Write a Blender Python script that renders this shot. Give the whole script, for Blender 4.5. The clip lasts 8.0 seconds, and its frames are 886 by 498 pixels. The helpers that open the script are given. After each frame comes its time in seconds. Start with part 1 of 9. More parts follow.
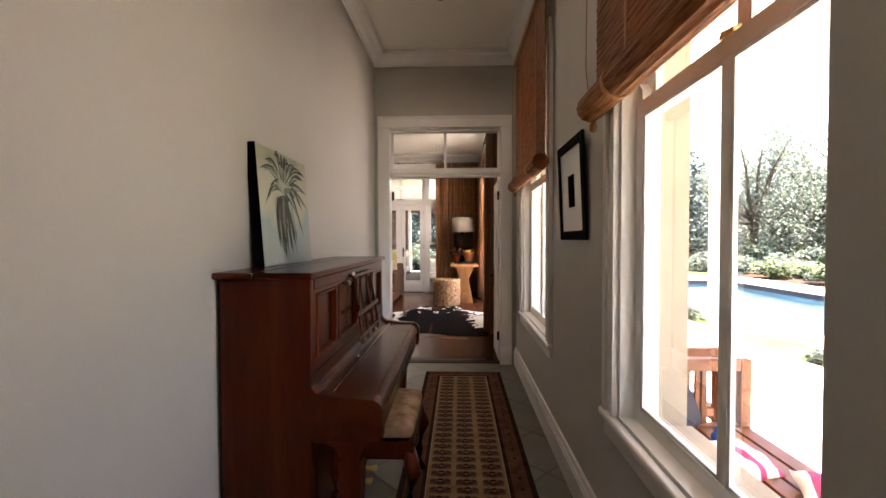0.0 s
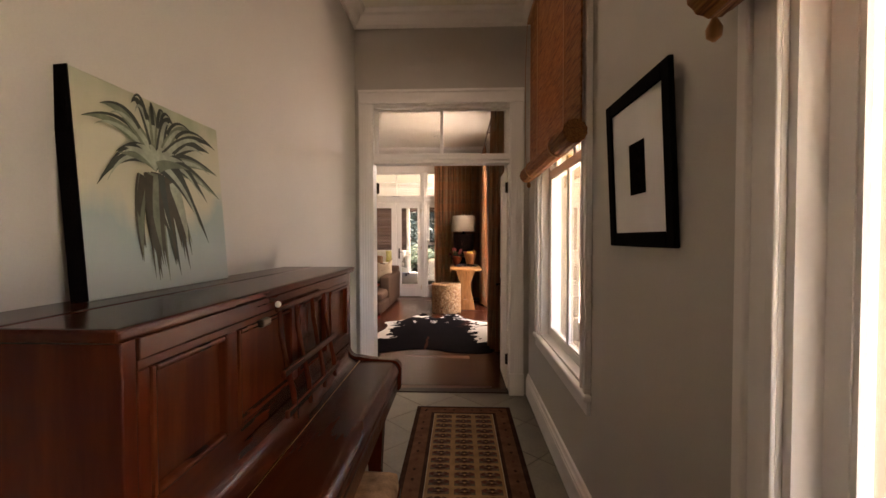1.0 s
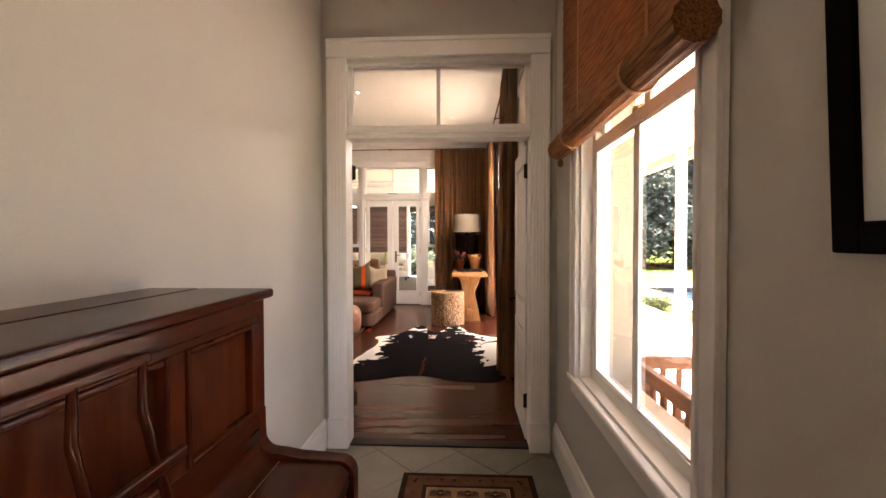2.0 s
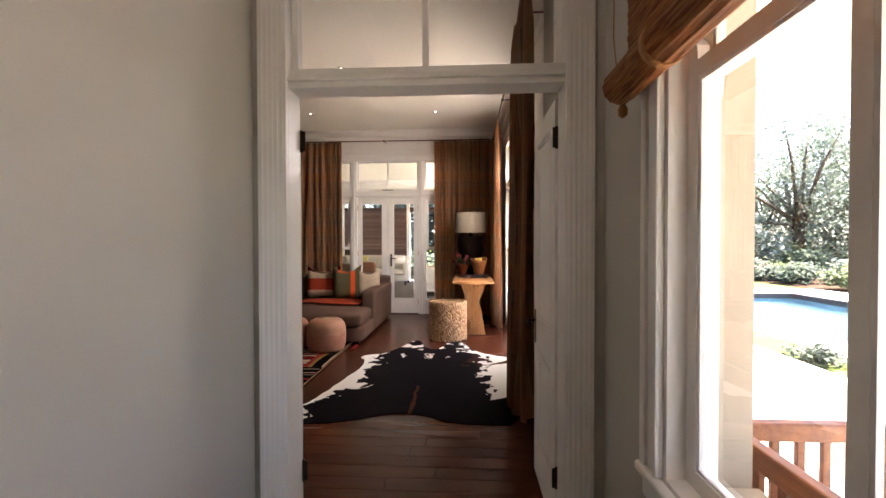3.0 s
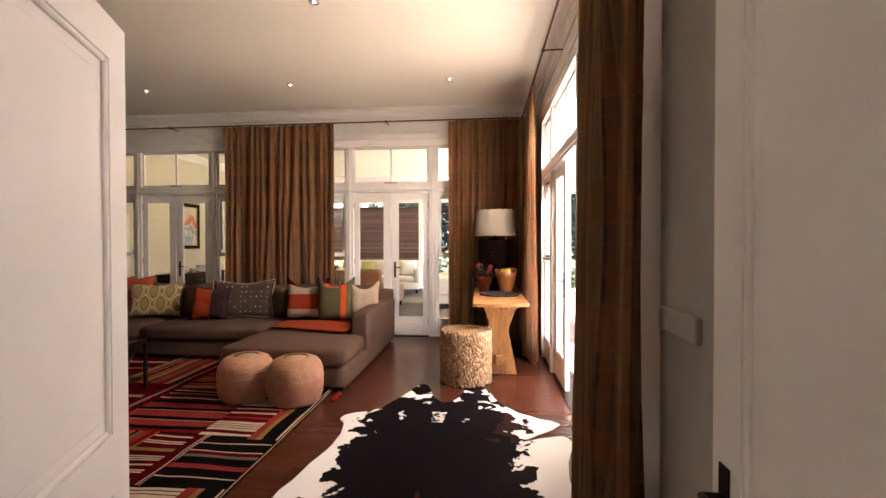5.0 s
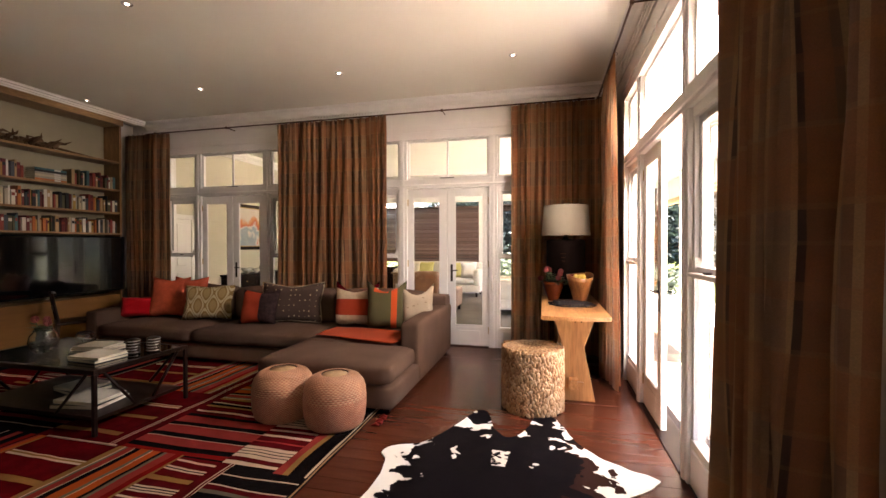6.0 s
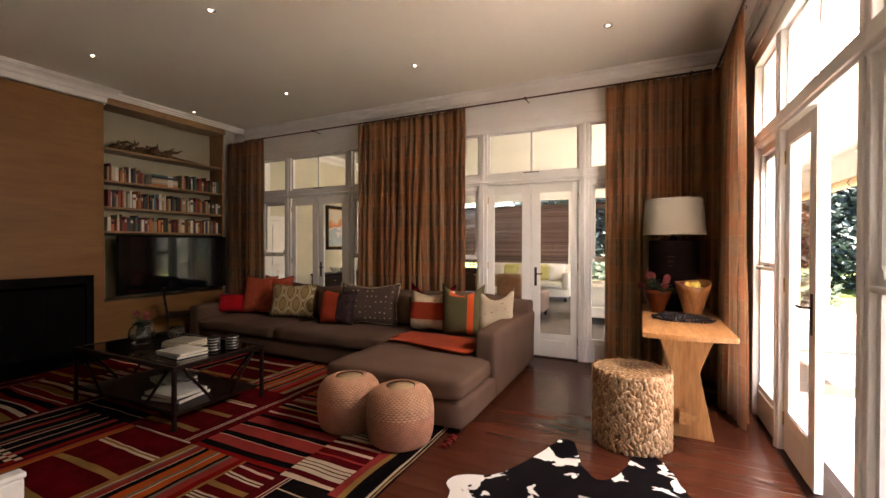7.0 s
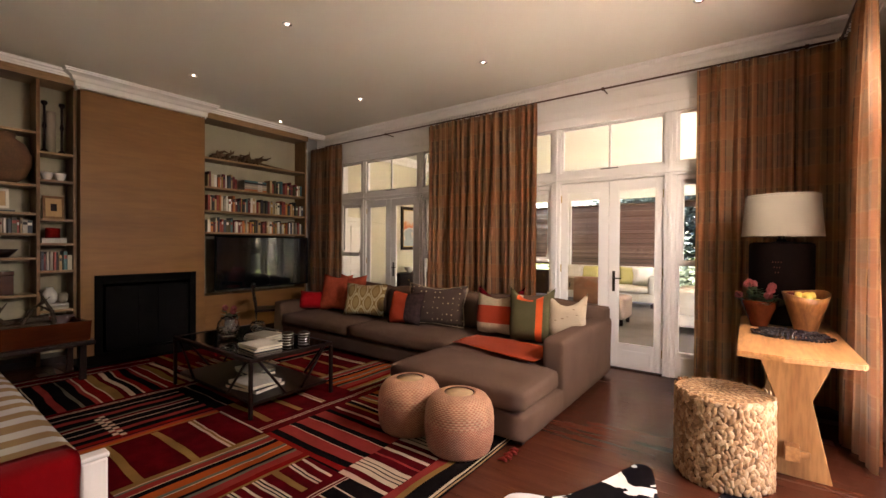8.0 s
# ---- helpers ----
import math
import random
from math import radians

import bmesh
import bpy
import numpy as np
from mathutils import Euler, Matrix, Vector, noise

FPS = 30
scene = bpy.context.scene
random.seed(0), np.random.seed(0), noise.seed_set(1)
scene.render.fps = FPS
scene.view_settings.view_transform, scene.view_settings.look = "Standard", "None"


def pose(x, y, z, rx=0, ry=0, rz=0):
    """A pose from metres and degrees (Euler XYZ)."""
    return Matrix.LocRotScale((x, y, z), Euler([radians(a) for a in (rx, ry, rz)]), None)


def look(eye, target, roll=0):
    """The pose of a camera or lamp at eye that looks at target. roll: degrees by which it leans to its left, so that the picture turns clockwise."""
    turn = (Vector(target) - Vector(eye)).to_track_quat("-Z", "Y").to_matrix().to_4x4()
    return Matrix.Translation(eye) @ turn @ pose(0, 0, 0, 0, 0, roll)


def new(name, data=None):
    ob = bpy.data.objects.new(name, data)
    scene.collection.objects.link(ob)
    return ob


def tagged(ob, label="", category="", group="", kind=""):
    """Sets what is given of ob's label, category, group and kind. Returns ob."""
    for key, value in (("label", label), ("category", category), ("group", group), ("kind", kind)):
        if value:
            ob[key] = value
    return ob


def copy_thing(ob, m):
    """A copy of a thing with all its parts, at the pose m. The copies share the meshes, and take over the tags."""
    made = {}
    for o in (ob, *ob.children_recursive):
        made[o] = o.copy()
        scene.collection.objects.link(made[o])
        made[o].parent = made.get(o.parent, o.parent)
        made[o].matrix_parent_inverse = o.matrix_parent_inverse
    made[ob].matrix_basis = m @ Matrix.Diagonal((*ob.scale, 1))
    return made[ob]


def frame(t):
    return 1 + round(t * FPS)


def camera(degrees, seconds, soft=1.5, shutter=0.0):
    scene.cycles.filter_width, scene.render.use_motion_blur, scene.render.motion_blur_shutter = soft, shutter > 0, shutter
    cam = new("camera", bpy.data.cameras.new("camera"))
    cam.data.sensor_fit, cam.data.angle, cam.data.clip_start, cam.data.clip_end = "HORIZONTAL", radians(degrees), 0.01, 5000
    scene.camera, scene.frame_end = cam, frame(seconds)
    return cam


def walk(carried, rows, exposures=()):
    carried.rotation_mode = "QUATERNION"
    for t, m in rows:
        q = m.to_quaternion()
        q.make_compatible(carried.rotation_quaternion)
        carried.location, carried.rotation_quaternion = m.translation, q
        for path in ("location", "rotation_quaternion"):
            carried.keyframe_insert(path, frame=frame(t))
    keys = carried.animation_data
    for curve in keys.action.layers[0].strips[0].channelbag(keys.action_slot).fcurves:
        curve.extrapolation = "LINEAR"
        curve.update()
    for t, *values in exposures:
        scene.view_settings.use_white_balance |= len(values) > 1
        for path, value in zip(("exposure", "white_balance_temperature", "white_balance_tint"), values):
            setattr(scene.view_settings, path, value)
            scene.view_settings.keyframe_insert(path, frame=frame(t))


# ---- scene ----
cam = camera(93.1, 8.0)
PATH = [
    (0, (0.51, -0.228, 1.467), (0.437, 1.77, 1.421), -0.1),
    (0.5, (0.511, 0.214, 1.48), (0.434, 2.212, 1.433), -0.1),
    (1, (0.53, 0.693, 1.493), (0.45, 2.691, 1.443), -0.1),
    (1.5, (0.513, 1.205, 1.496), (0.428, 3.203, 1.448), -0.1),
    (1.7, (0.519, 1.419, 1.493), (0.431, 3.417, 1.447), -0.1),
    (2.8, (0.556, 2.546, 1.469), (0.441, 4.543, 1.44), -0.1),
    (3, (0.556, 2.739, 1.473), (0.441, 4.736, 1.443), -0.1),
    (3.5, (0.549, 3.225, 1.483), (0.428, 5.221, 1.455), -0.1),
    (4, (0.523, 3.674, 1.506), (0.397, 5.67, 1.479), 0.0),
    (5.3, (0.432, 4.69, 1.546), (0.17, 6.673, 1.523), -0.1),
    (5.5, (0.415, 4.852, 1.543), (0.09, 6.826, 1.52), -0.1),
    (6, (0.384, 5.122, 1.54), (-0.094, 7.064, 1.52), -0.1),
    (6.5, (0.379, 5.39, 1.546), (-0.304, 7.269, 1.528), -0.1),
    (7, (0.354, 5.566, 1.54), (-0.515, 7.367, 1.523), 0.1),
    (7.5, (0.358, 5.687, 1.55), (-0.68, 7.396, 1.533), 0.2),
    (8, (0.411, 5.739, 1.556), (-0.776, 7.349, 1.538), 0.4),
]
walk(cam, [(t, look(eye, target, roll)) for t, eye, target, roll in PATH], exposures=[(0, 4.25, 6850, 23), (0.5, 4.2, 7250, 26), (1, 4.15, 7900, 29), (1.5, 4.6, 8000, 29), (3, 4.15, 6700, 22), (3.5, 3.95, 7150, 25), (4, 4.2, 7300, 26), (5.5, 4.55, 7250, 26), (6, 4.5, 7250, 26), (6.5, 4.35, 7200, 25), (7, 4.2, 7250, 24), (7.5, 4.3, 7200, 25), (8, 4.6, 7300, 26)])

# ---- world, sun, exposure ----
world = bpy.data.worlds.new("sky")
scene.world = world
world.use_nodes = True
wn = world.node_tree
sky = wn.nodes.new("ShaderNodeTexSky")
sky.sky_type, sky.sun_disc = "NISHITA", False
SUN_EL, SUN_AZ = 58.0, 84.0          # degrees; azimuth from +y towards +x
sky.sun_elevation, sky.sun_rotation = radians(SUN_EL), radians(SUN_AZ)
bg = wn.nodes["Background"]
bg.inputs["Strength"].default_value = 0.10
wn.links.new(sky.outputs[0], bg.inputs["Color"])
sun = new("sun", bpy.data.lights.new("sun", "SUN"))
sun.data.energy, sun.data.angle, sun.data.color = 5.0, radians(0.5), (1.0, 0.95, 0.87)
sx = math.cos(radians(SUN_EL)) * math.sin(radians(SUN_AZ))
sy = math.cos(radians(SUN_EL)) * math.cos(radians(SUN_AZ))
sun.matrix_world = look((sx * 40, sy * 40, math.sin(radians(SUN_EL)) * 40), (0, 0, 0))


def window_light(name, at, width, height, watts):
    """Sky light that enters by a window opening."""
    la = new(name, bpy.data.lights.new(name, "AREA"))
    la.data.shape, la.data.size, la.data.size_y, la.data.energy = "RECTANGLE", width, height, watts
    la.data.color = (1.0, 0.97, 0.93)
    la.matrix_world = at
    return la


window_light("window_light_east", look((1.60, 8.87, 2.86), (1.15, 8.87, 0.9)), 1.8, 0.56, 10)


def downlight_beam(x, y, z, watts):
    """The beam of a ceiling downlight."""
    la = new("downlight_beam", bpy.data.lights.new("downlight_beam", "SPOT"))
    la.data.energy, la.data.spot_size, la.data.spot_blend, la.data.shadow_soft_size = watts, radians(158), 0.7, 0.04
    la.data.color = (1.0, 0.86, 0.70)
    la.location = (x, y, z - 0.03)


for beam_y in (0.6, 3.55):
    downlight_beam(0.35, beam_y, 3.62, 0.7)


# ---- materials ----
def nodes_of(name):
    m = bpy.data.materials.new(name)
    m.use_nodes = True
    nt = m.node_tree
    return m, nt, nt.nodes["Principled BSDF"]


def tex(nt, kind, scale=5.0, detail=4.0, vec=None, **kw):
    n = nt.nodes.new(kind)
    if "Scale" in n.inputs:
        n.inputs["Scale"].default_value = scale
    if "Detail" in n.inputs:
        n.inputs["Detail"].default_value = detail
    for k, v in kw.items():
        n.inputs[k].default_value = v
    if vec is not None:
        nt.links.new(vec, n.inputs["Vector"])
    return n


def coords(nt, which="Object", scale=(1, 1, 1), rot=(0, 0, 0)):
    c = nt.nodes.new("ShaderNodeTexCoord")
    mp = nt.nodes.new("ShaderNodeMapping")
    mp.inputs["Scale"].default_value = scale
    mp.inputs["Rotation"].default_value = [radians(a) for a in rot]
    nt.links.new(c.outputs[which], mp.inputs["Vector"])
    return mp.outputs[0]


def ramp(nt, fac, stops, constant=False):
    r = nt.nodes.new("ShaderNodeValToRGB")
    if constant:
        r.color_ramp.interpolation = "CONSTANT"
    e = r.color_ramp.elements
    while len(e) < len(stops):
        e.new(0.5)
    for el, (p, c) in zip(e, stops):
        el.position, el.color = p, (*c, 1) if len(c) == 3 else c
    nt.links.new(fac, r.inputs[0])
    return r.outputs[0]


def mix(nt, fac, a, b, mode="MIX"):
    n = nt.nodes.new("ShaderNodeMix")
    n.data_type, n.blend_type = "RGBA", mode
    for val, key in ((fac, 0), (a, 6), (b, 7)):
        if isinstance(val, (int, float)):
            n.inputs[key].default_value = val
        elif isinstance(val, (tuple, list)):
            n.inputs[key].default_value = (*val, 1)
        else:
            nt.links.new(val, n.inputs[key])
    return n.outputs[2]


def math_node(nt, op, a, b=None, c=None):
    n = nt.nodes.new("ShaderNodeMath")
    n.operation = op
    for i, v in enumerate((a, b, c)):
        if v is None:
            continue
        if isinstance(v, (int, float)):
            n.inputs[i].default_value = v
        else:
            nt.links.new(v, n.inputs[i])
    return n.outputs[0]


def bump(nt, p, height, strength=0.3, dist=0.01):
    b = nt.nodes.new("ShaderNodeBump")
    b.inputs["Strength"].default_value, b.inputs["Distance"].default_value = strength, dist
    nt.links.new(height, b.inputs["Height"])
    nt.links.new(b.outputs[0], p.inputs["Normal"])


def dark(c, k):
    return tuple(v * k for v in c)


def surface(name, col, rough=0.6, metal=0.0, var=0.12, scale=3.0, fine=60.0, relief=0.1, dist=0.004, stretch=(1, 1, 1), sheen=0.0, coat=0.0, per_piece=0.0):
    """Colour with stains at a large scale and grain at a fine one, and a fine relief."""
    m, nt, p = nodes_of(name)
    v = coords(nt, scale=stretch)
    big = tex(nt, "ShaderNodeTexNoise", scale, 5, v)
    small = tex(nt, "ShaderNodeTexNoise", fine, 4, v)
    c = ramp(nt, big.outputs[0], [(0.3, dark(col, 1 - var)), (0.7, tuple(min(1, x * (1 + var * 0.6)) for x in col))])
    g = ramp(nt, small.outputs[0], [(0.3, (1 - var * 0.8,) * 3), (0.7, (1.0,) * 3)])
    c = mix(nt, 1.0, c, g, "MULTIPLY")
    if per_piece:
        oi = nt.nodes.new("ShaderNodeObjectInfo")
        pc = ramp(nt, oi.outputs["Random"], [(0.0, (1 - per_piece,) * 3), (1.0, (1.0,) * 3)])
        c = mix(nt, 1.0, c, pc, "MULTIPLY")
    nt.links.new(c, p.inputs["Base Color"])
    rr = ramp(nt, big.outputs[0], [(0.3, (max(0, rough - 0.025),) * 3), (0.7, (min(1, rough + 0.025),) * 3)])
    nt.links.new(rr, p.inputs["Roughness"])
    p.inputs["Metallic"].default_value = metal
    p.inputs["Sheen Weight"].default_value = sheen * 0.3
    p.inputs["Specular IOR Level"].default_value = 0.0 if rough >= 0.9 else 0.06 if rough > 0.8 else 0.4
    p.inputs["Coat Weight"].default_value = coat
    p.inputs["Coat Roughness"].default_value = 0.15
    bump(nt, p, small.outputs[0], relief, dist)
    return m


def wood(name, a, b, rough=0.35, axis="y", grain=14.0, coat=0.0, per_piece=0.0, relief=0.08, soft_grain=0.72, spec=0.3, gloss_var=1.0):
    """Grain drawn out along one axis."""
    m, nt, p = nodes_of(name)
    st = {"x": (0.12, 1, 1), "y": (1, 0.12, 1), "z": (1, 1, 0.12)}[axis]
    v = coords(nt, scale=st)
    if per_piece:
        oi = nt.nodes.new("ShaderNodeObjectInfo")
        add = nt.nodes.new("ShaderNodeVectorMath")
        add.operation = "MULTIPLY_ADD"
        cmb = nt.nodes.new("ShaderNodeCombineXYZ")
        for i in range(3):
            nt.links.new(oi.outputs["Random"], cmb.inputs[i])
        nt.links.new(cmb.outputs[0], add.inputs[0])
        add.inputs[1].default_value = (37, 53, 29)
        nt.links.new(v, add.inputs[2])
        v = add.outputs[0]
    n1 = tex(nt, "ShaderNodeTexNoise", grain, 8, v, Distortion=1.2)
    n2 = tex(nt, "ShaderNodeTexNoise", grain * 9, 4, v)
    n3 = tex(nt, "ShaderNodeTexNoise", 1.3, 3, v)
    c = ramp(nt, n1.outputs[0], [(0.3, a), (0.5, tuple((x + y) / 2 for x, y in zip(a, b))), (0.72, b)])
    c = mix(nt, 1.0, c, ramp(nt, n2.outputs[0], [(0.35, (soft_grain,) * 3), (0.62, (1.0,) * 3)]), "MULTIPLY")
    c = mix(nt, 1.0, c, ramp(nt, n3.outputs[0], [(0.3, (0.8,) * 3), (0.7, (1.0,) * 3)]), "MULTIPLY")
    if per_piece:
        c = mix(nt, 1.0, c, ramp(nt, oi.outputs["Random"], [(0.0, (1 - per_piece,) * 3), (1.0, (1.0,) * 3)]), "MULTIPLY")
    nt.links.new(c, p.inputs["Base Color"])
    rr = ramp(nt, n3.outputs[0], [(0.3, (rough - 0.05 * gloss_var,) * 3), (0.7, (rough + 0.07 * gloss_var,) * 3)])
    nt.links.new(rr, p.inputs["Roughness"])
    p.inputs["Coat Weight"].default_value = coat
    p.inputs["Coat Roughness"].default_value = 0.08
    p.inputs["Specular IOR Level"].default_value = spec
    bump(nt, p, n2.outputs[0], relief, 0.003)
    return m


def clear_glass(name, tint=(1, 1, 1), rough=0.0):
    m, nt, p = nodes_of(name)
    p.inputs["Base Color"].default_value = (*tint, 1)
    p.inputs["Roughness"].default_value = rough
    p.inputs["Transmission Weight"].default_value = 1.0
    p.inputs["IOR"].default_value = 1.45
    return m


def glowing(name, col, strength):
    m, nt, p = nodes_of(name)
    p.inputs["Base Color"].default_value = (*col, 1)
    p.inputs["Emission Color"].default_value = (*col, 1)
    p.inputs["Emission Strength"].default_value = strength
    return m


WALL = surface("wall_paint", (0.56, 0.527, 0.47), 0.6, var=0.05, scale=1.2, fine=180, relief=0.02, dist=0.001)
WALL_YELLOW = surface("cream_wall_paint", (0.66, 0.61, 0.46), 0.6, var=0.05, scale=1.2, fine=180, relief=0.06)
PLASTER_OUT = surface("outside_plaster", (0.30, 0.255, 0.20), 0.8, var=0.08, scale=2, fine=120, relief=0.2)
CEIL = surface("ceiling_paint", (0.88, 0.845, 0.735), 0.7, var=0.03, scale=0.8, fine=200, relief=0.02, dist=0.001)
WHITE = surface("white_gloss_paint", (0.87, 0.835, 0.79), 0.42, var=0.025, scale=5, fine=90, relief=0.01, dist=0.0005)
WHITE_OUT = surface("white_outdoor_paint", (0.70, 0.69, 0.66), 0.5, var=0.05, scale=4, fine=90, relief=0.05)
PLASTIC_WHITE = surface("white_plastic", (0.8, 0.79, 0.76), 0.3, var=0.03, scale=8, fine=200, relief=0.02)
FLOORWOOD = wood("floor_planks", (0.074, 0.0195, 0.0098), (0.104, 0.029, 0.0142), 0.26, "x", 5, coat=0.0, per_piece=0.07, relief=0.006, soft_grain=0.9, spec=0.22, gloss_var=0.3)
JOINT = surface("dark_joint", (0.02, 0.010, 0.007), 0.8, var=0.2)
TILE = surface("stone_tile", (0.215, 0.198, 0.162), 0.38, var=0.16, scale=4, fine=40, relief=0.12, per_piece=0.14)
GROUT = surface("grout", (0.17, 0.153, 0.127), 0.9, var=0.15, fine=120)
MAHOG = wood("mahogany", (0.066, 0.0092, 0.0031), (0.114, 0.0205, 0.0056), 0.26, "z", 7, relief=0.008, soft_grain=0.84, spec=0.15, gloss_var=0.4)
MAHOG_Y = wood("mahogany_long", (0.052, 0.0085, 0.003), (0.088, 0.018, 0.0058), 0.24, "y", 7, relief=0.006, soft_grain=0.86, spec=0.17, gloss_var=0.4)
MAHOG_PANEL = wood("mahogany_panel", (0.064, 0.0105, 0.0036), (0.116, 0.024, 0.0070), 0.24, "z", 9, relief=0.006, soft_grain=0.88, spec=0.15, gloss_var=0.4)
DARKWOOD = wood("dark_stained_wood", (0.010, 0.0036, 0.0023), (0.026, 0.0088, 0.0052), 0.42, "z", 10, spec=0.15)
DARKWOOD_X = wood("dark_stained_wood_long", (0.010, 0.0036, 0.0023), (0.026, 0.0088, 0.0052), 0.36, "x", 10, spec=0.18)
PINE = wood("yellow_wood", (0.42, 0.18, 0.060), (0.58, 0.285, 0.11), 0.42, "y", 6)
PINE_Z = wood("yellow_wood_upright", (0.40, 0.165, 0.055), (0.56, 0.27, 0.10), 0.42, "z", 6)
OAKPANEL = wood("oak_veneer", (0.245, 0.110, 0.030), (0.300, 0.140, 0.041), 0.5, "y", 3, soft_grain=0.9)
OAK = wood("oak_edge", (0.20, 0.100, 0.036), (0.30, 0.155, 0.060), 0.5, "z", 8)
OAK_Y = wood("oak_shelf_edge", (0.29, 0.165, 0.072), (0.42, 0.255, 0.120), 0.42, "y", 8)
TEAK = wood("teak", (0.13, 0.042, 0.014), (0.23, 0.082, 0.028), 0.5, "y", 8)
BOWLWOOD = wood("turned_bowl_wood", (0.17, 0.052, 0.018), (0.42, 0.175, 0.055), 0.3, "z", 7, coat=0.3)
BOARDBACK = surface("shelf_back_paint", (0.34, 0.30, 0.205), 0.6, var=0.05)
BLACKMETAL = surface("blackened_iron", (0.0055, 0.005, 0.0045), 0.86, 0.0, var=0.25, fine=140)
SOOT = surface("sooty_firebox", (0.0045, 0.004, 0.0035), 0.85, var=0.4, scale=6)
ROD_METAL = surface("aged_rod_metal", (0.13, 0.065, 0.04), 0.45, 0.5, var=0.2, fine=120)
BRONZE = surface("bronze", (0.055, 0.038, 0.026), 0.38, 0.85, var=0.25, fine=120)
STEEL = surface("brushed_steel", (0.55, 0.54, 0.52), 0.28, 0.9, var=0.1, fine=150)
BRASS = surface("brass", (0.62, 0.42, 0.16), 0.3, 0.9, var=0.15)
GLASS = clear_glass("window_glass")
VASEGLASS = clear_glass("vase_glass", (0.95, 0.97, 0.96))
DARKGLASS = clear_glass("smoked_glass", (0.05, 0.038, 0.028), 0.03)
SCREEN = surface("television_screen", (0.004, 0.0045, 0.006), 0.05, var=0.05, relief=0.0, coat=1.0)
SCREEN.node_tree.nodes["Principled BSDF"].inputs["IOR"].default_value = 1.75
LAMPGLOW = glowing("downlight_bulb", (1.0, 0.86, 0.68), 2.2)
FABRIC = surface("taupe_upholstery", (0.136, 0.081, 0.056), 0.9, var=0.16, scale=2.5, fine=420, relief=0.35, dist=0.002, sheen=0.05)
CREAM_FABRIC = surface("cream_upholstery", (0.66, 0.61, 0.52), 0.9, var=0.08, fine=300, relief=0.25, sheen=0.2)
FLORAL = surface("faded_floral_cloth", (0.42, 0.26, 0.15), 0.9, var=0.45, scale=16, fine=260, relief=0.2)
ORANGE = surface("orange_wool", (0.60, 0.085, 0.022), 0.95, var=0.12, fine=320, relief=0.4, sheen=0.3)
RED_CLOTH = surface("red_cloth", (0.42, 0.010, 0.014), 0.95, var=0.14, fine=260, relief=0.4, sheen=0.2)
CORAL = surface("coral_cloth", (0.50, 0.10, 0.05), 0.95, var=0.2, scale=14, fine=200, relief=0.4)
OLIVE = surface("olive_wool", (0.105, 0.092, 0.045), 0.95, var=0.15, fine=260, relief=0.4)
RUST = surface("rust_cloth", (0.40, 0.055, 0.025), 0.95, var=0.12, fine=240, relief=0.3)
PALE_CLOTH = surface("pale_linen", (0.56, 0.44, 0.30), 0.95, var=0.14, scale=20, fine=260, relief=0.3)
BEIGE_CLOTH = surface("beige_linen", (0.50, 0.33, 0.17), 0.95, var=0.14, fine=260, relief=0.3)
MAROON_PLAID = surface("dark_plaid_cloth", (0.05, 0.030, 0.030), 0.95, var=0.35, scale=22, fine=260, relief=0.3)
LAMP_BASE = surface("dark_glazed_clay", (0.0065, 0.0026, 0.0018), 0.85, var=0.3, scale=9, fine=60, relief=0.1)
PRINT_INK = surface("dark_print_ink", (0.012, 0.009, 0.008), 0.9, var=0.3, scale=30)
GREY_CLOTH = surface("charcoal_cloth", (0.055, 0.05, 0.055), 0.95, var=0.2, fine=260, relief=0.3)
LIME_CLOTH = surface("lime_cloth", (0.60, 0.54, 0.20), 0.95, var=0.1, fine=260, relief=0.3)
PINK_CLOTH = surface("pink_cloth", (0.55, 0.07, 0.15), 0.9, var=0.1, fine=200, relief=0.2)
STRAW = surface("pale_straw", (0.55, 0.355, 0.19), 0.6, var=0.2, scale=18, fine=150, relief=0.4)
WHITE_CLOTH = surface("white_cloth", (0.78, 0.75, 0.70), 0.9, var=0.06, fine=240, relief=0.25)
SHADE = surface("lampshade_linen", (0.29, 0.245, 0.185), 0.85, var=0.05, fine=300, relief=0.2)
CARPET = surface("grey_carpet", (0.17, 0.148, 0.122), 0.98, var=0.12, scale=3, fine=300, relief=0.5)
PAGES = surface("book_pages", (0.66, 0.60, 0.48), 0.9, var=0.1, fine=200)
CREAM_YARN = surface("cream_wool", (0.52, 0.4, 0.28), 0.97, var=0.18, fine=220, relief=0.5)
WINE_YARN = surface("wine_wool", (0.09, 0.0035, 0.0055), 0.97, var=0.25, scale=8, fine=220, relief=0.5)
RED_YARN = surface("red_wool", (0.185, 0.0085, 0.007), 0.97, var=0.25, scale=8, fine=220, relief=0.5)
BLACK_YARN = surface("black_wool", (0.009, 0.0065, 0.0065), 0.97, var=0.3, fine=220, relief=0.5)
TAN_YARN = surface("mustard_wool", (0.235, 0.135, 0.04), 0.97, var=0.25, fine=220, relief=0.5)
ORANGE_YARN = surface("orange_yarn", (0.34, 0.068, 0.015), 0.97, var=0.25, fine=220, relief=0.5)
PINK_YARN = surface("rose_wool", (0.25, 0.032, 0.026), 0.97, var=0.25, fine=220, relief=0.5)
GREEN_YARN = surface("grey_green_wool", (0.12, 0.11, 0.075), 0.97, var=0.25, fine=220, relief=0.5)
RUNNER_FIELD = surface("runner_field", (0.30, 0.180, 0.090), 0.97, var=0.2, scale=12, fine=260, relief=0.5)
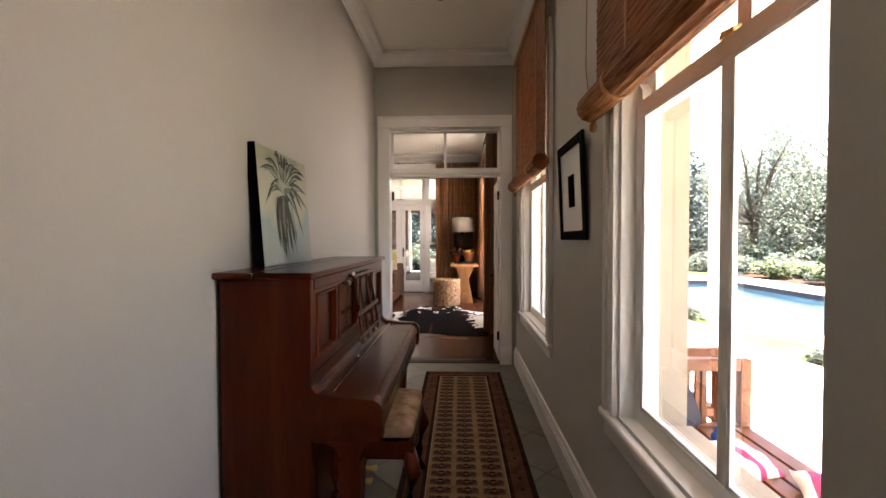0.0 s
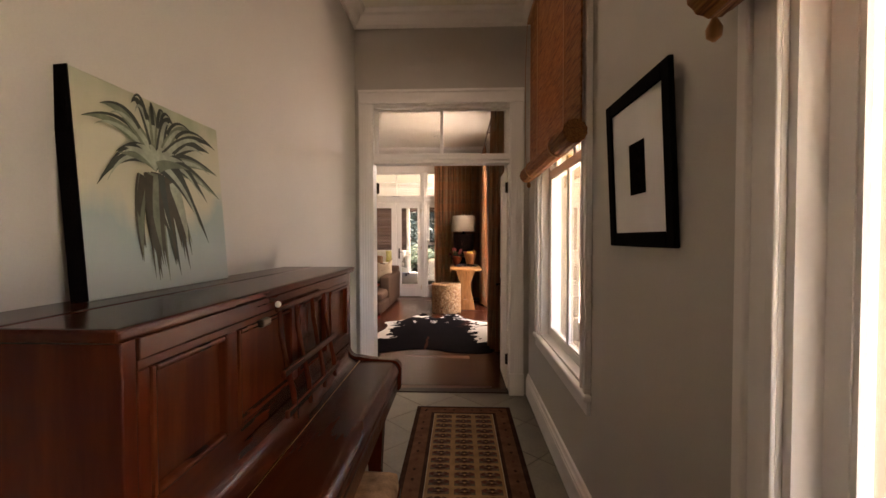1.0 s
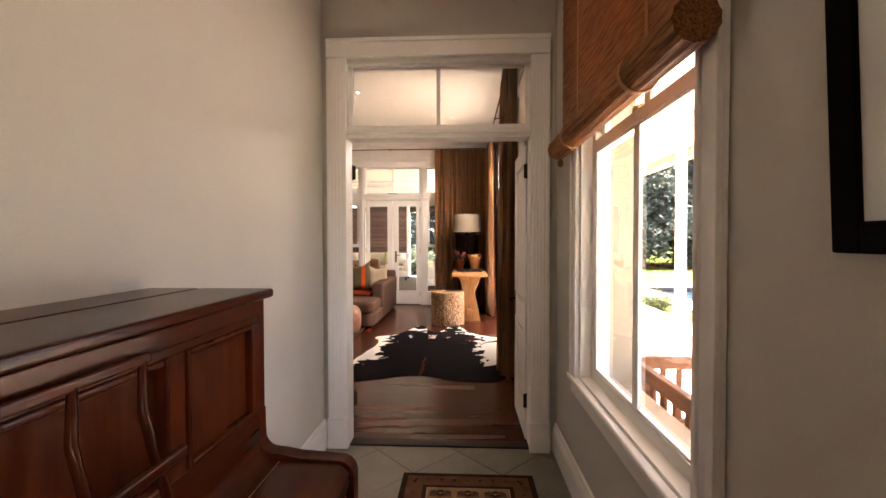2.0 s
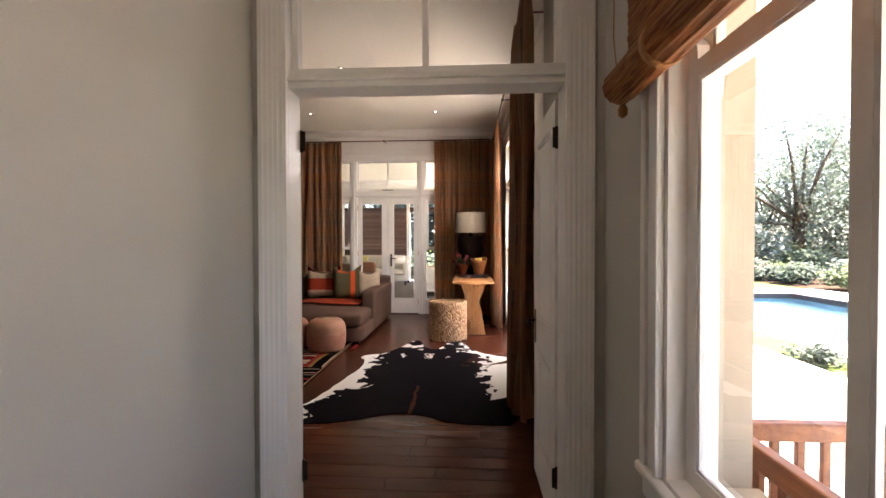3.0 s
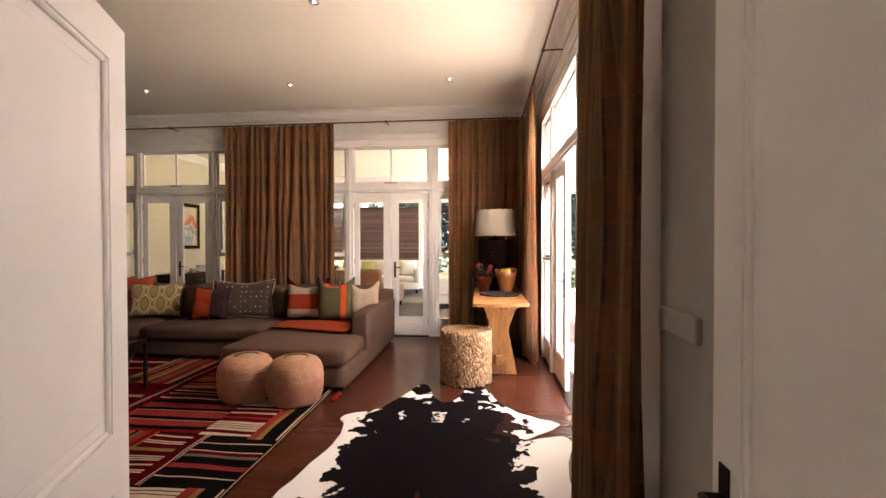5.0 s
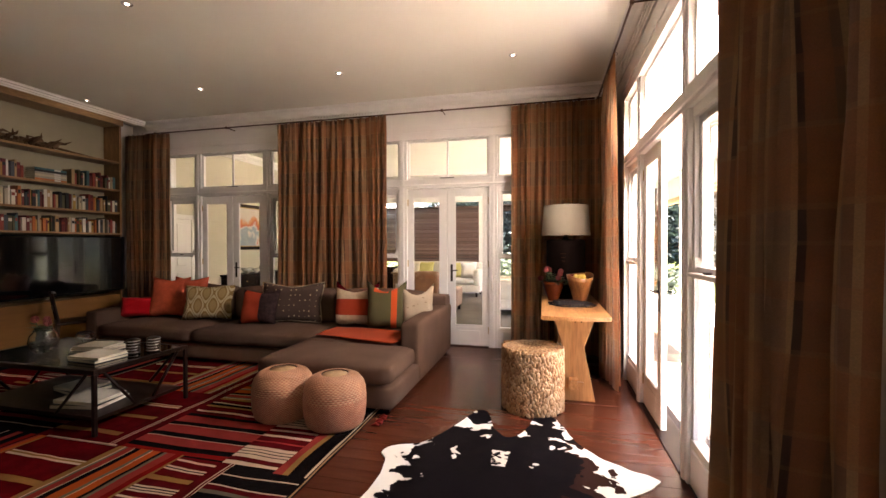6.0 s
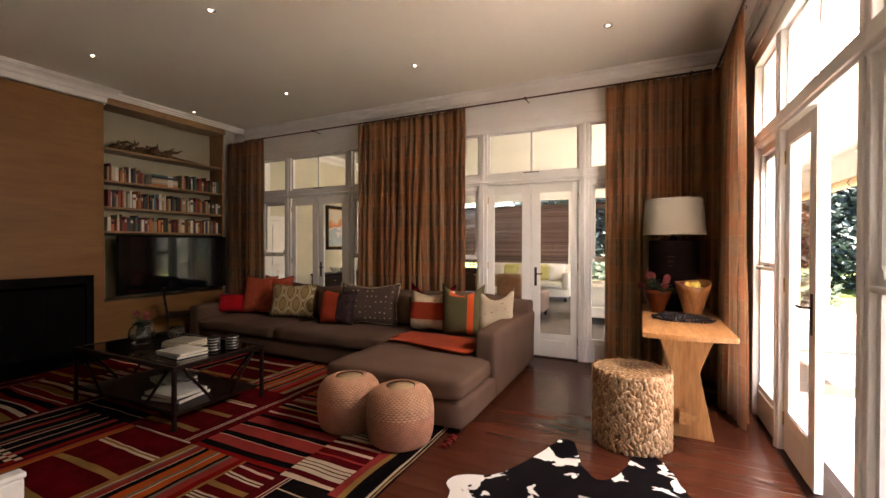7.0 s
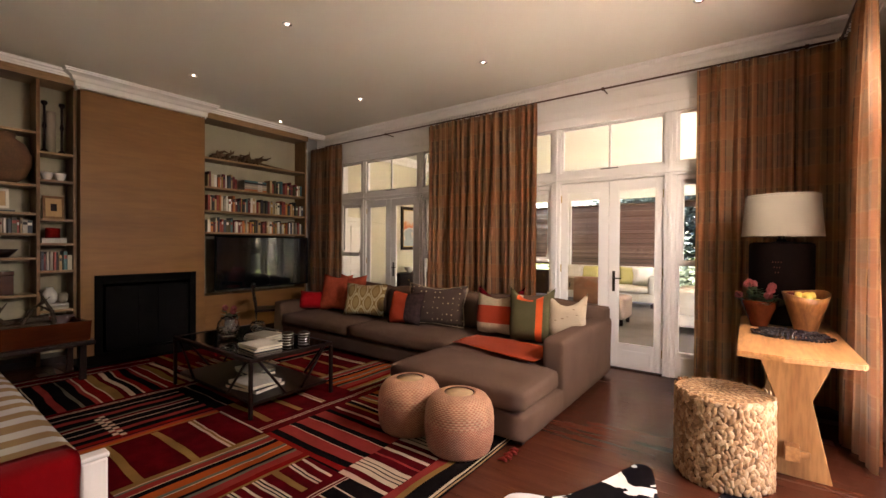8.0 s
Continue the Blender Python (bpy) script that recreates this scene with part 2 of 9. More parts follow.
RUNNER_DARK = surface("runner_dark", (0.055, 0.028, 0.02), 0.97, var=0.3, scale=12, fine=260, relief=0.5)
RUNNER_MAUVE = surface("runner_mauve", (0.135, 0.080, 0.060), 0.97, var=0.35, scale=30, fine=260, relief=0.5)
RUNNER_DULL = surface("runner_dull_red", (0.115, 0.045, 0.032), 0.97, var=0.3, scale=20, fine=260, relief=0.5)
RUNNER_BORDER = surface("runner_border", (0.155, 0.072, 0.042), 0.97, var=0.3, scale=12, fine=260, relief=0.5)
BAMBOO_DARK = surface("dark_reed", (0.13, 0.075, 0.05), 0.7, var=0.35, scale=25, fine=90, relief=0.3, stretch=(0.2, 1, 1))
TAN_LEATHER = surface("tan_leather", (0.27, 0.125, 0.060), 0.6, var=0.2, scale=6, fine=140, relief=0.15)
TAUPE_LEATHER = surface("taupe_cover", (0.36, 0.26, 0.205), 0.85, var=0.1, scale=5, fine=260, relief=0.2)
PALE_OAK = wood("pale_oak", (0.30, 0.185, 0.10), (0.44, 0.29, 0.165), 0.5, "x", 8)
CLAY = surface("old_brown_clay", (0.17, 0.075, 0.035), 0.75, var=0.3, scale=5)
CERAMIC = surface("white_ceramic", (0.75, 0.72, 0.66), 0.25, var=0.04)
LEMON = surface("lemon_peel", (0.70, 0.50, 0.10), 0.5, var=0.1, fine=150, relief=0.3)
PETAL = surface("protea_petal", (0.29, 0.060, 0.062), 0.7, var=0.3, scale=30)
LEAF = surface("flower_leaf", (0.05, 0.09, 0.03), 0.5, var=0.3, scale=20)
BEAD = surface("black_bead", (0.018, 0.010, 0.012), 0.22, var=0.3, scale=30)
GRASS = surface("lawn", (0.11, 0.145, 0.045), 0.95, var=0.25, scale=1.5, fine=90, relief=0.6, dist=0.02)
PAVING = surface("pale_paving", (0.72, 0.66, 0.57), 0.8, var=0.12, scale=1.6, fine=60, relief=0.3, per_piece=0.1)
SOIL = surface("soil", (0.06, 0.04, 0.028), 0.98, var=0.3)
STONE_DARK = surface("slate_coping", (0.040, 0.034, 0.031), 0.6, var=0.25)
POOLTILE = surface("pool_lining", (0.27, 0.43, 0.51), 0.5, var=0.12, scale=2)
BLUE_PLASTIC = surface("bright_blue_plastic", (0.02, 0.11, 0.42), 0.35, var=0.05)
DRIFT = surface("dry_driftwood", (0.17, 0.105, 0.06), 0.9, var=0.4, scale=7, fine=50, relief=0.6, dist=0.01)
BARK = surface("bark", (0.09, 0.065, 0.045), 0.95, var=0.35, scale=6, fine=40, relief=0.8, dist=0.02)
BOOKCOL = [surface("book_cover_" + n, c, 0.5, var=0.12, scale=9) for n, c in
           (("cream", (0.50, 0.42, 0.29)), ("black", (0.02, 0.02, 0.022)), ("red", (0.27, 0.04, 0.025)), ("blue", (0.05, 0.06, 0.075)),
            ("white", (0.62, 0.58, 0.50)), ("tan", (0.38, 0.25, 0.12)), ("green", (0.07, 0.065, 0.03)), ("grey", (0.34, 0.30, 0.24)), ("teal", (0.045, 0.13, 0.145)), ("ochre", (0.42, 0.25, 0.055)), ("maroon", (0.15, 0.022, 0.022)), ("orange", (0.46, 0.13, 0.03)))]


def water_material():
    m, nt, p = nodes_of("pool_water")
    p.inputs["Base Color"].default_value = (0.62, 0.85, 0.95, 1)
    p.inputs["Roughness"].default_value = 0.03
    p.inputs["Transmission Weight"].default_value = 1.0
    p.inputs["IOR"].default_value = 1.33
    n = tex(nt, "ShaderNodeTexNoise", 2.2, 3, coords(nt))
    bump(nt, p, n.outputs[0], 0.35, 0.05)
    return m


def leaf_material(name, a, b, thin=0.4):
    m, nt, p = nodes_of(name)
    g = nt.nodes.new("ShaderNodeNewGeometry")
    c = ramp(nt, g.outputs["Random Per Island"], [(0.0, a), (0.6, b), (1.0, tuple(min(1, v * 1.6) for v in b))])
    nt.links.new(c, p.inputs["Base Color"])
    p.inputs["Roughness"].default_value = 0.6
    p.inputs["Specular IOR Level"].default_value = 0.2
    tr = nt.nodes.new("ShaderNodeBsdfTranslucent")
    nt.links.new(c, tr.inputs["Color"])
    ms = nt.nodes.new("ShaderNodeMixShader")
    ms.inputs[0].default_value = thin
    nt.links.new(p.outputs[0], ms.inputs[1])
    nt.links.new(tr.outputs[0], ms.inputs[2])
    nt.links.new(ms.outputs[0], nt.nodes["Material Output"].inputs["Surface"])
    return m


def curtain_material():
    """Woven plaid: upright bands in browns, rust and gold, crossed by faint rust bars."""
    m, nt, p = nodes_of("plaid_curtain")
    uv = nt.nodes.new("ShaderNodeTexCoord")
    sep = nt.nodes.new("ShaderNodeSeparateXYZ")
    nt.links.new(uv.outputs["UV"], sep.inputs[0])
    u = math_node(nt, "FRACT", math_node(nt, "MULTIPLY", sep.outputs[0], 1.9))
    taupe, rust, gold, brown, dusk = (0.42, 0.246, 0.140), (0.43, 0.166, 0.071), (0.60, 0.365, 0.182), (0.30, 0.140, 0.076), (0.115, 0.046, 0.032)
    stops = [(0.0, taupe), (0.13, gold), (0.155, dusk), (0.185, rust), (0.30, brown), (0.335, gold), (0.36, taupe), (0.44, dusk), (0.47, brown), (0.55, rust), (0.63, gold), (0.655, taupe), (0.74, dusk),
             (0.765, brown), (0.83, gold), (0.86, rust), (0.94, dusk), (0.965, taupe)]
    c = ramp(nt, u, stops, True)
    v = math_node(nt, "FRACT", math_node(nt, "MULTIPLY", sep.outputs[1], 1.85))
    bar = ramp(nt, v, [(0.0, (0.8, 0.8, 0.8)), (0.17, (1, 1, 1)), (0.20, (0.8, 0.8, 0.8)), (0.36, (0, 0, 0)), (0.60, (0.55, 0.55, 0.55)), (0.68, (0, 0, 0))], True)
    c = mix(nt, math_node(nt, "MULTIPLY", bar, 0.60), c, (0.56, 0.205, 0.066))
    thin = ramp(nt, v, [(0.0, (1, 1, 1)), (0.025, (0, 0, 0)), (0.355, (1, 1, 1)), (0.38, (0, 0, 0)), (0.84, (1, 1, 1)), (0.86, (0, 0, 0))], True)
    c = mix(nt, math_node(nt, "MULTIPLY", thin, 0.28), c, gold)
    w = tex(nt, "ShaderNodeTexNoise", 260, 2, coords(nt))
    c = mix(nt, 1.0, c, ramp(nt, w.outputs[0], [(0.3, (0.78,) * 3), (0.7, (1,) * 3)]), "MULTIPLY")
    nt.links.new(c, p.inputs["Base Color"])
    p.inputs["Roughness"].default_value = 0.7
    tr = nt.nodes.new("ShaderNodeBsdfTranslucent")
    nt.links.new(mix(nt, 0.7, c, (0.66, 0.52, 0.34)), tr.inputs["Color"])
    ms = nt.nodes.new("ShaderNodeMixShader")
    ms.inputs[0].default_value = 0.26
    nt.links.new(p.outputs[0], ms.inputs[1])
    nt.links.new(tr.outputs[0], ms.inputs[2])
    nt.links.new(ms.outputs[0], nt.nodes["Material Output"].inputs["Surface"])
    bump(nt, p, w.outputs[0], 0.25, 0.002)
    return m


def hide_material():
    """Black and white cowhide: black over back and shoulders, ragged white flanks, mottled rump, a brown and white line on the spine."""
    m, nt, p = nodes_of("cowhide")
    tc = nt.nodes.new("ShaderNodeTexCoord")
    sep = nt.nodes.new("ShaderNodeSeparateXYZ")
    nt.links.new(tc.outputs["Object"], sep.inputs[0])
    x, y = sep.outputs[0], sep.outputs[1]
    half = math_node(nt, "ADD", 0.70, math_node(nt, "MULTIPLY", math_node(nt, "MAXIMUM", math_node(nt, "MULTIPLY", math_node(nt, "ADD", y, 0.45), -1.0), 0.0), 0.42))
    a = math_node(nt, "POWER", math_node(nt, "ABSOLUTE", math_node(nt, "DIVIDE", math_node(nt, "SUBTRACT", x, 0.03), half)), 3.0)
    b = math_node(nt, "MULTIPLY", math_node(nt, "MAXIMUM", math_node(nt, "SUBTRACT", y, 0.40), 0.0), 0.62)
    n = tex(nt, "ShaderNodeTexNoise", 5.2, 2.0, coords(nt), Distortion=0.6)
    n2 = tex(nt, "ShaderNodeTexNoise", 24, 3, coords(nt))
    wild = math_node(nt, "ADD", 1.0, math_node(nt, "MULTIPLY", b, 3.6))
    k = math_node(nt, "ADD", a, b)
    k = math_node(nt, "ADD", k, math_node(nt, "MULTIPLY", math_node(nt, "MULTIPLY", math_node(nt, "SUBTRACT", n.outputs[0], 0.5), 2.3), wild))
    k = math_node(nt, "ADD", k, math_node(nt, "MULTIPLY", math_node(nt, "SUBTRACT", n2.outputs[0], 0.5), 0.5))
    c = ramp(nt, k, [(0.0, (0.006, 0.0045, 0.0055)), (0.89, (0.008, 0.006, 0.0065)), (0.91, (0.66, 0.62, 0.55)), (1.0, (0.74, 0.71, 0.65))])
    sp = math_node(nt, "ABSOLUTE", math_node(nt, "ADD", x, math_node(nt, "MULTIPLY", math_node(nt, "SUBTRACT", n.outputs[0], 0.5), 0.12)))
    spine = math_node(nt, "MULTIPLY", math_node(nt, "LESS_THAN", sp, 0.015), math_node(nt, "LESS_THAN", y, -0.45))
    c = mix(nt, math_node(nt, "MULTIPLY", spine, 0.7), c, (0.085, 0.026, 0.013))
    patch = math_node(nt, "MULTIPLY", math_node(nt, "GREATER_THAN", math_node(nt, "ADD", x, math_node(nt, "MULTIPLY", n.outputs[0], 0.7)), 0.86), math_node(nt, "GREATER_THAN", y, 0.25))
    patch = math_node(nt, "MULTIPLY", patch, math_node(nt, "LESS_THAN", k, 0.88))
    c = mix(nt, math_node(nt, "MULTIPLY", patch, 0.6), c, (0.045, 0.017, 0.011))
    fleck = math_node(nt, "MULTIPLY", math_node(nt, "LESS_THAN", sp, 0.055), math_node(nt, "GREATER_THAN", n2.outputs[0], 0.46))
    fleck = math_node(nt, "MULTIPLY", fleck, math_node(nt, "LESS_THAN", math_node(nt, "ABSOLUTE", math_node(nt, "SUBTRACT", y, 0.68)), 0.11))
    c = mix(nt, fleck, c, (0.62, 0.56, 0.48))
    nt.links.new(c, p.inputs["Base Color"])
    p.inputs["Roughness"].default_value = 0.75
    p.inputs["Specular IOR Level"].default_value = 0.015
    hair = tex(nt, "ShaderNodeTexNoise", 220, 3, coords(nt, scale=(1, 0.15, 1)))
    bump(nt, p, hair.outputs[0], 0.3, 0.003)
    return m


def chevron_material():
    """Basket weave of straw and coral strands that zigzag round the side."""
    m, nt, p = nodes_of("woven_palm")
    uv = nt.nodes.new("ShaderNodeTexCoord")
    sep = nt.nodes.new("ShaderNodeSeparateXYZ")
    nt.links.new(uv.outputs["UV"], sep.inputs[0])
    u = math_node(nt, "MULTIPLY", sep.outputs[0], 84.0)
    zig = math_node(nt, "PINGPONG", u, 1.0)
    low = math_node(nt, "MULTIPLY_ADD", math_node(nt, "LESS_THAN", sep.outputs[1], 0.36), 1.1, 0.06)
    r = math_node(nt, "FRACT", math_node(nt, "ADD", math_node(nt, "MULTIPLY", sep.outputs[1], 44.0), math_node(nt, "MULTIPLY", zig, low)))
    odd = math_node(nt, "MODULO", math_node(nt, "FLOOR", math_node(nt, "MULTIPLY", sep.outputs[1], 44.0)), 2.0)
    cell = math_node(nt, "GREATER_THAN", math_node(nt, "FRACT", math_node(nt, "MULTIPLY_ADD", u, 0.5, math_node(nt, "MULTIPLY", odd, 0.5))), 0.5)
    band = math_node(nt, "LESS_THAN", r, 0.52)
    n = tex(nt, "ShaderNodeTexNoise", 14, 4, coords(nt))
    dash = math_node(nt, "MAXIMUM", cell, math_node(nt, "LESS_THAN", sep.outputs[1], 0.36))
    c = mix(nt, math_node(nt, "MULTIPLY", math_node(nt, "MULTIPLY", band, dash), 0.9), (0.62, 0.345, 0.20), (0.42, 0.092, 0.05))
    c = mix(nt, math_node(nt, "MULTIPLY", cell, 0.30), c, (0.46, 0.20, 0.11))
    c = mix(nt, 1.0, c, ramp(nt, n.outputs[0], [(0.3, (0.74,) * 3), (0.7, (1,) * 3)]), "MULTIPLY")
    nt.links.new(c, p.inputs["Base Color"])
    p.inputs["Roughness"].default_value = 0.55
    hgt = math_node(nt, "SINE", math_node(nt, "MULTIPLY", r, 6.283))
    bump(nt, p, hgt, 0.6, 0.004)
    return m


def blind_material():
    """Fine matchstick reeds, golden brown, a little light comes through."""
    m, nt, p = nodes_of("matchstick_reed")
    v = coords(nt, scale=(1, 0.06, 1))
    n = tex(nt, "ShaderNodeTexNoise", 150, 2, v)
    n2 = tex(nt, "ShaderNodeTexNoise", 2.5, 3, coords(nt))
    c = ramp(nt, n.outputs[0], [(0.3, (0.16, 0.05, 0.014)), (0.5, (0.36, 0.135, 0.038)), (0.75, (0.50, 0.23, 0.075))])
    c = mix(nt, 1.0, c, ramp(nt, n2.outputs[0], [(0.3, (0.75,) * 3), (0.7, (1,) * 3)]), "MULTIPLY")
    nt.links.new(c, p.inputs["Base Color"])
    p.inputs["Roughness"].default_value = 0.6
    tr = nt.nodes.new("ShaderNodeBsdfTranslucent")
    nt.links.new(c, tr.inputs["Color"])
    ms = nt.nodes.new("ShaderNodeMixShader")
    ms.inputs[0].default_value = 0.35
    nt.links.new(p.outputs[0], ms.inputs[1])
    nt.links.new(tr.outputs[0], ms.inputs[2])
    nt.links.new(ms.outputs[0], nt.nodes["Material Output"].inputs["Surface"])
    bump(nt, p, n.outputs[0], 0.8, 0.004)
    return m


def trellis_material():
    """Ogee pattern in cream on tan."""
    m, nt, p = nodes_of("ogee_cloth")
    tc = nt.nodes.new("ShaderNodeTexCoord")
    sep = nt.nodes.new("ShaderNodeSeparateXYZ")
    nt.links.new(tc.outputs["Object"], sep.inputs[0])
    g = math_node(nt, "ADD", math_node(nt, "COSINE", math_node(nt, "MULTIPLY", sep.outputs[0], 30.0)), math_node(nt, "COSINE", math_node(nt, "MULTIPLY", sep.outputs[2], 17.0)))
    g = math_node(nt, "MULTIPLY_ADD", math_node(nt, "ABSOLUTE", g), 0.5, 0.0)
    tan, pale = (0.27, 0.165, 0.05), (0.52, 0.43, 0.26)
    c = ramp(nt, g, [(0.0, tan), (0.06, pale), (0.34, tan), (0.62, (0.36, 0.25, 0.10))], True)
    yarn = tex(nt, "ShaderNodeTexNoise", 240, 3, coords(nt))
    c = mix(nt, 1.0, c, ramp(nt, yarn.outputs[0], [(0.3, (0.78,) * 3), (0.7, (1,) * 3)]), "MULTIPLY")
    nt.links.new(c, p.inputs["Base Color"])
    p.inputs["Roughness"].default_value = 0.9
    return m


def dots_material():
    m, nt, p = nodes_of("dotted_cloth")
    v = tex(nt, "ShaderNodeTexVoronoi", 14, 0, coords(nt, scale=(1, 0.02, 1)), Randomness=0.2)
    c = ramp(nt, v.outputs["Distance"], [(0.0, (0.42, 0.32, 0.20)), (0.16, (0.070, 0.040, 0.027))], True)
    nt.links.new(c, p.inputs["Base Color"])
    p.inputs["Roughness"].default_value = 0.9
    return m


def stitched_material():
    """Cream linen with short dark stitches in broken lines."""
    m, nt, p = nodes_of("stitched_linen")
    v = tex(nt, "ShaderNodeTexVoronoi", 9, 0, coords(nt, scale=(1, 0.02, 3.2)))
    n = tex(nt, "ShaderNodeTexNoise", 240, 3, coords(nt))
    c = ramp(nt, v.outputs["Distance"], [(0.0, (0.20, 0.12, 0.06)), (0.15, (0.48, 0.37, 0.25))], True)
    c = mix(nt, 1.0, c, ramp(nt, n.outputs[0], [(0.3, (0.8,) * 3), (0.7, (1,) * 3)]), "MULTIPLY")
    nt.links.new(c, p.inputs["Base Color"])
    p.inputs["Roughness"].default_value = 0.9
    return m


def canvas_material():
    """Washy painted ground: cream and sage with a blue-grey foot."""
    m, nt, p = nodes_of("painted_canvas")
    tc = nt.nodes.new("ShaderNodeTexCoord")
    sep = nt.nodes.new("ShaderNodeSeparateXYZ")
    nt.links.new(tc.outputs["Object"], sep.inputs[0])
    n = tex(nt, "ShaderNodeTexNoise", 3.5, 6, coords(nt, scale=(1, 1, 0.5)))
    h = math_node(nt, "ADD", math_node(nt, "MULTIPLY", sep.outputs[2], 1.5), math_node(nt, "MULTIPLY", math_node(nt, "SUBTRACT", n.outputs[0], 0.5), 0.9))
    c = ramp(nt, h, [(0.0, (0.40, 0.44, 0.40)), (0.3, (0.33, 0.41, 0.38)), (0.45, (0.54, 0.51, 0.37)), (0.75, (0.50, 0.48, 0.35)), (1.0, (0.30, 0.34, 0.22))])
    nt.links.new(c, p.inputs["Base Color"])
    p.inputs["Roughness"].default_value = 0.6
    bump(nt, p, n.outputs[0], 0.3, 0.003)
    return m


def abstract_material():
    m, nt, p = nodes_of("abstract_painting")
    n = tex(nt, "ShaderNodeTexNoise", 2.6, 3, coords(nt))
    tc = nt.nodes.new("ShaderNodeTexCoord")
    sep = nt.nodes.new("ShaderNodeSeparateXYZ")
    nt.links.new(tc.outputs["Object"], sep.inputs[0])
    h = math_node(nt, "ADD", sep.outputs[2], math_node(nt, "MULTIPLY", math_node(nt, "SUBTRACT", n.outputs[0], 0.5), 1.6))
    c = ramp(nt, h, [(0.0, (0.40, 0.44, 0.46)), (0.3, (0.30, 0.36, 0.40)), (0.4, (0.70, 0.64, 0.56)), (0.5, (0.62, 0.12, 0.05)), (0.66, (0.70, 0.30, 0.12)), (0.8, (0.68, 0.60, 0.50))])
    nt.links.new(c, p.inputs["Base Color"])
    p.inputs["Roughness"].default_value = 0.5
    return m


def split_reed_material():
    m, nt, p = nodes_of("split_reed")
    g = nt.nodes.new("ShaderNodeNewGeometry")
    c = ramp(nt, g.outputs["Random Per Island"], [(0.0, (0.05, 0.026, 0.020)), (0.3, (0.17, 0.085, 0.062)), (0.75, (0.27, 0.165, 0.135)), (1.0, (0.40, 0.30, 0.28))])
    n = tex(nt, "ShaderNodeTexNoise", 9, 3, coords(nt, scale=(1.1, 1, 14)))
    c = mix(nt, 1.0, c, ramp(nt, n.outputs[0], [(0.32, (0.35, 0.30, 0.28)), (0.52, (0.85, 0.78, 0.75)), (0.7, (1.25, 1.2, 1.25))]), "MULTIPLY")
    nt.links.new(c, p.inputs["Base Color"])
    p.inputs["Roughness"].default_value = 0.6
    return m


BAMBOO = split_reed_material()
CURTAIN, HIDE, REED, OGEE, DOTS = curtain_material(), hide_material(), blind_material(), trellis_material(), dots_material()
STITCHED = stitched_material()
CANVAS, ABSTRACT, WATER = canvas_material(), abstract_material(), water_material()
RATTAN = chevron_material()
FOLIAGE = leaf_material("tree_leaves", (0.034, 0.052, 0.040), (0.082, 0.108, 0.072))
# blue-green leaves, their shade put into the colour
FOLIAGE_SHADED = leaf_material("shaded_leaves", (0.022, 0.038, 0.036), (0.045, 0.068, 0.060), 0.12)
FOLIAGE_PALE = leaf_material("grey_green_leaves", (0.05, 0.068, 0.056), (0.115, 0.14, 0.105))
FOLIAGE_BRIGHT = leaf_material("bright_leaves", (0.055, 0.080, 0.036), (0.115, 0.145, 0.070))
BARKCLOTH = surface("banana_fibre", (0.28, 0.145, 0.06), 0.6, var=0.35, scale=14, fine=120, relief=0.5, per_piece=0.3)


# ---- building helpers ----
def box(bm, x0, y0, z0, x1, y1, z1, bevel=0.0, seg=2, mi=0):
    m = Matrix.Translation(((x0 + x1) / 2, (y0 + y1) / 2, (z0 + z1) / 2)) @ Matrix.Diagonal((abs(x1 - x0), abs(y1 - y0), abs(z1 - z0), 1))
    r = bmesh.ops.create_cube(bm, size=1.0, matrix=m)
    vs = r["verts"]
    fs = {f for v in vs for f in v.link_faces}
    for f in fs:
        f.material_index = mi
    if bevel > 0:
        es = list({e for v in vs for e in v.link_edges})
        res = bmesh.ops.bevel(bm, geom=es, offset=bevel, segments=seg, affect="EDGES", profile=0.5)
        for f in res["faces"]:
            f.material_index = mi
    return vs


def boxes(*rows, bevel=0.0, seg=2):
    bm = bmesh.new()
    for r in rows:
        box(bm, *r, bevel=bevel, seg=seg)
    return bm


def prism(bm, pts, axis, a, b, mi=0):
    """A polygon of (u, v) drawn out along an axis from a to b. axis x: (y, z); y: (x, z); z: (x, y)."""
    def at(u, v, w):
        return {"x": (w, u, v), "y": (u, w, v), "z": (u, v, w)}[axis]
    lo = [bm.verts.new(at(u, v, a)) for u, v in pts]
    hi = [bm.verts.new(at(u, v, b)) for u, v in pts]
    fs = [bm.faces.new(lo), bm.faces.new(hi[::-1])]
    n = len(pts)
    for i in range(n):
        fs.append(bm.faces.new((lo[i], hi[i], hi[(i + 1) % n], lo[(i + 1) % n])))
    for f in fs:
        f.material_index = mi
    bmesh.ops.recalc_face_normals(bm, faces=fs)
    return fs


def lathe(bm, prof, seg=28, cx=0.0, cy=0.0, mi=0, uv=None):
    rings = []
    for r, z in prof:
        rings.append([bm.verts.new((cx + r * math.cos(2 * math.pi * i / seg), cy + r * math.sin(2 * math.pi * i / seg), z)) for i in range(seg)])
    for k, (a, b) in enumerate(zip(rings, rings[1:])):
        for i in range(seg):
            j = (i + 1) % seg
            f = bm.faces.new((a[i], a[j], b[j], b[i]))
            f.smooth, f.material_index = True, mi
            if uv:
                for lp, (uu, vv) in zip(f.loops, ((i, k), (i + 1, k), (i + 1, k + 1), (i, k + 1))):
                    lp[uv].uv = (uu / seg, vv / (len(prof) - 1))
    for ring, flip in ((rings[0], True), (rings[-1], False)):
        f = bm.faces.new(ring[::-1] if flip else ring)
        f.material_index = mi
    return rings


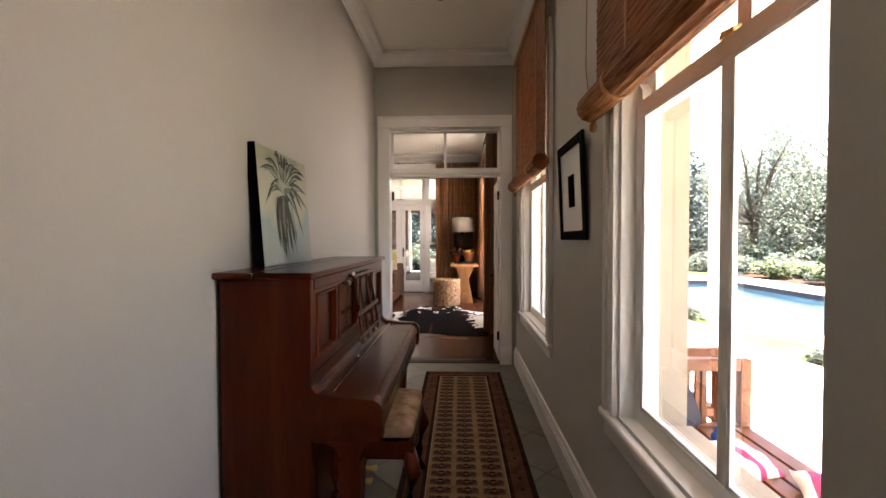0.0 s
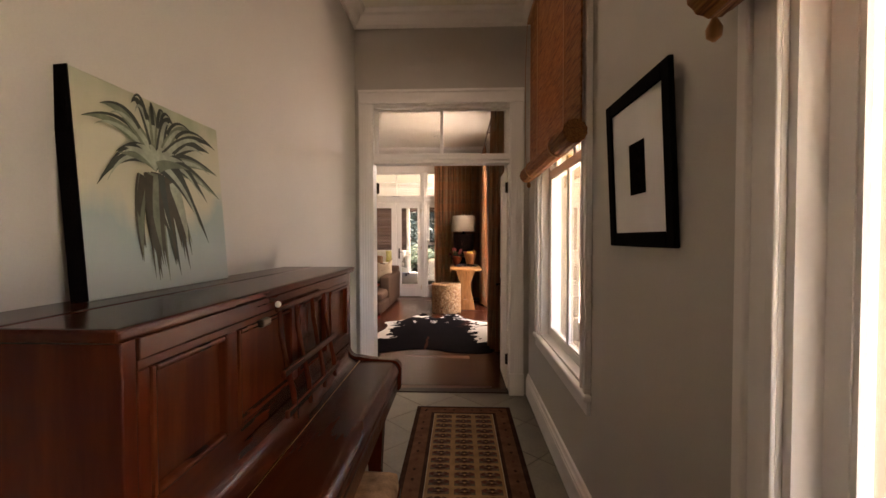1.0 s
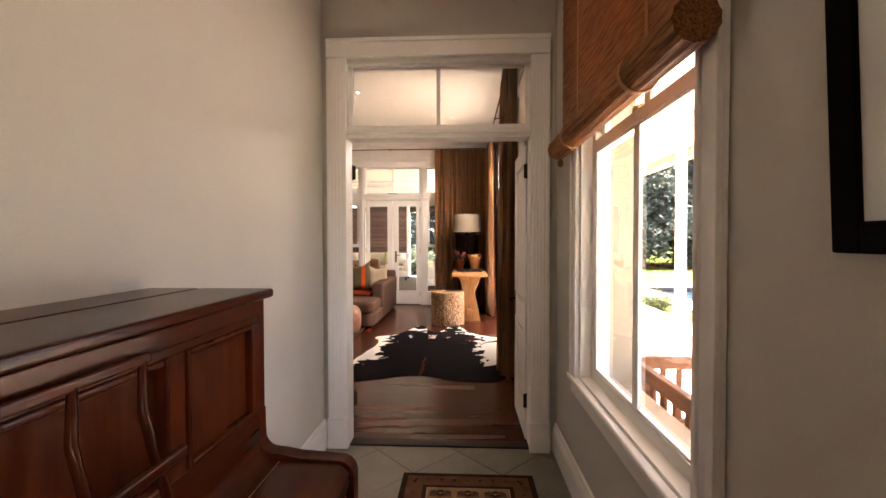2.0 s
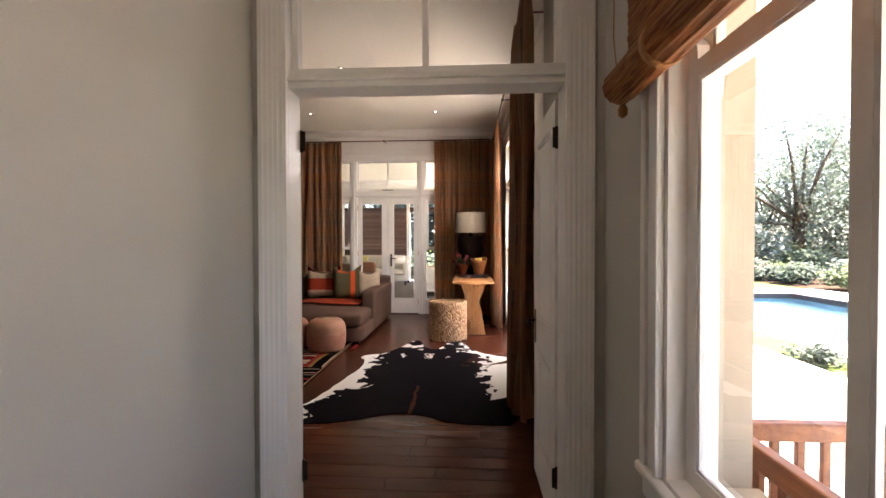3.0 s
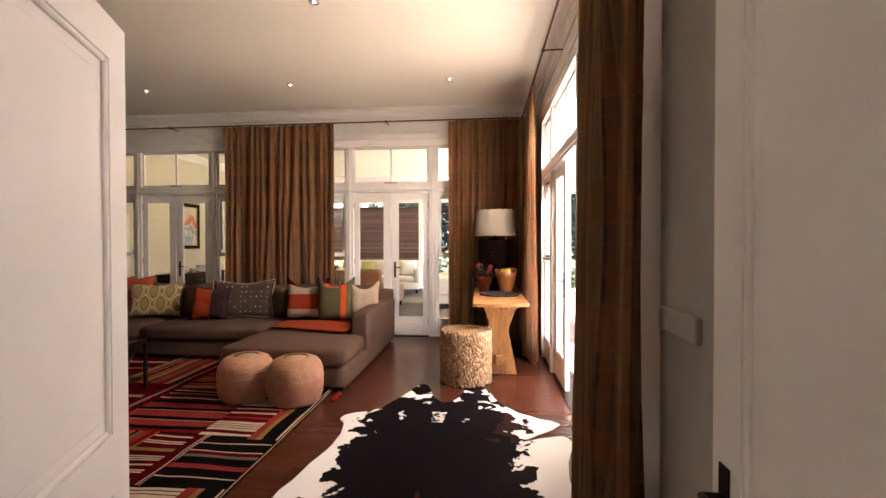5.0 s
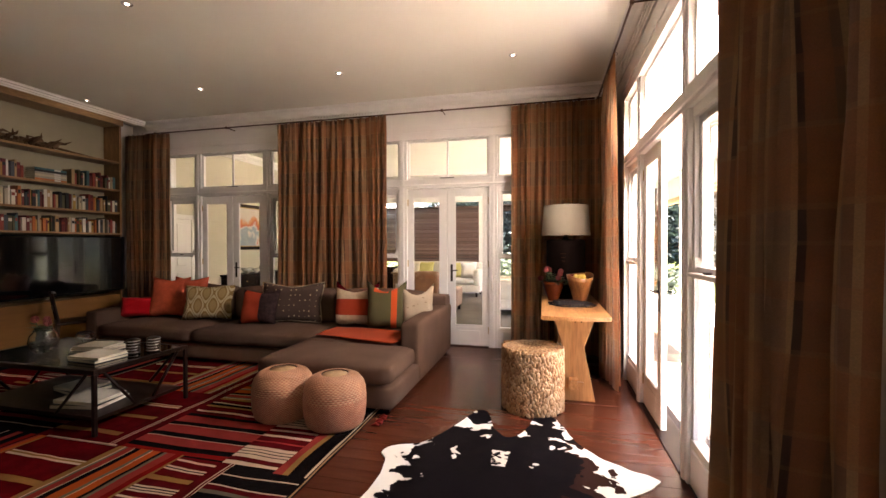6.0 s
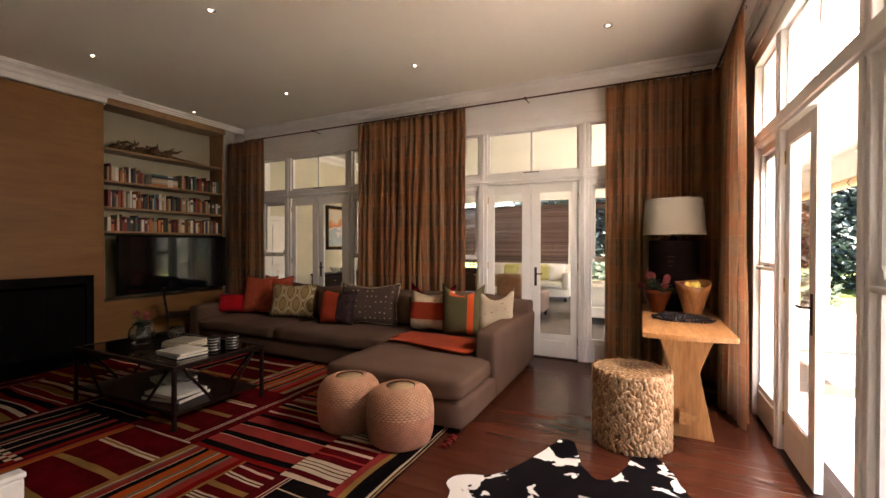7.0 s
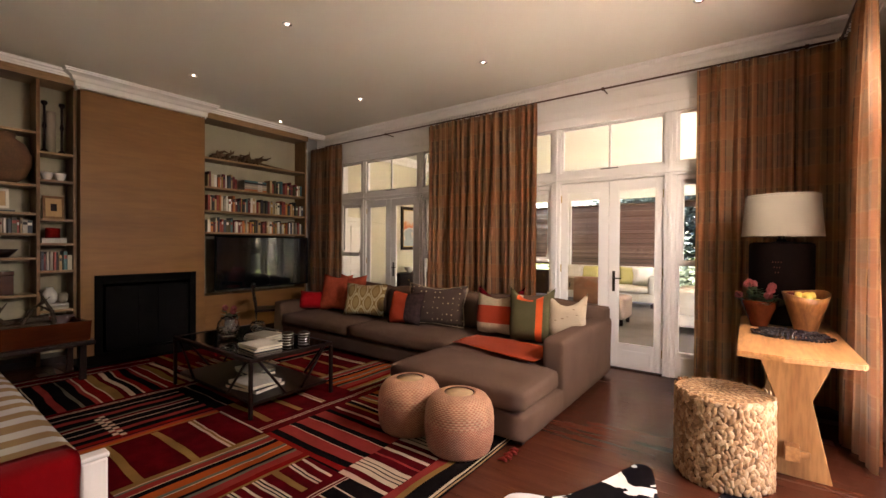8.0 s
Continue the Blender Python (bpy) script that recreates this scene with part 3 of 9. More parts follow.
def rod(bm, a, b, r, seg=10, mi=0):
    a, b = Vector(a), Vector(b)
    d = b - a
    q = d.to_track_quat("Z", "Y").to_matrix().to_4x4()
    m = Matrix.Translation((a + b) / 2) @ q
    res = bmesh.ops.create_cone(bm, cap_ends=True, segments=seg, radius1=r, radius2=r, depth=d.length, matrix=m)
    for f in {f for v in res["verts"] for f in v.link_faces}:
        f.smooth, f.material_index = len(f.verts) == 4, mi


def tube(bm, pts, radii, seg=8, mi=0):
    """A tapered round limb through the points."""
    rings = []
    for i, p in enumerate(pts):
        d = Vector(pts[min(i + 1, len(pts) - 1)]) - Vector(pts[max(i - 1, 0)])
        q = d.to_track_quat("Z", "Y").to_matrix()
        rings.append([bm.verts.new(Vector(p) + q @ Vector((radii[i] * math.cos(2 * math.pi * k / seg), radii[i] * math.sin(2 * math.pi * k / seg), 0))) for k in range(seg)])
    for a, b in zip(rings, rings[1:]):
        for k in range(seg):
            f = bm.faces.new((a[k], a[(k + 1) % seg], b[(k + 1) % seg], b[k]))
            f.smooth, f.material_index = True, mi
    bm.faces.new(rings[0][::-1]).material_index = mi
    bm.faces.new(rings[-1]).material_index = mi


def mesh_of(name, bm, materials):
    me = bpy.data.meshes.new(name)
    bm.to_mesh(me)
    bm.free()
    for m in materials if isinstance(materials, (list, tuple)) else [materials]:
        me.materials.append(m)
    return me


def part(name, bm, material, parent, label="", at=None):
    ob = new(name, mesh_of(name, bm, material))
    ob.parent = parent
    if at is not None:
        ob.matrix_basis = at
    if label:
        tagged(ob, label)
    return ob


def piece(name, me, parent, at):
    ob = new(name, me)
    ob.parent = parent
    ob.matrix_basis = at
    return ob


def thing(name, label, category, at=None, group="", kind=""):
    ob = new(name)
    ob.empty_display_size = 0.1
    if at is not None:
        ob.matrix_basis = at
    return tagged(ob, label, category, group, kind)


def solo(name, bm, material, label, category, at=None, group="", kind=""):
    ob = new(name, mesh_of(name, bm, material))
    if at is not None:
        ob.matrix_basis = at
    return tagged(ob, label, category, group, kind)


def shell(name, bm, material, label, category="wall"):
    return solo(name, bm, material, label, category, kind="structure")


def soft_block(x0, y0, z0, x1, y1, z1, r=0.05, crown=0.03, n=8, seed=1, wob=0.006):
    """An upholstered block: rounded edges, a crowned top and slight unevenness."""
    bm = bmesh.new()
    box(bm, x0, y0, z0, x1, y1, z1)
    bmesh.ops.subdivide_edges(bm, edges=bm.edges[:], cuts=n, use_grid_fill=True)
    cx, cy = (x0 + x1) / 2, (y0 + y1) / 2
    hx, hy, hz = (x1 - x0) / 2, (y1 - y0) / 2, (z1 - z0) / 2
    for v in bm.verts:
        p = v.co
        q = Vector((max(-hx + r, min(hx - r, p.x - cx)), max(-hy + r, min(hy - r, p.y - cy)), max(-hz + r, min(hz - r, p.z - (z0 + z1) / 2))))
        d = Vector((p.x - cx, p.y - cy, p.z - (z0 + z1) / 2)) - q
        if d.length > 1e-6:
            d = d.normalized() * min(d.length, r)
        p = Vector((cx, cy, (z0 + z1) / 2)) + q + d
        w = noise.noise(p * 4 + Vector((seed, 0, 0))) * wob
        if p.z > z1 - r:
            p.z += crown * max(0, 1 - ((p.x - cx) / hx) ** 2) * max(0, 1 - ((p.y - cy) / hy) ** 2)
        v.co = p + Vector((w, w, w))
    for f in bm.faces:
        f.smooth = True
    return bm


def cushion_mesh(w, h, t=0.13, n=14, seed=0, flop=0.0, mi_of=None):
    """A scatter cushion standing in x-z, plump in the middle, pointed corners; flop pinches the top edge down."""
    bm = bmesh.new()
    rng = random.Random(seed)
    for side in (1, -1):
        vs = []
        for i in range(n + 1):
            row = []
            for j in range(n + 1):
                u, v = i / n * 2 - 1, j / n * 2 - 1
                k = max(0, (1 - u ** 4) * (1 - v ** 4)) ** 0.55
                edge = 1 - 0.10 * (1 - abs(u * v)) * max(abs(u), abs(v)) ** 6
                x, z = u * w / 2 * edge, v * h / 2 * edge + h / 2
                if flop > 0.1 and v < 0:
                    x *= 1 - 0.13 * v * v * abs(u) ** 2
                    z += 0.035 * v * v * abs(u) ** 4
                if v > 0:
                    z -= flop * (1 - abs(u) ** 1.5) * v * v
                y = side * t / 2 * k + 0.016 * noise.noise(Vector((u * 2, v * 2, seed + side))) + 0.007 * k * noise.noise(Vector((u * 3 + v * 4, v * 3 - u * 2, seed * 2 + side)))
                row.append(bm.verts.new((x, y, z)))
            vs.append(row)
        for i in range(n):
            for j in range(n):
                q = (vs[i][j], vs[i + 1][j], vs[i + 1][j + 1], vs[i][j + 1])
                f = bm.faces.new(q if side < 0 else q[::-1])
                f.smooth = True
                if mi_of:
                    f.material_index = mi_of((i + 0.5) / n, (j + 0.5) / n)
    bmesh.ops.remove_doubles(bm, verts=bm.verts[:], dist=0.004)
    return bm


def cornice(bm, path_pts, prof, closed=False):
    """A moulding of profile (out, up) along points in plan, with mitred corners; out is to the left of the way."""
    pts = [Vector(p) for p in path_pts]
    n = len(pts)
    rings = []
    for i, p in enumerate(pts):
        d0 = (p - pts[i - 1]).normalized() if i > 0 or closed else None
        d1 = (pts[(i + 1) % n] - p).normalized() if i < n - 1 or closed else None
        d0, d1 = d0 or d1, d1 or d0
        n0, n1 = Vector((-d0.y, d0.x)), Vector((-d1.y, d1.x))
        m = (n0 + n1)
        m = m / max(0.2, m.dot(n0))
        rings.append([bm.verts.new((p.x + m.x * o, p.y + m.y * o, z)) for o, z in prof])
    k = len(prof)
    for a, b in zip(rings, rings[1:] + ([rings[0]] if closed else [])):
        for i in range(k):
            bm.faces.new((a[i], b[i], b[(i + 1) % k], a[(i + 1) % k]))
    if not closed:
        bm.faces.new(rings[0])
        bm.faces.new(rings[-1][::-1])
    bmesh.ops.recalc_face_normals(bm, faces=bm.faces[:])


def leaves(bm, centre, radius, count, size, rng, flat=0.8, mi=0):
    """Small bent leaves scattered through a lumpy shell."""
    c = Vector(centre)
    for _ in range(count):
        d = Vector((rng.gauss(0, 1), rng.gauss(0, 1), rng.gauss(0, 1) * flat)).normalized()
        p = c + d * radius * (0.55 + 0.5 * rng.random()) * (1 + 0.35 * noise.noise(d * 2.3 + c))
        s = size * (0.6 + 0.8 * rng.random())
        q = Euler((rng.uniform(-0.9, 0.9), rng.uniform(-0.9, 0.9), rng.uniform(0, 6.28))).to_matrix()
        v = [bm.verts.new(p + q @ Vector(o)) for o in ((-s * 0.5, 0, 0), (0, -s * 0.28, s * 0.06), (s * 0.55, 0, 0), (0, s * 0.28, s * 0.06))]
        bm.faces.new(v).material_index = mi

# ---- the large structure ----
HX0, HX1 = -0.47, 1.185          # hall walls
HY0, HY1 = -2.6, 4.70           # hall ends
HCEIL = 3.62
LX0, LX1 = -7.15, 1.26          # living room
LY0, LY1 = 4.82, 11.36
LCEIL = 3.78
SY1 = 19.0                      # sun room's far side
W_BELOW, W_ABOVE = 0.71, 2.95   # sash windows
W_HALF = 0.63
WIN_Y = (0.96, 3.516)
UNIT_X = (-4.955, -1.09)        # glazed units in the north wall
UNIT_HALF, UNIT_H = 1.45, 3.28
EAST_Y = 8.87


def wall_x(name, x0, x1, y0, y1, z0, z1, holes, mat, label):
    """A wall that runs along y, with holes (a, b, low, high)."""
    bm = bmesh.new()
    y = y0
    for a, b, lo, hi in sorted(holes):
        box(bm, x0, y, z0, x1, a, z1)
        if lo > z0:
            box(bm, x0, a, z0, x1, b, lo)
        if hi < z1:
            box(bm, x0, a, hi, x1, b, z1)
        y = b
    box(bm, x0, y, z0, x1, y1, z1)
    return shell(name, bm, mat, label)


def wall_y(name, y0, y1, x0, x1, z0, z1, holes, mat, label):
    bm = bmesh.new()
    x = x0
    for a, b, lo, hi in sorted(holes):
        box(bm, x, y0, z0, a, y1, z1)
        if lo > z0:
            box(bm, a, y0, z0, b, y1, lo)
        if hi < z1:
            box(bm, a, y0, hi, b, y1, z1)
        x = b
    box(bm, x, y0, z0, x1, y1, z1)
    return shell(name, bm, mat, label)


TOP = 4.05
# hall
wall_x("wall_hall_west", HX0 - 0.2, HX0, HY0, HY1, -0.1, TOP, [], WALL, "plain greige painted plaster wall of the hall")
sash_holes = [(y - W_HALF, y + W_HALF, W_BELOW, W_ABOVE) for y in WIN_Y]
wall_x("wall_hall_east", HX1, HX1 + 0.16, HY0, HY1, -0.1, TOP, sash_holes, WALL, "greige painted plaster wall with two sash windows")
wall_x("wall_outside_east", HX1 + 0.16, HX1 + 0.34, HY0, HY1, -0.3, TOP, [(a - 0.065, b + 0.065, lo - 0.12, hi) for a, b, lo, hi in sash_holes], PLASTER_OUT,
       "sandy outside plaster face of the hall wall")
wall_y("wall_hall_south", HY0 - 0.2, HY0, HX0 - 0.2, HX1 + 0.34, -0.1, TOP, [], WALL, "plain greige wall at the end of the hall")
shell("wall_nib", boxes((1.085, 0.1, 0, HX1, 0.455, HCEIL), bevel=0.006), WALL, "narrow greige plaster pier beside the window")
shell("ceiling_hall", boxes((HX0 - 0.2, HY0 - 0.2, HCEIL, HX1 + 0.34, HY1, HCEIL + 0.12)), CEIL, "white painted hall ceiling", "ceiling")
# wall between hall and living room, with the doorway
DX0, DX1, DTOP = -0.33, 1.04, 2.80
wall_y("wall_between", HY1, LY0, LX0 - 0.2, LX1 + 0.3, -0.1, TOP, [(DX0, DX1, -0.1, DTOP)], WALL, "greige plaster wall with a cased doorway")
# living room
wall_y("wall_north", LY1 + 0.04, LY1 + 0.27, LX0 - 0.2, LX1 + 0.3, -0.1, TOP, [(c - UNIT_HALF, c + UNIT_HALF, -0.1, UNIT_H) for c in UNIT_X], WHITE,
       "white painted wall with two glazed door units")
wall_x("wall_east", LX1 + 0.02, LX1 + 0.27, LY0, LY1 + 0.04, -0.1, TOP, [(EAST_Y - UNIT_HALF, EAST_Y + UNIT_HALF, -0.1, UNIT_H)], WHITE, "white painted wall with a glazed door unit")
shell("wall_return", boxes((LX1 - 0.075, LY0, -0.1, LX1 + 0.02, 6.26, LCEIL)), WALL, "short return of greige plaster wall beside the curtain")
wall_x("wall_west", LX0 - 0.2, LX0, LY0, LY1 + 0.04, -0.1, TOP, [], WALL, "greige plaster wall behind the shelving")
shell("ceiling_living", boxes((LX0 - 0.2, LY0, LCEIL, LX1 + 0.27, LY1 + 0.04, LCEIL + 0.12)), CEIL, "off-white painted living room ceiling", "ceiling")
# sun room
shell("ceiling_sunroom", boxes((LX0 - 0.4, LY1 + 0.27, 3.90, 3.4, SY1 + 0.3, 4.02)), CEIL, "white sun room ceiling", "ceiling")
wall_x("wall_sunroom_west", LX0 - 0.4, LX0 - 0.1, LY1 + 0.27, SY1 + 0.3, -0.1, 3.92, [], WALL_YELLOW, "cream painted sun room wall")
wall_y("wall_sunroom_north", SY1, SY1 + 0.25, LX0 - 0.1, 3.4, -0.1, 3.90,
       [(-6.9, -4.46, 0.0, 3.0), (-4.28, -1.80, 0.0, 3.0), (-1.68, 2.6, 0.0, 3.0)], WHITE, "white sun room wall with three wide openings")
shell("floor_sunroom", boxes((LX0 - 0.4, LY1 + 0.27, -0.12, 3.4, SY1 + 0.25, -0.005)), CARPET, "grey-beige carpeted sun room floor", "floor")
bm = bmesh.new()
cornice(bm, [(LX0 - 0.1, SY1), (LX0 - 0.1, LY1 + 0.27)], [(0, 3.70), (0.02, 3.70), (0.05, 3.77), (0.11, 3.84), (0.12, 3.90), (0, 3.90)])
cornice(bm, [(3.4, SY1), (LX0 - 0.1, SY1)], [(0, 3.70), (0.02, 3.70), (0.05, 3.77), (0.11, 3.84), (0.12, 3.90), (0, 3.90)])
shell("cornice_sunroom", bm, WHITE, "white moulded cornice of the sun room", "cornice")

# floors: subfloor and joints; the tiles and planks are laid at the end
floor_hall = shell("floor_hall", boxes((HX0 - 0.1, HY0 - 0.1, -0.12, HX1 + 0.1, 4.775, -0.006)), GROUT, "pale stone tiled hall floor laid on the diagonal", "floor")
floor_living = shell("floor_living", boxes((LX0 - 0.1, 4.775, -0.12, LX1 + 0.26, LY1 + 0.26, -0.006)), JOINT, "polished dark red hardwood plank floor", "floor")

# cornices and skirtings
P_CORN = [(0, LCEIL - 0.22), (0.02, LCEIL - 0.22), (0.02, LCEIL - 0.195), (0.035, LCEIL - 0.185), (0.035, LCEIL - 0.12), (0.06, LCEIL - 0.11), (0.085, LCEIL - 0.07), (0.13, LCEIL - 0.045),
          (0.15, LCEIL - 0.04), (0.15, LCEIL - 0.02), (0.165, LCEIL - 0.015), (0.165, LCEIL), (0, LCEIL)]
bm = bmesh.new()
WALLX = -6.68                    # face of the chimney panel
CASEX = -6.78
cornice(bm, [(LX1 - 0.075, LY0), (LX1 - 0.075, 6.26), (LX1 + 0.02, 6.26), (LX1 + 0.02, LY1 + 0.04), (CASEX, LY1 + 0.04)], P_CORN)
cornice(bm, [(CASEX, 8.90), (WALLX - 0.02, 8.90), (WALLX - 0.02, 7.33), (CASEX, 7.33)], P_CORN)
cornice(bm, [(LX0, LY0), (LX1 - 0.075, LY0)], P_CORN)
P_THIN = [(0, LCEIL - 0.085), (0.012, LCEIL - 0.085), (0.015, LCEIL - 0.066), (0.03, LCEIL - 0.06), (0.035, LCEIL - 0.036), (0.06, LCEIL - 0.03), (0.065, LCEIL - 0.012), (0.075, LCEIL), (0, LCEIL)]
for ya, yb in ((LY1 - 0.1, 8.90), (7.33, LY0)):
    cornice(bm, [(CASEX + 0.045, ya), (CASEX + 0.045, yb)], P_THIN)
shell("cornice_living", bm, WHITE, "white plaster cornice with a dentil course", "cornice")
bm = bmesh.new()
zd = LCEIL - 0.165
for i in range(150):
    x = LX1 - 0.06 - i * 0.052
    if x > CASEX + 0.1:
        box(bm, x - 0.015, LY1 - 0.008, zd, x + 0.015, LY1 + 0.012, zd + 0.035)
for i in range(94):
    y = 6.45 + i * 0.052
    box(bm, LX1 - 0.028, y - 0.015, zd, LX1 - 0.008, y + 0.015, zd + 0.035)
solo("dentil_course", bm, WHITE, "row of small white plaster dentils under the cornice", "dentils", kind="structure")
P_HCORN = [(0, HCEIL - 0.14), (0.015, HCEIL - 0.14), (0.02, HCEIL - 0.11), (0.05, HCEIL - 0.09), (0.08, HCEIL - 0.05), (0.115, HCEIL - 0.04), (0.13, HCEIL - 0.015), (0.13, HCEIL), (0, HCEIL)]
bm = bmesh.new()
cornice(bm, [(HX1, HY0), (HX1, HY1), (HX0, HY1), (HX0, HY0)], P_HCORN)
shell("cornice_hall", bm, WHITE, "white moulded plaster cornice of the hall", "cornice")
P_SKIRT = [(0, 0), (0.026, 0), (0.026, 0.14), (0.022, 0.15), (0.024, 0.162), (0.016, 0.175), (0.012, 0.20), (0, 0.205)]
bm = bmesh.new()
cornice(bm, [(HX1, 0.455), (HX1, HY1)], P_SKIRT)
cornice(bm, [(HX0, HY1), (HX0, HY0)], P_SKIRT)
shell("baseboard_hall", bm, WHITE, "white moulded skirting board", "skirting")
bm = bmesh.new()
cornice(bm, [(LX1 - 0.075, LY0), (LX1 - 0.075, 6.26)], P_SKIRT)
cornice(bm, [(CASEX, LY0), (DX0 - 0.12, LY0)], P_SKIRT)
cornice(bm, [(DX1 + 0.12, LY0), (LX1 - 0.075, LY0)], P_SKIRT)
cornice(bm, [(LX1 + 0.02, LY1 + 0.04), (UNIT_X[1] + 1.47, LY1 + 0.04)], P_SKIRT)
cornice(bm, [(UNIT_X[1] - 1.47, LY1 + 0.04), (UNIT_X[0] + 1.47, LY1 + 0.04)], P_SKIRT)
shell("baseboard_living", bm, WHITE, "white moulded skirting board", "skirting")
shell("trim_rail", boxes((LX1 - 0.10, 5.92, 1.20, LX1 - 0.075, 6.215, 1.295), bevel=0.008), WALL, "short painted moulded rail on the wall return", "rail")


# ---- doorway between hall and living room ----
doorway = thing("door_frame", "white painted cased doorway with fluted trim and a glazed fanlight", "door frame", kind="structure")
for x0, x1 in ((DX0 - 0.1, -0.292), (1.002, DX1 + 0.092)):
    bm = bmesh.new()
    w = x1 - x0
    box(bm, x0, 4.668, 0.21, x1, 4.70, 2.765, bevel=0.004)
    for k in range(5):
        u = x0 + w * (0.14 + 0.18 * k)
        prism(bm, [(u - w * 0.06, 4.669), (u - w * 0.03, 4.6665), (u + w * 0.03, 4.6665), (u + w * 0.06, 4.669)], "z", 0.23, 2.74)
    box(bm, x0, 4.698, 0.0, x1, 4.835, 2.80)
    part("casing", bm, WHITE, doorway)
    part("plinth_block", boxes((x0 - 0.006, 4.655, 0.0, x1 + 0.004, 4.70, 0.21), bevel=0.006), WHITE, doorway)
bm = boxes((DX0 - 0.1, 4.660, 2.765, DX1 + 0.092, 4.70, 2.895), bevel=0.006)
box(bm, DX0 - 0.1, 4.652, 2.868, DX1 + 0.092, 4.70, 2.897, bevel=0.004)
box(bm, -0.292, 4.698, 2.735, 1.002, 4.835, 2.80)
part("head_casing", bm, WHITE, doorway)
bm = boxes((-0.292, 4.690, 2.205, 1.002, 4.835, 2.295), bevel=0.006)
box(bm, -0.292, 4.676, 2.235, 1.002, 4.70, 2.262, bevel=0.005)
part("transom_bar", bm, WHITE, doorway)
bm = boxes((-0.292, 4.75, 2.29, -0.262, 4.80, 2.74), (0.972, 4.75, 2.29, 1.002, 4.80, 2.74), (-0.262, 4.75, 2.29, 0.972, 4.80, 2.307), (-0.262, 4.75, 2.722, 0.972, 4.80, 2.74), (0.343, 4.75, 2.307, 0.369, 4.80, 2.722))
part("fanlight_sash", bm, WHITE, doorway)
for a, b in ((-0.262, 0.343), (0.369, 0.972)):
    pane = part("pane", boxes((a, 4.772, 2.307, b, 4.777, 2.722)), GLASS, doorway)
    pane.visible_shadow = False
part("threshold", boxes((-0.292, 4.72, -0.005, 1.002, 4.82, 0.008), bevel=0.003), DARKWOOD_X, doorway, "worn dark wooden threshold")
for x in (-0.288, 0.998):
    for z in (0.30, 1.99):
        bm = boxes((x - 0.022, 4.837, z - 0.05, x + 0.022, 4.841, z + 0.05), bevel=0.002)
        rod(bm, (x, 4.843, z - 0.055), (x, 4.843, z + 0.055), 0.008)
        part("hinge", bm, BRONZE, doorway, "dark bronze butt hinge")


def panel_leaf(name, label, at, w):
    """A white panelled leaf; local x from the hinge along the leaf, y thickness, z up."""
    leaf = thing(name, label, "door", at, kind="structure")
    h, t = 2.18, 0.042
    bm = boxes((0, 0, 0.01, 0.105, t, h), (w - 0.105, 0, 0.01, w, t, h), (0.105, 0, 0.01, w - 0.105, t, 0.24), (0.105, 0, 0.84, w - 0.105, t, 1.01), (0.105, 0, 2.06, w - 0.105, t, h))
    part("stile", bm, WHITE, leaf)
    for z0, z1 in ((0.24, 0.84), (1.01, 2.06)):
        bm = boxes((0.105, 0.013, z0, w - 0.105, t - 0.013, z1))
        box(bm, 0.155, 0.006, z0 + 0.05, w - 0.155, t - 0.006, z1 - 0.05, bevel=0.006)
        for y0, y1 in ((0.002, 0.016), (t - 0.016, t - 0.002)):
            for r in ((0.105, y0, z0, 0.122, y1, z1), (w - 0.122, y0, z0, w - 0.105, y1, z1), (0.122, y0, z0, w - 0.122, y1, z0 + 0.017), (0.122, y0, z1 - 0.017, w - 0.122, y1, z1)):
                box(bm, *r, bevel=0.004, seg=1)
        part("door_panel", bm, WHITE, leaf)
    for s in (0, 1) if name == "door_2" else ():
        y = -0.004 if s == 0 else t
        bm = boxes((w - 0.07, y, 0.84, w - 0.03, y + 0.004, 1.05), bevel=0.0015)
        ys = -0.05 if s == 0 else t + 0.05
        rod(bm, (w - 0.05, y, 0.98), (w - 0.05, ys, 0.98), 0.008)
        rod(bm, (w - 0.05, ys, 0.98), (w - 0.16, ys, 0.98), 0.009)
        part("door_handle", bm, BRONZE, leaf, "dark bronze lever handle on a long plate")
    return leaf


panel_leaf("door_1", "white panelled double-door leaf standing open", pose(-0.30, 4.868, 0, 0, 0, 113), 0.82)
panel_leaf("door_2", "white panelled double-door leaf standing open with a bronze lever", pose(1.032, 4.845, 0, 0, 0, 90), 0.635)


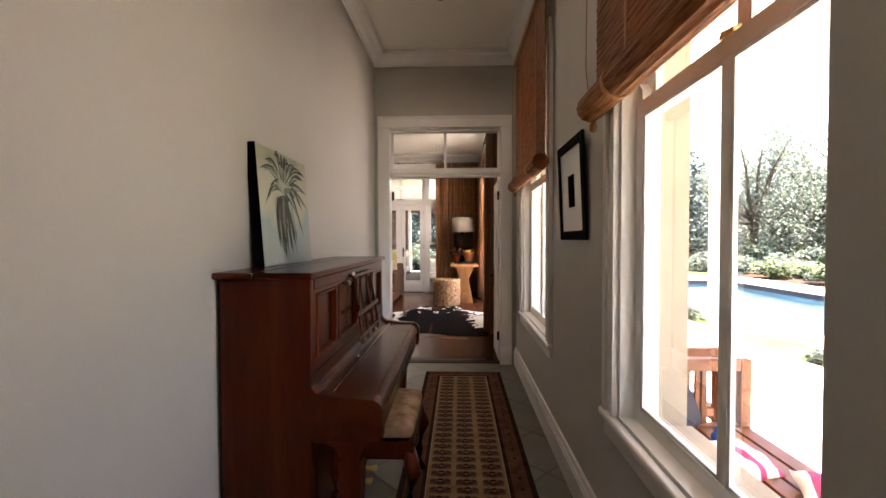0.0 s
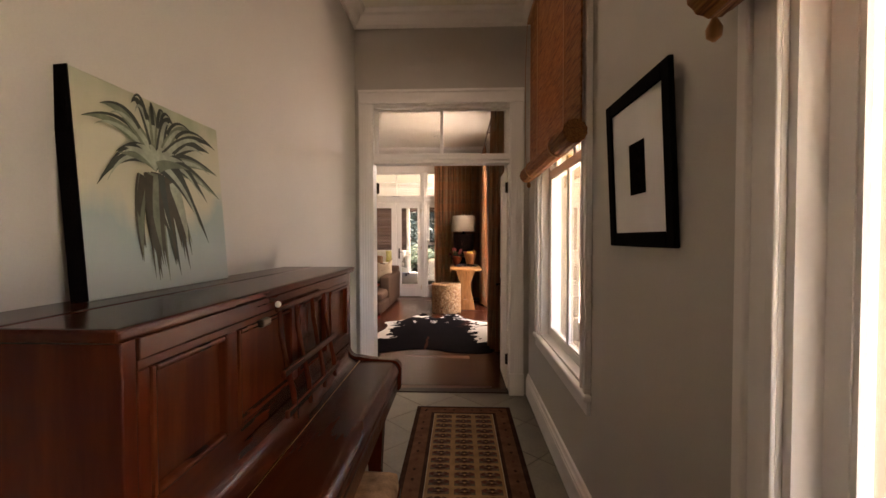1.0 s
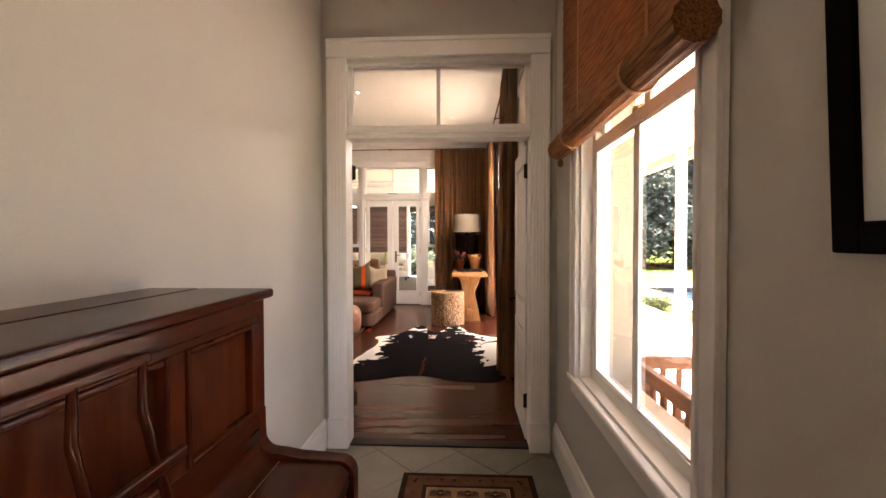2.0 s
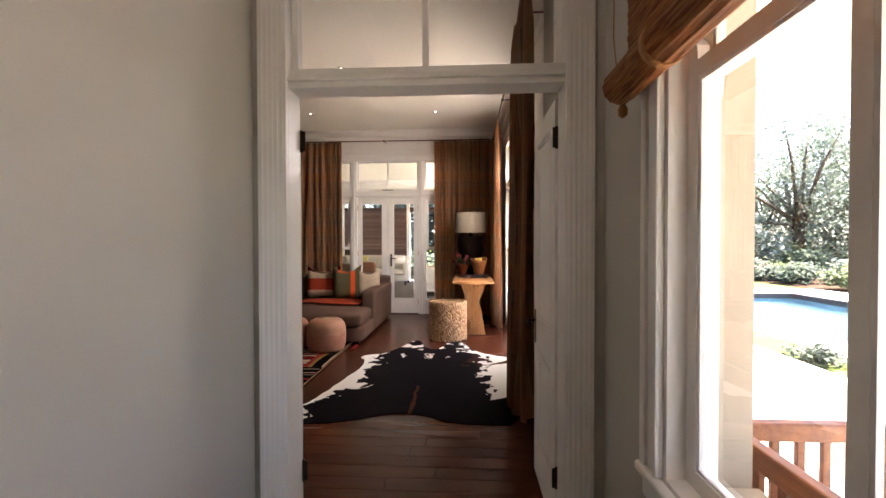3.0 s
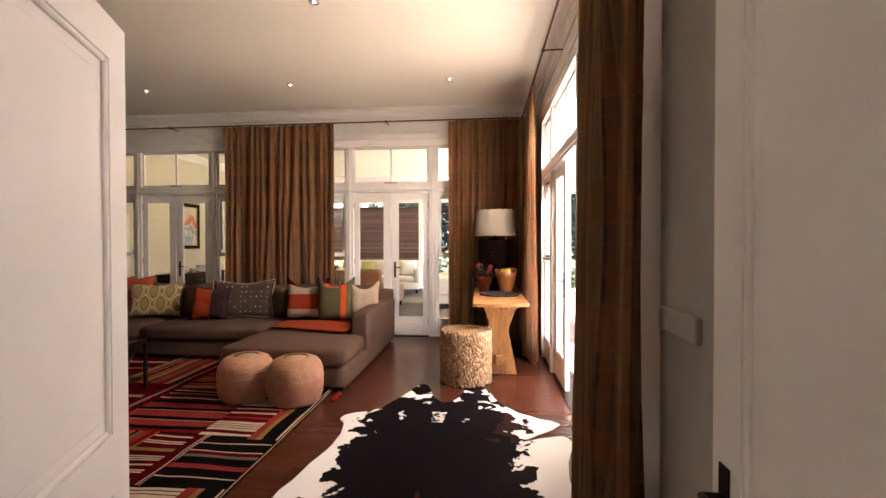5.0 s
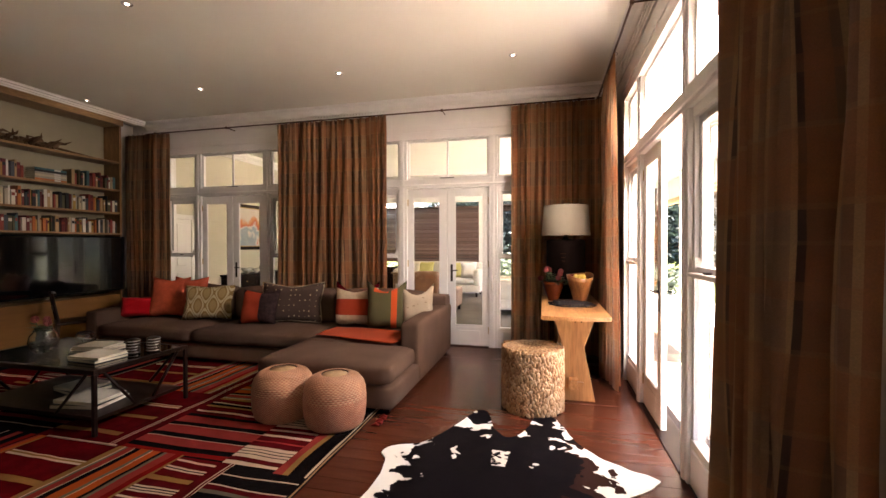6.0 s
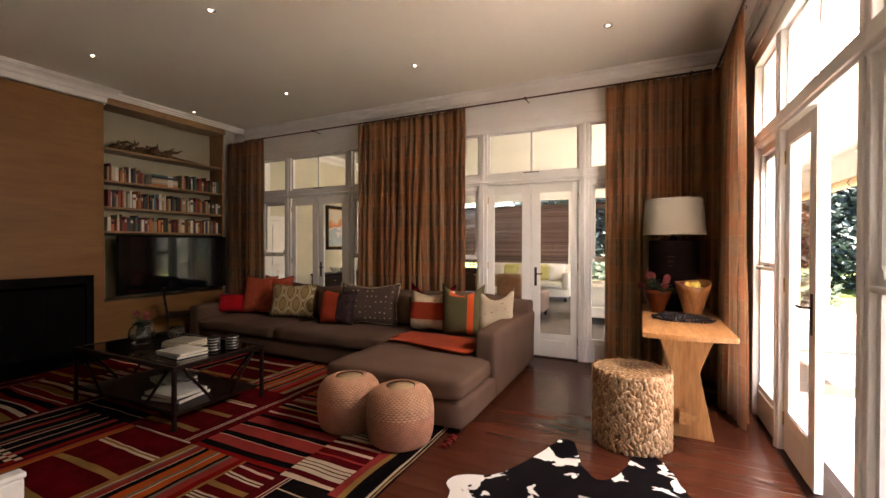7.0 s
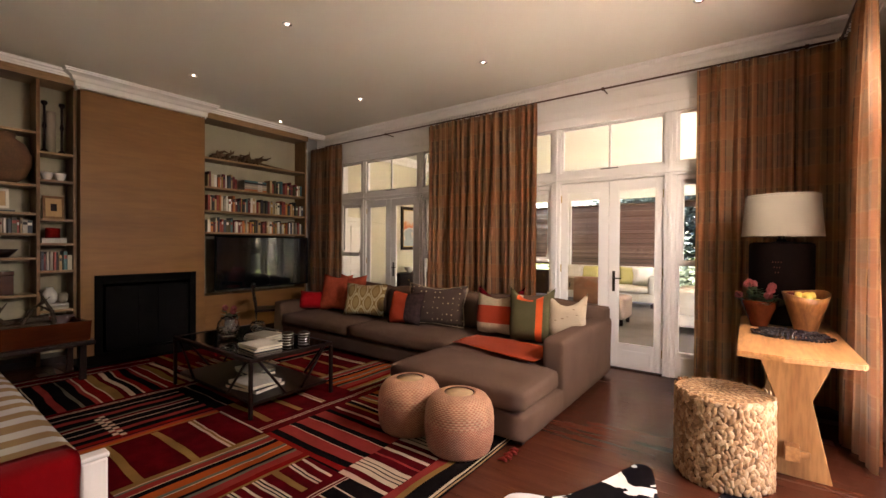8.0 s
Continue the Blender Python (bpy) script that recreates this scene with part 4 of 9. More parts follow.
# ---- sash windows of the hall ----
def sash_window(name, y):
    """Two-over-two sash window; local x along the wall towards -y, y outwards, z up."""
    win = thing(name, "white painted sash window with moulded casing and a deep sill", "window", pose(HX1, y, 0, 0, 0, -90), kind="structure")
    a, lo, hi = W_HALF, W_BELOW, W_ABOVE
    bm = bmesh.new()
    for s in (-1, 1):
        x0, x1 = (s * (a - 0.03), s * (a + 0.085))
        box(bm, min(x0, x1), -0.018, lo, max(x0, x1), 0.0, hi + 0.085, bevel=0.003, seg=1)
        box(bm, min(s * (a + 0.05), s * (a + 0.085)), -0.032, lo, max(s * (a + 0.05), s * (a + 0.085)), -0.015, hi + 0.085, bevel=0.005)
        box(bm, min(s * (a - 0.03), s * (a - 0.008)), -0.027, lo, max(s * (a - 0.03), s * (a - 0.008)), -0.015, hi + 0.03, bevel=0.004)
        box(bm, min(s * (a - 0.05), s * a), 0.0, lo, max(s * (a - 0.05), s * a), 0.16, hi)
    box(bm, -a - 0.085, -0.018, hi - 0.03, a + 0.085, 0.0, hi + 0.085, bevel=0.003, seg=1)
    box(bm, -a - 0.095, -0.036, hi + 0.06, a + 0.095, -0.015, hi + 0.09, bevel=0.005)
    box(bm, -a, 0.0, hi - 0.05, a, 0.16, hi)
    part("window_frame", bm, WHITE, win)
    bm = boxes((-a - 0.105, -0.042, lo - 0.035, a + 0.105, 0.0, lo), bevel=0.012, seg=3)
    box(bm, -a, -0.002, lo - 0.03, a, 0.16, lo + 0.012)
    box(bm, -a - 0.085, -0.02, lo - 0.11, a + 0.085, 0.0, lo - 0.035, bevel=0.004)
    part("window_sill", bm, WHITE, win)
    part("outer_sill", boxes((-a - 0.063, 0.165, lo - 0.118, a + 0.063, 0.36, lo - 0.07), bevel=0.006), PLASTER_OUT, win, "pale plastered outer sill")
    g = a - 0.05
    mid = 1.95
    for nm, y0, z0, z1, top in (("lower_sash", 0.060, lo + 0.012, mid + 0.07, False), ("upper_sash", 0.101, mid + 0.02, hi - 0.05, True)):
        bm = boxes((-g, y0, z0, -g + 0.055, y0 + 0.04, z1), (g - 0.055, y0, z0, g, y0 + 0.04, z1), (-g + 0.055, y0, z0, g - 0.055, y0 + 0.04, z0 + (0.05 if top else 0.055)),
                   (-g + 0.055, y0, z1 - 0.055, g - 0.055, y0 + 0.04, z1), (-0.016, y0 + 0.003, z0 + 0.05, 0.016, y0 + 0.019, z1 - 0.055))
        # glazing beads
        for xa, xb in ((-g + 0.055, -0.016), (0.016, g - 0.055)):
            zb, zt = z0 + (0.05 if top else 0.055), z1 - 0.055
            for r in ((xa, y0 + 0.004, zb, xa + 0.012, y0 + 0.018, zt), (xb - 0.012, y0 + 0.004, zb, xb, y0 + 0.018, zt), (xa, y0 + 0.004, zb, xb, y0 + 0.018, zb + 0.012), (xa, y0 + 0.004, zt - 0.012, xb, y0 + 0.018, zt)):
                box(bm, *r)
        if top:
            for s in (-1, 1):
                prism(bm, [(s * (g - 0.05), z0), (s * g, z0), (s * g, z0 - 0.07), (s * (g - 0.02), z0 - 0.085), (s * (g - 0.045), z0 - 0.05)], "y", y0 + 0.002, y0 + 0.038)
        else:
            for s in (-1, 1):
                prism(bm, [(s * (g - 0.05), z1), (s * g, z1), (s * g, z1 + 0.06), (s * (g - 0.02), z1 + 0.075), (s * (g - 0.045), z1 + 0.045)], "y", y0 + 0.002, y0 + 0.038)
        sash = part(nm, bm, WHITE, win)
        for xa, xb in ((-g + 0.055, -0.016), (0.016, g - 0.055)):
            pn = part("pane", boxes((xa, y0 + 0.019, z0 + 0.05, xb, y0 + 0.023, z1 - 0.055)), GLASS, sash)
            pn.visible_shadow = False
    bm = boxes((-0.03, 0.055, mid + 0.07, 0.03, 0.098, mid + 0.085), bevel=0.003)
    rod(bm, (-0.028, 0.062, mid + 0.09), (0.02, 0.084, mid + 0.09), 0.006)
    part("sash_lock", bm, BRASS, win, "brass sash fastener")
    return win


for i, y in enumerate(WIN_Y):
    sash_window("window_%d" % (i + 1), y)


# ---- glazed door units ----
def glazed_unit(name, label, at, open_leaf=False):
    """Double doors between sidelights under a row of fanlights; local x along the wall, y outwards, z up."""
    u = thing(name, label, "glazed doors", at, kind="structure")
    H, P0, P1, S = UNIT_H, 0.64, 0.77, 1.37
    d0, d1 = 0.0, 0.13
    bm = bmesh.new()
    for s in (-1, 1):
        box(bm, min(s * S, s * UNIT_HALF), d0 - 0.02, 0, max(s * S, s * UNIT_HALF), d1, H, bevel=0.004, seg=1)
        box(bm, min(s * P0, s * P1), d0, 0, max(s * P0, s * P1), d1, H - 0.12, bevel=0.004, seg=1)
        box(bm, min(s * (P0 + 0.045), s * (P1 - 0.045)), d0 - 0.012, 0, max(s * (P0 + 0.045), s * (P1 - 0.045)), d0 + 0.01, H - 0.12, bevel=0.004, seg=1)
    box(bm, -UNIT_HALF, d0 - 0.02, H - 0.12, UNIT_HALF, d1, H, bevel=0.004, seg=1)
    box(bm, -UNIT_HALF - 0.03, d0 - 0.03, H, UNIT_HALF + 0.03, d0 + 0.05, H + 0.10, bevel=0.006)
    box(bm, -S, d0 - 0.006, 2.41, S, d1, 2.55, bevel=0.004, seg=1)
    box(bm, -S, d0 - 0.024, 2.44, S, d0, 2.47, bevel=0.006)
    part("window_frame", bm, WHITE, u)
    # fanlights
    for x0, x1, split in ((-P0, P0, True), (-S, -P1, False), (P1, S, False)):
        z0, z1 = 2.55, H - 0.12
        bm = boxes((x0, 0.04, z0, x0 + 0.03, 0.08, z1), (x1 - 0.03, 0.04, z0, x1, 0.08, z1), (x0 + 0.03, 0.04, z0, x1 - 0.03, 0.08, z0 + 0.035), (x0 + 0.03, 0.04, z1 - 0.03, x1 - 0.03, 0.08, z1))
        if split:
            box(bm, -0.013, 0.045, z0 + 0.035, 0.013, 0.075, z1 - 0.03)
        fl = part("fanlight", bm, WHITE, u)
        for a, b in ((x0 + 0.03, -0.013), (0.013, x1 - 0.03)) if split else ((x0 + 0.03, x1 - 0.03),):
            pn = part("pane", boxes((a, 0.058, z0 + 0.035, b, 0.062, z1 - 0.03)), GLASS, fl)
            pn.visible_shadow = False
        if split:
            b2 = boxes((-0.11, 0.018, 2.562, 0.11, 0.032, 2.572))
            rod(b2, (0, 0.025, 2.567), (0, 0.045, 2.58), 0.006)
            part("window_stay", b2, BRONZE, fl, "dark casement stay")
    # sidelights
    for x0, x1 in ((-S, -P1), (P1, S)):
        bm = boxes((x0, 0.02, 0, x1, 0.09, 0.30), (x0, 0.03, 0.30, x0 + 0.035, 0.085, 2.41), (x1 - 0.035, 0.03, 0.30, x1, 0.085, 2.41), (x0 + 0.035, 0.03, 1.33, x1 - 0.035, 0.085, 1.40),
                   (x0 + 0.035, 0.03, 2.345, x1 - 0.035, 0.085, 2.41))
        box(bm, x0 + 0.06, 0.008, 0.06, x1 - 0.06, 0.03, 0.25, bevel=0.006)
        box(bm, x0 + 0.035, -0.01, 1.335, x1 - 0.035, 0.04, 1.365, bevel=0.006)
        for xs, sg in ((x0 + 0.035, 1), (x1 - 0.035, -1)):
            prism(bm, [(xs, 1.395), (xs + sg * 0.04, 1.395), (xs + sg * 0.036, 1.43), (xs + sg * 0.018, 1.455), (xs, 1.455)], "y", 0.022, 0.062)
        for r in ((x0 + 0.035, 0.062, 1.40, x0 + 0.075, 0.10, 2.345), (x1 - 0.075, 0.062, 1.40, x1 - 0.035, 0.10, 2.345), (x0 + 0.075, 0.062, 2.29, x1 - 0.075, 0.10, 2.345)):
            box(bm, *r, bevel=0.003, seg=1)
        sd = part("sidelight", bm, WHITE, u)
        part("sash_lock", boxes(((x0 + x1) / 2 - 0.03, 0.0, 1.366, (x0 + x1) / 2 + 0.03, 0.03, 1.378), bevel=0.003), BRONZE, sd, "dark sash fastener")
        for z0, z1 in ((0.30, 1.33), (1.40, 2.345)):
            pn = part("pane", boxes((x0 + 0.035, 0.055, z0, x1 - 0.035, 0.059, z1)), GLASS, sd)
            pn.visible_shadow = False
    part("door_sill", boxes((-P0, -0.01, -0.008, P0, d1 + 0.06, 0.012), bevel=0.003), DARKWOOD_X, u, "dark wooden door sill")
    # leaves
    for s in (-1, 1):
        bm = bmesh.new()
        w = 0.634
        sw, mw, br = 0.085, 0.112, 0.31
        box(bm, 0, 0, 0.015, sw, 0.044, 2.40, bevel=0.003, seg=1)
        box(bm, w - mw, 0, 0.015, w, 0.044, 2.40, bevel=0.003, seg=1)
        box(bm, sw, 0, 0.015, w - mw, 0.044, br)
        box(bm, sw, 0, 2.285, w - mw, 0.044, 2.40)
        box(bm, sw + 0.05, -0.004, 0.08, w - mw - 0.05, 0.048, br - 0.07, bevel=0.004)
        for r in ((sw, 0.004, br, sw + 0.014, 0.018, 2.285), (w - mw - 0.014, 0.004, br, w - mw, 0.018, 2.285), (sw, 0.004, br, w - mw, 0.018, br + 0.014), (sw, 0.004, 2.271, w - mw, 0.018, 2.285)):
            box(bm, *r)
        swing = 0.0
        if open_leaf and s > 0:
            swing = 168.0
        # local x runs from the hinge to the meeting stile
        hinge = pose(s * 0.638, 0.035, 0, 0, 0, 0)
        if s > 0:
            bmesh.ops.scale(bm, vec=(-1, 1, 1), verts=bm.verts[:])
            bmesh.ops.reverse_faces(bm, faces=bm.faces[:])
        if swing:
            hinge = pose(s * 0.655, 0.14, 0, 0, 0, -swing)
        leaf = part("door", bm, WHITE, u, at=hinge)
        g = boxes((sw, 0.02, br, w - mw, 0.024, 2.285))
        if s > 0:
            bmesh.ops.scale(g, vec=(-1, 1, 1), verts=g.verts[:])
            bmesh.ops.reverse_faces(g, faces=g.faces[:])
        pn = part("pane", g, GLASS, leaf)
        pn.visible_shadow = False
        sg = 1 if s < 0 else -1
        if (s < 0) == open_leaf:
            hb = boxes((min(sg * (w - 0.08), sg * (w - 0.045)), -0.005, 0.98, max(sg * (w - 0.08), sg * (w - 0.045)), 0.0, 1.24), bevel=0.0015)
            rod(hb, (sg * (w - 0.062), 0, 1.15), (sg * (w - 0.062), -0.05, 1.15), 0.009)
            rod(hb, (sg * (w - 0.062), -0.05, 1.15), (sg * (w - 0.165), -0.05, 1.15), 0.009)
            part("door_handle", hb, BRONZE, leaf, "dark bronze lever handle on a long plate")
        for z in (0.25, 1.25, 2.2):
            part("hinge", boxes((-0.012, -0.008, z - 0.05, 0.012, 0.0, z + 0.05), bevel=0.002), BRASS, leaf)
    return u


glazed_unit("window_3", "white glazed double doors with sidelights and fanlights", pose(UNIT_X[0], LY1, 0))
glazed_unit("window_4", "white glazed double doors with sidelights and fanlights", pose(UNIT_X[1], LY1, 0))
glazed_unit("window_5", "white glazed double doors onto the veranda, one leaf folded open", pose(LX1, EAST_Y, 0, 0, 0, -90), True)

# ---- veranda and garden ----
PX0, PX1, PY0, PY1 = 7.0, 11.3, 1.0, 17.4        # swimming pool
shell("ground", boxes((-200, -200, -0.9, PX0 - 0.3, 200, -0.26), (PX0 - 0.3, -200, -0.9, PX1 + 0.3, PY0, -0.26), (PX0 - 0.3, PY1 + 0.2, -0.9, PX1 + 0.3, 200, -0.26), (PX1 + 0.3, -200, -0.9, 400, 200, -0.26),
                      (PX0 - 0.3, PY0, -2.2, PX1 + 0.3, PY1 + 0.2, -1.9)), GRASS, "green lawn in full sun", "lawn")
shell("pavement", boxes((HX1 + 0.34, -8, -0.3, 5.0, 22, -0.12), (PX0 - 0.9, PY0 - 0.4, -0.28, PX0 + 0.02, PY1 + 0.6, -0.235), (PX1 + 0.02, PY0 - 0.4, -0.28, PX1 + 1.9, PY1 + 1.4, -0.235), (PX0 + 0.02, PY1 + 0.02, -0.28, PX1 + 0.02, PY1 + 1.4, -0.235)), PAVING,
      "pale stone paving of the veranda and pool edge", "paving")
shell("pool_basin", boxes((PX0 - 0.2, PY0, -1.9, PX0, PY1, -0.28), (PX1, PY0, -1.9, PX1 + 0.2, PY1, -0.28), (PX0, PY0, -1.9, PX1, PY0 + 0.2, -0.28), (PX0, PY1 - 0.2, -1.9, PX1, PY1, -0.28), (PX0, PY0 + 0.2, -1.95, PX1, PY1 - 0.2, -1.5)), POOLTILE,
      "blue lined swimming pool basin", "pool")
shell("pool_coping", boxes((PX1 - 0.12, PY0, -0.46, PX1 + 0.10, PY1, -0.21), (PX0 + 0.0, PY1 - 0.32, -0.46, PX1 - 0.12, PY1 - 0.02, -0.21), (PX0 - 0.06, PY0, -0.28, PX0 + 0.10, PY1 - 0.32, -0.215), (PX0 + 0.10, PY0, -0.28, PX1 - 0.12, PY0 + 0.25, -0.215), bevel=0.01), STONE_DARK,
      "dark slate pool coping", "pool edge")
bm = bmesh.new()
bmesh.ops.create_grid(bm, x_segments=20, y_segments=60, size=0.5, matrix=Matrix.Translation(((PX0 + PX1) / 2, (PY0 + PY1) / 2, -0.36)) @ Matrix.Diagonal((PX1 - PX0, PY1 - PY0 - 0.4, 1, 1)))
shell("water", bm, WATER, "rippled blue pool water", "water")
shell("ceiling_veranda", boxes((LX1 + 0.27, -8, 3.36, 4.0, 20, 3.5), (3.86, -8, 2.80, 4.0, 20, 3.36)), WHITE_OUT, "white boarded veranda ceiling with a fascia", "ceiling")
for k in range(7):
    y = 4.93 - 2 * 2.88 + k * 2.88
    post = thing("veranda_post", "square white painted veranda post", "post", pose(3.6, y, -0.12), group="posts along the veranda")
    part("shaft", boxes((-0.055, -0.055, 0.12, 0.055, 0.055, 3.36), bevel=0.008), WHITE_OUT, post)
    part("post_base", boxes((-0.08, -0.08, 0, 0.08, 0.08, 0.12), bevel=0.008), WHITE_OUT, post)
    part("capital", boxes((-0.08, -0.08, 3.36, 0.08, 0.08, 3.48), bevel=0.008), WHITE_OUT, post)

for k in range(4):
    y0 = 7.88 + 2.88 * k
    rb = thing("rolled_blind", "tan split-cane blind rolled up under the veranda eave", "blind", pose(3.80, y0, 2.72), group="rolled blinds on the veranda")
    bm = bmesh.new()
    for i, r in enumerate((0.075, 0.055, 0.035)):
        tube(bm, [(0.0, 0.004 * i, 0), (0.0, 2.74 - 0.004 * i, 0)], [r, r], 12)
    part("cane_roll", bm, STRAW, rb)
    for y in (0.5, 2.2):
        bm = bmesh.new()
        tube(bm, [(0.079 * math.cos(2 * math.pi * q / 14), y, 0.079 * math.sin(2 * math.pi * q / 14)) for q in range(15)], [0.005] * 15, 5)
        part("tie", bm, DARKWOOD, rb)
    part("head_rail", boxes((-0.02, 0.0, 0.07, 0.02, 2.74, 0.10)), STRAW, rb)

# ==== things in the hall ====
def arc(cx, cz, r, a0, a1, n):
    """Points (x, z) on a circle, angles in degrees."""
    return [(cx + r * math.cos(radians(a0 + (a1 - a0) * k / n)), cz + r * math.sin(radians(a0 + (a1 - a0) * k / n))) for k in range(n + 1)]


def piano():
    p = thing("upright_piano", "tall mahogany upright piano with panelled front, lid closed", "piano", pose(HX0 + 0.02, 1.42, 0))
    L, D, H = 1.58, 0.37, 1.336        # local x away from the wall, y along it
    for y0, y1 in ((0.0, 0.038), (L - 0.038, L)):
        side = part("side_panel", boxes((0.0, y0, 0.03, D, y1, H - 0.028), bevel=0.004), MAHOG, p)
        bm = bmesh.new()
        prof = [(D - 0.01, 0.66), (D + 0.272, 0.66), (D + 0.288, 0.676)] + arc(D + 0.238, 0.779, 0.050, 0, 90, 9) + [(D + 0.12, 0.836), (D + 0.06, 0.846)] + arc(D + 0.045, 0.892, 0.045, 270, 180, 7) + [(D - 0.002, 0.97), (D - 0.01, 0.97)]
        prism(bm, prof, "y", y0 - 0.006, y1 + 0.006)
        part("cheek", bm, MAHOG_Y, p, "scrolled keyboard cheek")
    part("back_board", boxes((0.0, 0.04, 0.03, 0.03, L - 0.04, H - 0.03)), DARKWOOD, p)
    part("lid", boxes((-0.018, -0.03, H - 0.028, 0.15, L + 0.03, H), bevel=0.009, seg=3), MAHOG_Y, p, "rear board of the hinged top lid")
    part("lid", boxes((0.153, -0.03, H - 0.028, D + 0.018, L + 0.03, H), bevel=0.009, seg=3), MAHOG_Y, p, "front board of the hinged top lid")
    part("piano_hinge", boxes((0.149, -0.02, H - 0.007, 0.155, L + 0.02, H - 0.003)), BRONZE, p, "long dark lid hinge")
    part("top_rail", boxes((D - 0.03, 0.038, H - 0.075, D + 0.004, L - 0.038, H - 0.028), bevel=0.004), MAHOG_Y, p)
    z0, z1 = 0.915, H - 0.072
    cuts = [0.038, 0.07, 0.345, 0.395, 0.76, 0.82, 1.155, 1.21, 1.51, L - 0.038]
    for a, b in ((z0, z0 + 0.06), (z1 - 0.022, z1)):
        part("front_rail", boxes((D - 0.028, 0.038, a, D, L - 0.038, b), bevel=0.002, seg=1), MAHOG_Y, p)
    for a, b in zip(cuts[::2], cuts[1::2]):
        part("front_stile", boxes((D - 0.028, a, z0 + 0.06, D, b, z1 - 0.022), bevel=0.002, seg=1), MAHOG, p)
    za, zb = z0 + 0.06, z1 - 0.022
    for a, b in zip(cuts[1::2], cuts[2::2]):
        pn = part("front_panel", boxes((D - 0.030, a, za, D - 0.016, b, zb)), MAHOG_PANEL, p, "figured panel with a raised bead")
        for r in ((D - 0.02, a, za, D + 0.006, a + 0.014, zb), (D - 0.02, b - 0.014, za, D + 0.006, b, zb), (D - 0.02, a + 0.014, za, D + 0.006, b - 0.014, za + 0.014), (D - 0.02, a + 0.014, zb - 0.014, D + 0.006, b - 0.014, zb)):
            part("bead", boxes(r, bevel=0.005, seg=2), MAHOG_PANEL, pn)
    # music desk
    for y in (0.62, 0.76, 0.92, 1.06):
        bm = bmesh.new()
        tube(bm, [(D + 0.060, y + 0.03, 0.89), (D + 0.055, y + 0.022, 0.98), (D + 0.042, y, 1.08), (D + 0.03, y - 0.012, 1.18), (D + 0.018, y + 0.004, 1.272)], [0.009, 0.010, 0.008, 0.009, 0.007], 8)
        part("desk_upright", bm, MAHOG_Y, p)
    for z, o in ((0.915, 0.05), (1.045, 0.038)):
        part("desk_rail", boxes((D + o, 0.58, z, D + o + 0.016, 1.14, z + 0.028), bevel=0.006), MAHOG_Y, p)
    part("desk_rail", boxes((D + 0.012, 0.60, 1.255, D + 0.026, 1.08, 1.275), bevel=0.005), MAHOG_Y, p)
    bm = bmesh.new()
    lathe(bm, [(0.003, 0.0), (0.008, 0.003), (0.010, 0.010), (0.007, 0.017), (0.002, 0.020)], 12)
    part("knob", bm, CERAMIC, p, "small ivory desk knob", pose(D + 0.024, 0.60, 1.272))
    part("desk_catch", boxes((D, 0.50, 1.225, D + 0.022, 0.56, 1.25), bevel=0.008), BRONZE, p, "dark metal desk catch")
    # fall, keyboard lid and key bed
    bm = bmesh.new()
    prism(bm, [(D - 0.012, 0.80), (D - 0.012, 0.93), (D, 0.925)] + arc(D + 0.05, 0.880, 0.05, 180, 262, 8) + [(D + 0.062, 0.828), (D + 0.062, 0.80)], "y", 0.038, L - 0.038)
    part("fall_board", bm, MAHOG_Y, p, "concave fall board")
    bm = bmesh.new()
    prism(bm, [(D + 0.066, 0.785), (D + 0.066, 0.827), (D + 0.16, 0.824)] + arc(D + 0.228, 0.771, 0.051, 90, -10, 12) + [(D + 0.262, 0.745)], "y", 0.046, L - 0.046)
    part("key_lid", bm, MAHOG_Y, p, "closed keyboard lid with a rounded front")
    part("lid_hinge", boxes((D + 0.0635, 0.05, 0.822, D + 0.0655, L - 0.05, 0.8275)), BRASS, p, "thin brass hinge line")
    part("key_bed", boxes((D - 0.03, 0.02, 0.655, D + 0.272, L - 0.02, 0.742), bevel=0.012), MAHOG_Y, p)
    # lower front
    lp = part("lower_panel", boxes((D - 0.06, 0.038, 0.10, D - 0.03, L - 0.038, 0.66)), MAHOG_PANEL, p)
    for a, b in ((0.12, 0.74), (0.84, L - 0.12)):
        for r in ((D - 0.035, a, 0.18, D - 0.018, a + 0.016, 0.58), (D - 0.035, b - 0.016, 0.18, D - 0.018, b, 0.58), (D - 0.035, a + 0.016, 0.18, D - 0.018, b - 0.016, 0.196), (D - 0.035, a + 0.016, 0.564, D - 0.018, b - 0.016, 0.58)):
            part("bead", boxes(r, bevel=0.004, seg=1), MAHOG_Y, lp)
    part("plinth", boxes((0.0, 0.0, 0.03, D, L, 0.10), bevel=0.005), MAHOG_Y, p)
    for y in (0.06, L - 0.06):
        bm = bmesh.new()
        prism(bm, [(D + 0.0, 0.655), (D + 0.235, 0.655), (D + 0.225, 0.635)] + arc(D + 0.235, 0.585, 0.045, 120, 180, 5) + [(D + 0.19, 0.57), (D + 0.11, 0.57), (D + 0.105, 0.588)] + arc(D + 0.06, 0.588, 0.045, 0, 60, 5) + [(D + 0.05, 0.64), (D + 0.0, 0.64)], "y", y - 0.045, y + 0.045)
        part("bracket", bm, MAHOG, p, "shaped bracket under the key bed")
        bm = bmesh.new()
        cx = D + 0.15
        prof = [(0.036, 0.10), (0.030, 0.16), (0.036, 0.30), (0.044, 0.45), (0.047, 0.57)]
        rings = [[bm.verts.new((cx + sx * r, y + sy * r, z)) for sx, sy in ((-1, -1), (1, -1), (1, 1), (-1, 1))] for r, z in prof]
